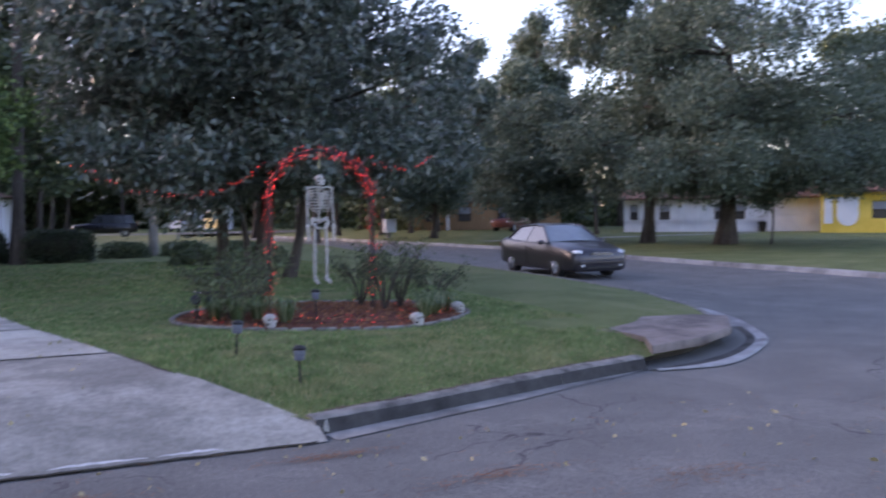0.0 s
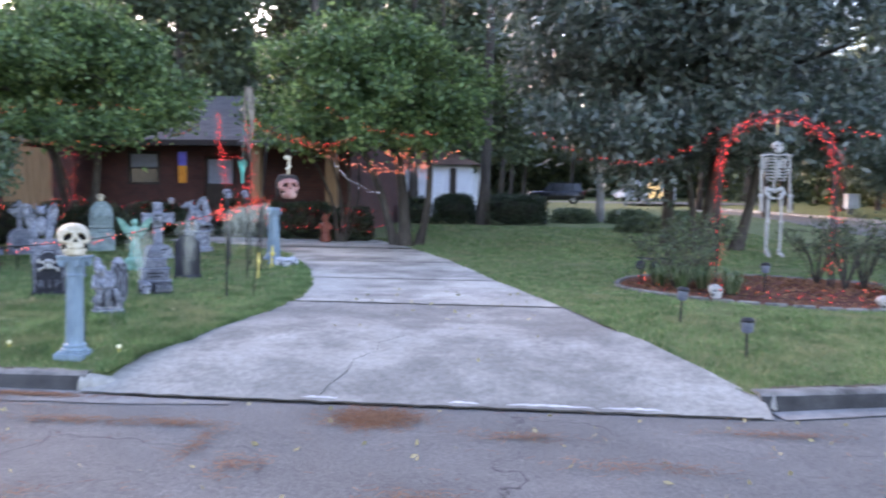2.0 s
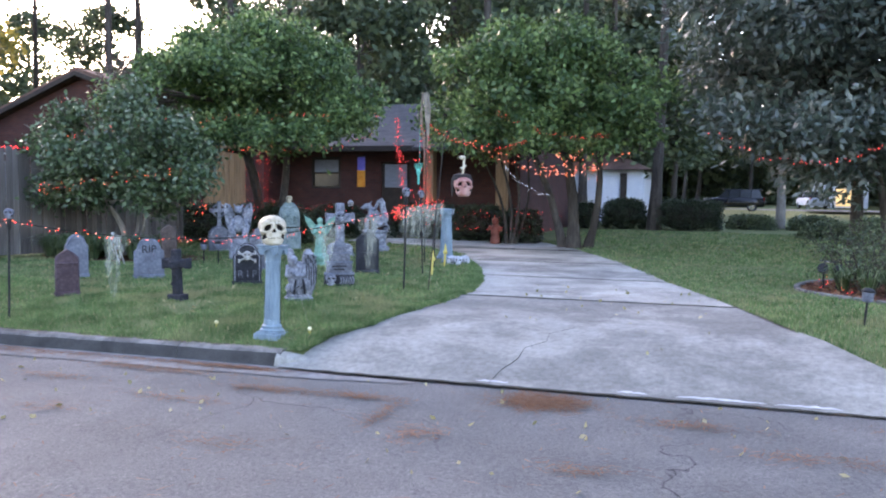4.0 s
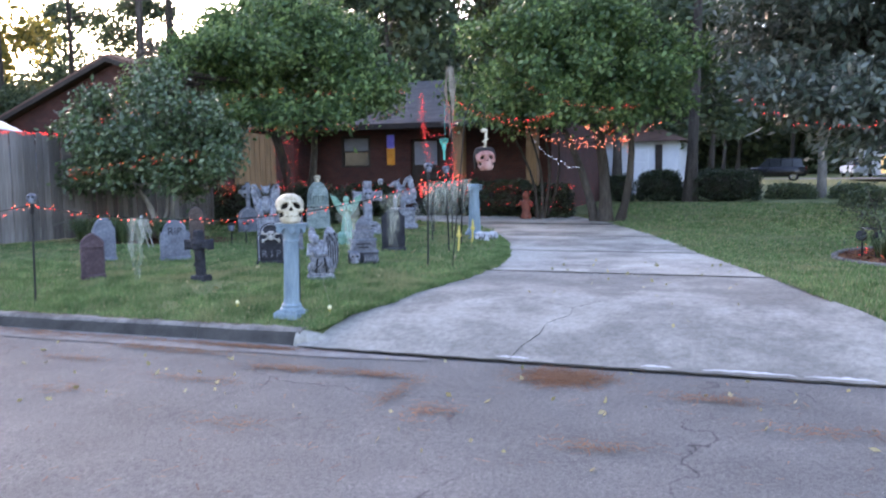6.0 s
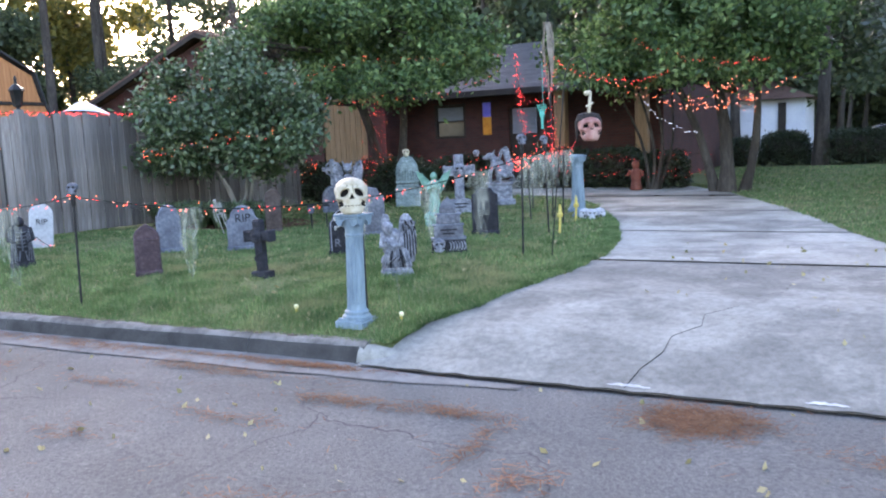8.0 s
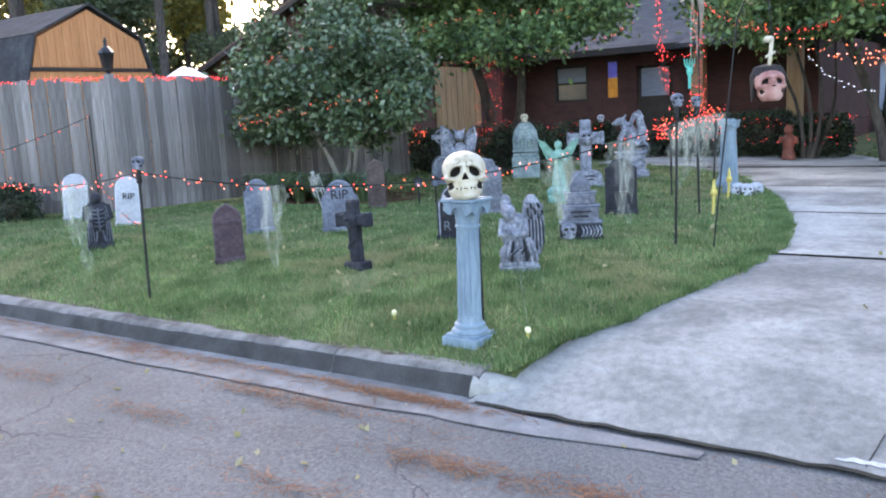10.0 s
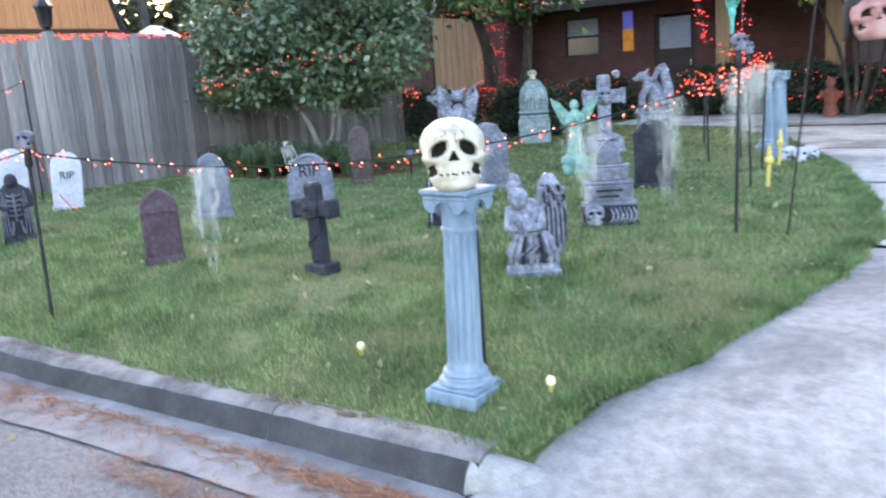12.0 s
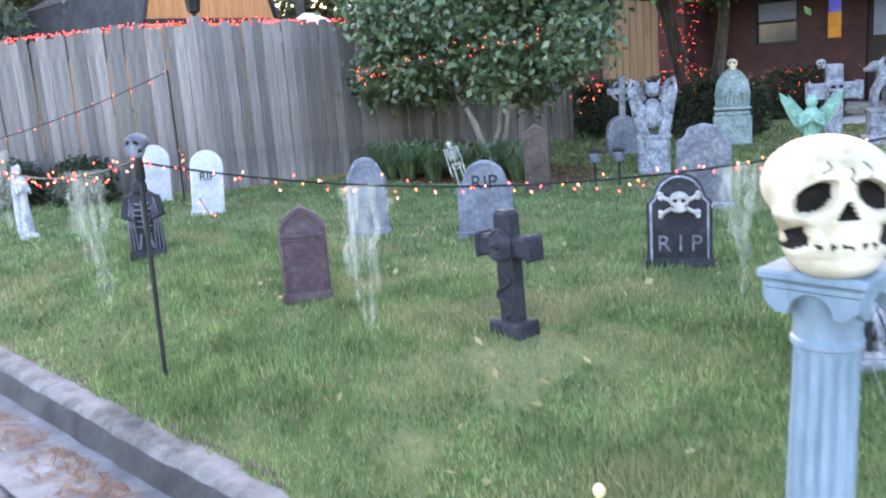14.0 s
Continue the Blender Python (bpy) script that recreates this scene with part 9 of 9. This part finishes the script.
ub = thing("utility_box", pose(17.9, 52.3, 0.27, 0, 0, 12), "pale grey utility cabinet on a lawn", "utility box")
part("cabinet", Geo().box((0, 0, 0.75), (0.75, 0.5, 0.85), 0.04), M_UTIL, ub)
part("leg", Geo().box((-0.1, 0, 0.17), (0.25, 0.2, 0.36), 0.01), M_STONEGREY, ub)
part("lid", Geo().box((0, 0, 1.19), (0.8, 0.55, 0.05), 0.015), M_UTIL, ub)
structure("walkway", Geo().add([(19.0, 41.5, 0.3), (19.6, 40.6, 0.3), (40.0, 42.3, 0.3), (39.0, 43.4, 0.3)], [(0, 1, 2, 3)]), M_APRON, "pale concrete walk to the white house")
single("garden_post", Geo().tube([(0, 0, -0.05), (0.02, 0, 1.2), (0, 0, 2.6), (0.1, 0, 5.5)], [0.2, 0.16, 0.15, 0.1], 9), M_PALEBARK, "pale weathered trunk standing on the side lawn", "trunk", pose(2.1, 35.0, 0.3))

# ---- grass, needles and litter ----
def blades(x, y, z, h, w, seed, lean=0.5):
    rng = np.random.default_rng(seed)
    n = len(x)
    a = rng.uniform(0, 2 * np.pi, n)
    hh = h * rng.uniform(0.5, 1.25, n)
    l = hh * lean * rng.uniform(0.2, 1.3, n)
    b = rng.uniform(0, 2 * np.pi, n)
    v = np.empty((n, 3, 3))
    for k, s in ((0, -0.5), (1, 0.5)):
        v[:, k, 0], v[:, k, 1], v[:, k, 2] = x + s * w * np.cos(a), y + s * w * np.sin(a), z - 0.005
    v[:, 2, 0], v[:, 2, 1], v[:, 2, 2] = x + l * np.cos(b), y + l * np.sin(b), z + hh
    return v.reshape(-1, 3)

def inside_lawn(x, y):
    if y < 7.15 + 0.05 * noise.noise(Vector((x * 5, 0, 2))) or math.hypot((x - BX) / (BRX + 0.1), (y - BY) / (BRY + 0.1)) < 1:
        return False
    if y >= 20.3 and x < -4.6:
        return False
    if y < 20.3 and x < 0.5 * (edge_x(DRIVE_LEFT, y) + edge_x(DRIVE_RIGHT, y)):
        return x < edge_x(DRIVE_LEFT, y) + 0.04 + 0.06 * noise.noise(Vector((x * 4, y * 4, 1)))
    if 5.3 < x < 8.75 and y < 10.9 and (y > 10.1 or x > 6.3 or y < 8.5 + 0.33 * (x - 5.75) + 0.15) and y > 8.5 + 0.33 * (x - 5.75) - 0.1:
        return False
    return x > edge_x(DRIVE_RIGHT, y) - 0.04 and x < edge_x(KERB_RIGHT, y) - 0.16 and y > np.interp(x, [p[0] for p in KERB_RIGHT], [p[1] for p in KERB_RIGHT]) + 0.15

def sow(regions, seed):
    rng = np.random.default_rng(seed)
    green, dry = [], []
    for x0, x1, y0, y1, per, h, w_ in regions:
        n = int((x1 - x0) * (y1 - y0) * per)
        xs, ys = rng.uniform(x0, x1, n), rng.uniform(y0, y1, n)
        keep, zs, thick = [], [], []
        for x, y in zip(xs, ys):
            if inside_lawn(x, y):
                p = noise.noise(Vector((x * 0.9, y * 0.9, 7))) + 0.5 * noise.noise(Vector((x * 3.1, y * 3.1, 2)))
                if p > -0.62 or rng.uniform() < 0.25:
                    keep.append((x, y))
                    zs.append(ground_z(x, y))
                    thick.append(0.75 + 0.5 * max(-0.5, min(0.8, p)))
        if not keep:
            continue
        k = np.array(keep)
        z, t = np.array(zs), np.array(thick)
        d = rng.uniform(size=len(k)) < 0.14
        green.append(blades(k[~d, 0], k[~d, 1], z[~d], h * t[~d], w_, seed))
        dry.append(blades(k[d, 0], k[d, 1], z[d], h * 0.7 * t[d], w_, seed + 1, 0.9))
    return np.concatenate(green), np.concatenate(dry)
NEAR = [(-8.2, -3.2, 7.15, 9.2, 5200, 0.066, 0.0075), (-11.5, -8.2, 7.15, 9.6, 2200, 0.07, 0.0105), (-8.2, -3.2, 9.2, 12, 2000, 0.066, 0.0105), (-16, -8.2, 9.2, 12.6, 900, 0.06, 0.014), (-16, -11.5, 7.15, 9.2, 900, 0.06, 0.014), (-13, -3.2, 12, 16, 600, 0.06, 0.018), (-13, -5, 16, 20.4, 260, 0.06, 0.025)]
EAST = [(-0.6, 6.5, 7.3, 10.2, 1400, 0.066, 0.0115), (6.5, 9.2, 8.6, 10.2, 1400, 0.06, 0.012), (-1.2, 10.5, 10.2, 14, 800, 0.06, 0.016), (-3.6, 11, 14, 20, 420, 0.06, 0.022), (-4.6, 11.4, 20, 30, 170, 0.07, 0.032)]
for nm, reg, sd, lab in (("grass", NEAR, 500, "short uneven green grass of the front lawn"), ("grass_east", EAST, 510, "short green grass of the corner lawn")):
    gr, dr_ = sow(reg, sd)
    single("grass", quads_mesh("grass", gr, 3), M_BLADE, lab, "grass", kind="stuff")
    single("dry_grass", quads_mesh("dry_grass", dr_, 3), M_STRAW, "dry straw blades among the grass", "grass", kind="stuff")

def fringe():
    """Longer blades that hang over the driveway's edge."""
    rng = np.random.default_rng(520)
    n = 15000
    y = rng.uniform(7.25, 15.0, n)
    x = np.array([edge_x(DRIVE_LEFT, v) + 0.05 * noise.noise(Vector((v * 5, 0, 3))) + 0.05 * noise.noise(Vector((v * 1.7, 4, 3))) for v in y]) - np.abs(rng.normal(0, 0.09, n)) + 0.02
    z = np.array([max(ground_z(a, b) - 0.03, drive_z(b) + 0.015) for a, b in zip(x, y)])
    return quads_mesh("grass_fringe", blades(x, y, z, 0.06, 0.009, 521, 0.9), 3)
single("grass_fringe", fringe(), M_BLADE, "ragged grass creeping over the driveway edge", "grass", kind="stuff")

def needle_litter():
    rng = np.random.default_rng(600)
    pts = []
    drifts = [(-1.55, 6.55, 0.42, 0.15, 1100), (-3.0, 6.2, 0.5, 0.07, 150), (-2.6, 5.75, 0.12, 0.25, 110), (-3.8, 6.15, 0.6, 0.06, 160), (-0.4, 6.2, 0.5, 0.08, 110), (0.4, 5.6, 0.7, 0.08, 130), (-5.2, 6.5, 1.1, 0.06, 220), (-6.9, 6.75, 1.3, 0.06, 200), (-9.0, 6.78, 1.6, 0.06, 120), (-4.3, 5.6, 0.6, 0.06, 110), (-2.2, 5.3, 0.25, 0.14, 110), (-4.6, 6.86, 0.8, 0.04, 300), (1.2, 4.6, 0.8, 0.12, 150), (2.4, 5.5, 0.7, 0.08, 130), (3.6, 4.9, 0.6, 0.1, 120), (-1.0, 4.9, 0.4, 0.08, 90), (4.6, 7.7, 0.5, 0.05, 90), (-5.8, 5.9, 0.5, 0.06, 110), (-7.3, 6.0, 0.7, 0.07, 130), (0.0, 3.9, 0.5, 0.1, 90), (1.4, 6.5, 0.6, 0.05, 100), (-3.3, 4.6, 0.4, 0.1, 70), (-5.0, 5.0, 0.4, 0.08, 70)]
    for x, y, sx, sy, n in drifts:
        n = int(n * (1.2 if y > 6.1 else 0.8))
        pts.append(np.stack([rng.normal(x, sx * 0.42, n), rng.normal(y, sy * 1.0, n)], axis=1))
    pts.append(np.stack([rng.uniform(-12, 8, 1300), rng.uniform(0.5, 6.9, 1300)], axis=1))
    edge = rng.uniform(-14, -4.1, 900)
    pts.append(np.stack([edge, 6.9 - np.abs(rng.normal(0, 0.07, 900)) * (0.6 + 0.6 * np.sin(edge * 2.1) ** 2)], axis=1))
    p = np.concatenate(pts)
    p = p[p[:, 1] < 6.94]
    a = rng.normal(0.3, 0.9, len(p))
    l = rng.uniform(0.04, 0.11, len(p))
    z = np.array([road_z(x, y) for x, y in p]) + 0.016 + rng.uniform(0, 0.008, len(p))
    d = np.stack([np.cos(a), np.sin(a)], axis=1) * l[:, None] / 2
    s = np.stack([-np.sin(a), np.cos(a)], axis=1) * 0.0029
    v = np.empty((len(p), 4, 3))
    for k, q in enumerate((p - d - s, p + d - s, p + d + s, p - d + s)):
        v[:, k, :2], v[:, k, 2] = q, z
    return quads_mesh("pine_needles", v.reshape(-1, 3))
single("pine_needles", needle_litter(), M_NEEDLE, "rust-brown pine needles drifted on the asphalt", "pine needles", kind="stuff")
rng = np.random.default_rng(610)
lp = np.array([(x, y, ground_z(x, y) + 0.03) for x, y in zip(rng.uniform(-13, -3.4, 260), rng.uniform(7.25, 13, 260)) if inside_lawn(x, y)] + [(x, y, road_z(x, y) + 0.012) for x, y in zip(rng.uniform(-9, 6, 140), rng.uniform(4.5, 6.9, 140))] + [(x, y, drive_z(y) + 0.04) for x, y in zip(rng.uniform(-2.8, -0.2, 40), rng.uniform(7.5, 12, 40))])
single("fallen_leaves", quads_mesh("fallen_leaves", leaves(lp, 0.055, 1.6, 0, 611)), M_STRAW, "small dry leaves scattered on lawn and street", "leaves", kind="stuff")
dirt = Geo()
for a, b in ((-16.0, -4.25), (1.7, 5.7)):
    for k in range(int((b - a) / 0.12)):
        x = a + 0.12 * k
        y = 7.2 if x < 0 else float(np.interp(x, [p[0] for p in KERB_RIGHT], [p[1] for p in KERB_RIGHT])) + 0.19
        dirt.ell((x, y + 0.02 * math.sin(k * 2.1), 0.146), (0.08, 0.026 + 0.014 * math.sin(k * 1.3), 0.01), None, 8, 4)
tagged(structure("soil_edge", dirt, M_SOIL, "bare soil and litter along the back of the kerb"), "", "", "", "stuff")
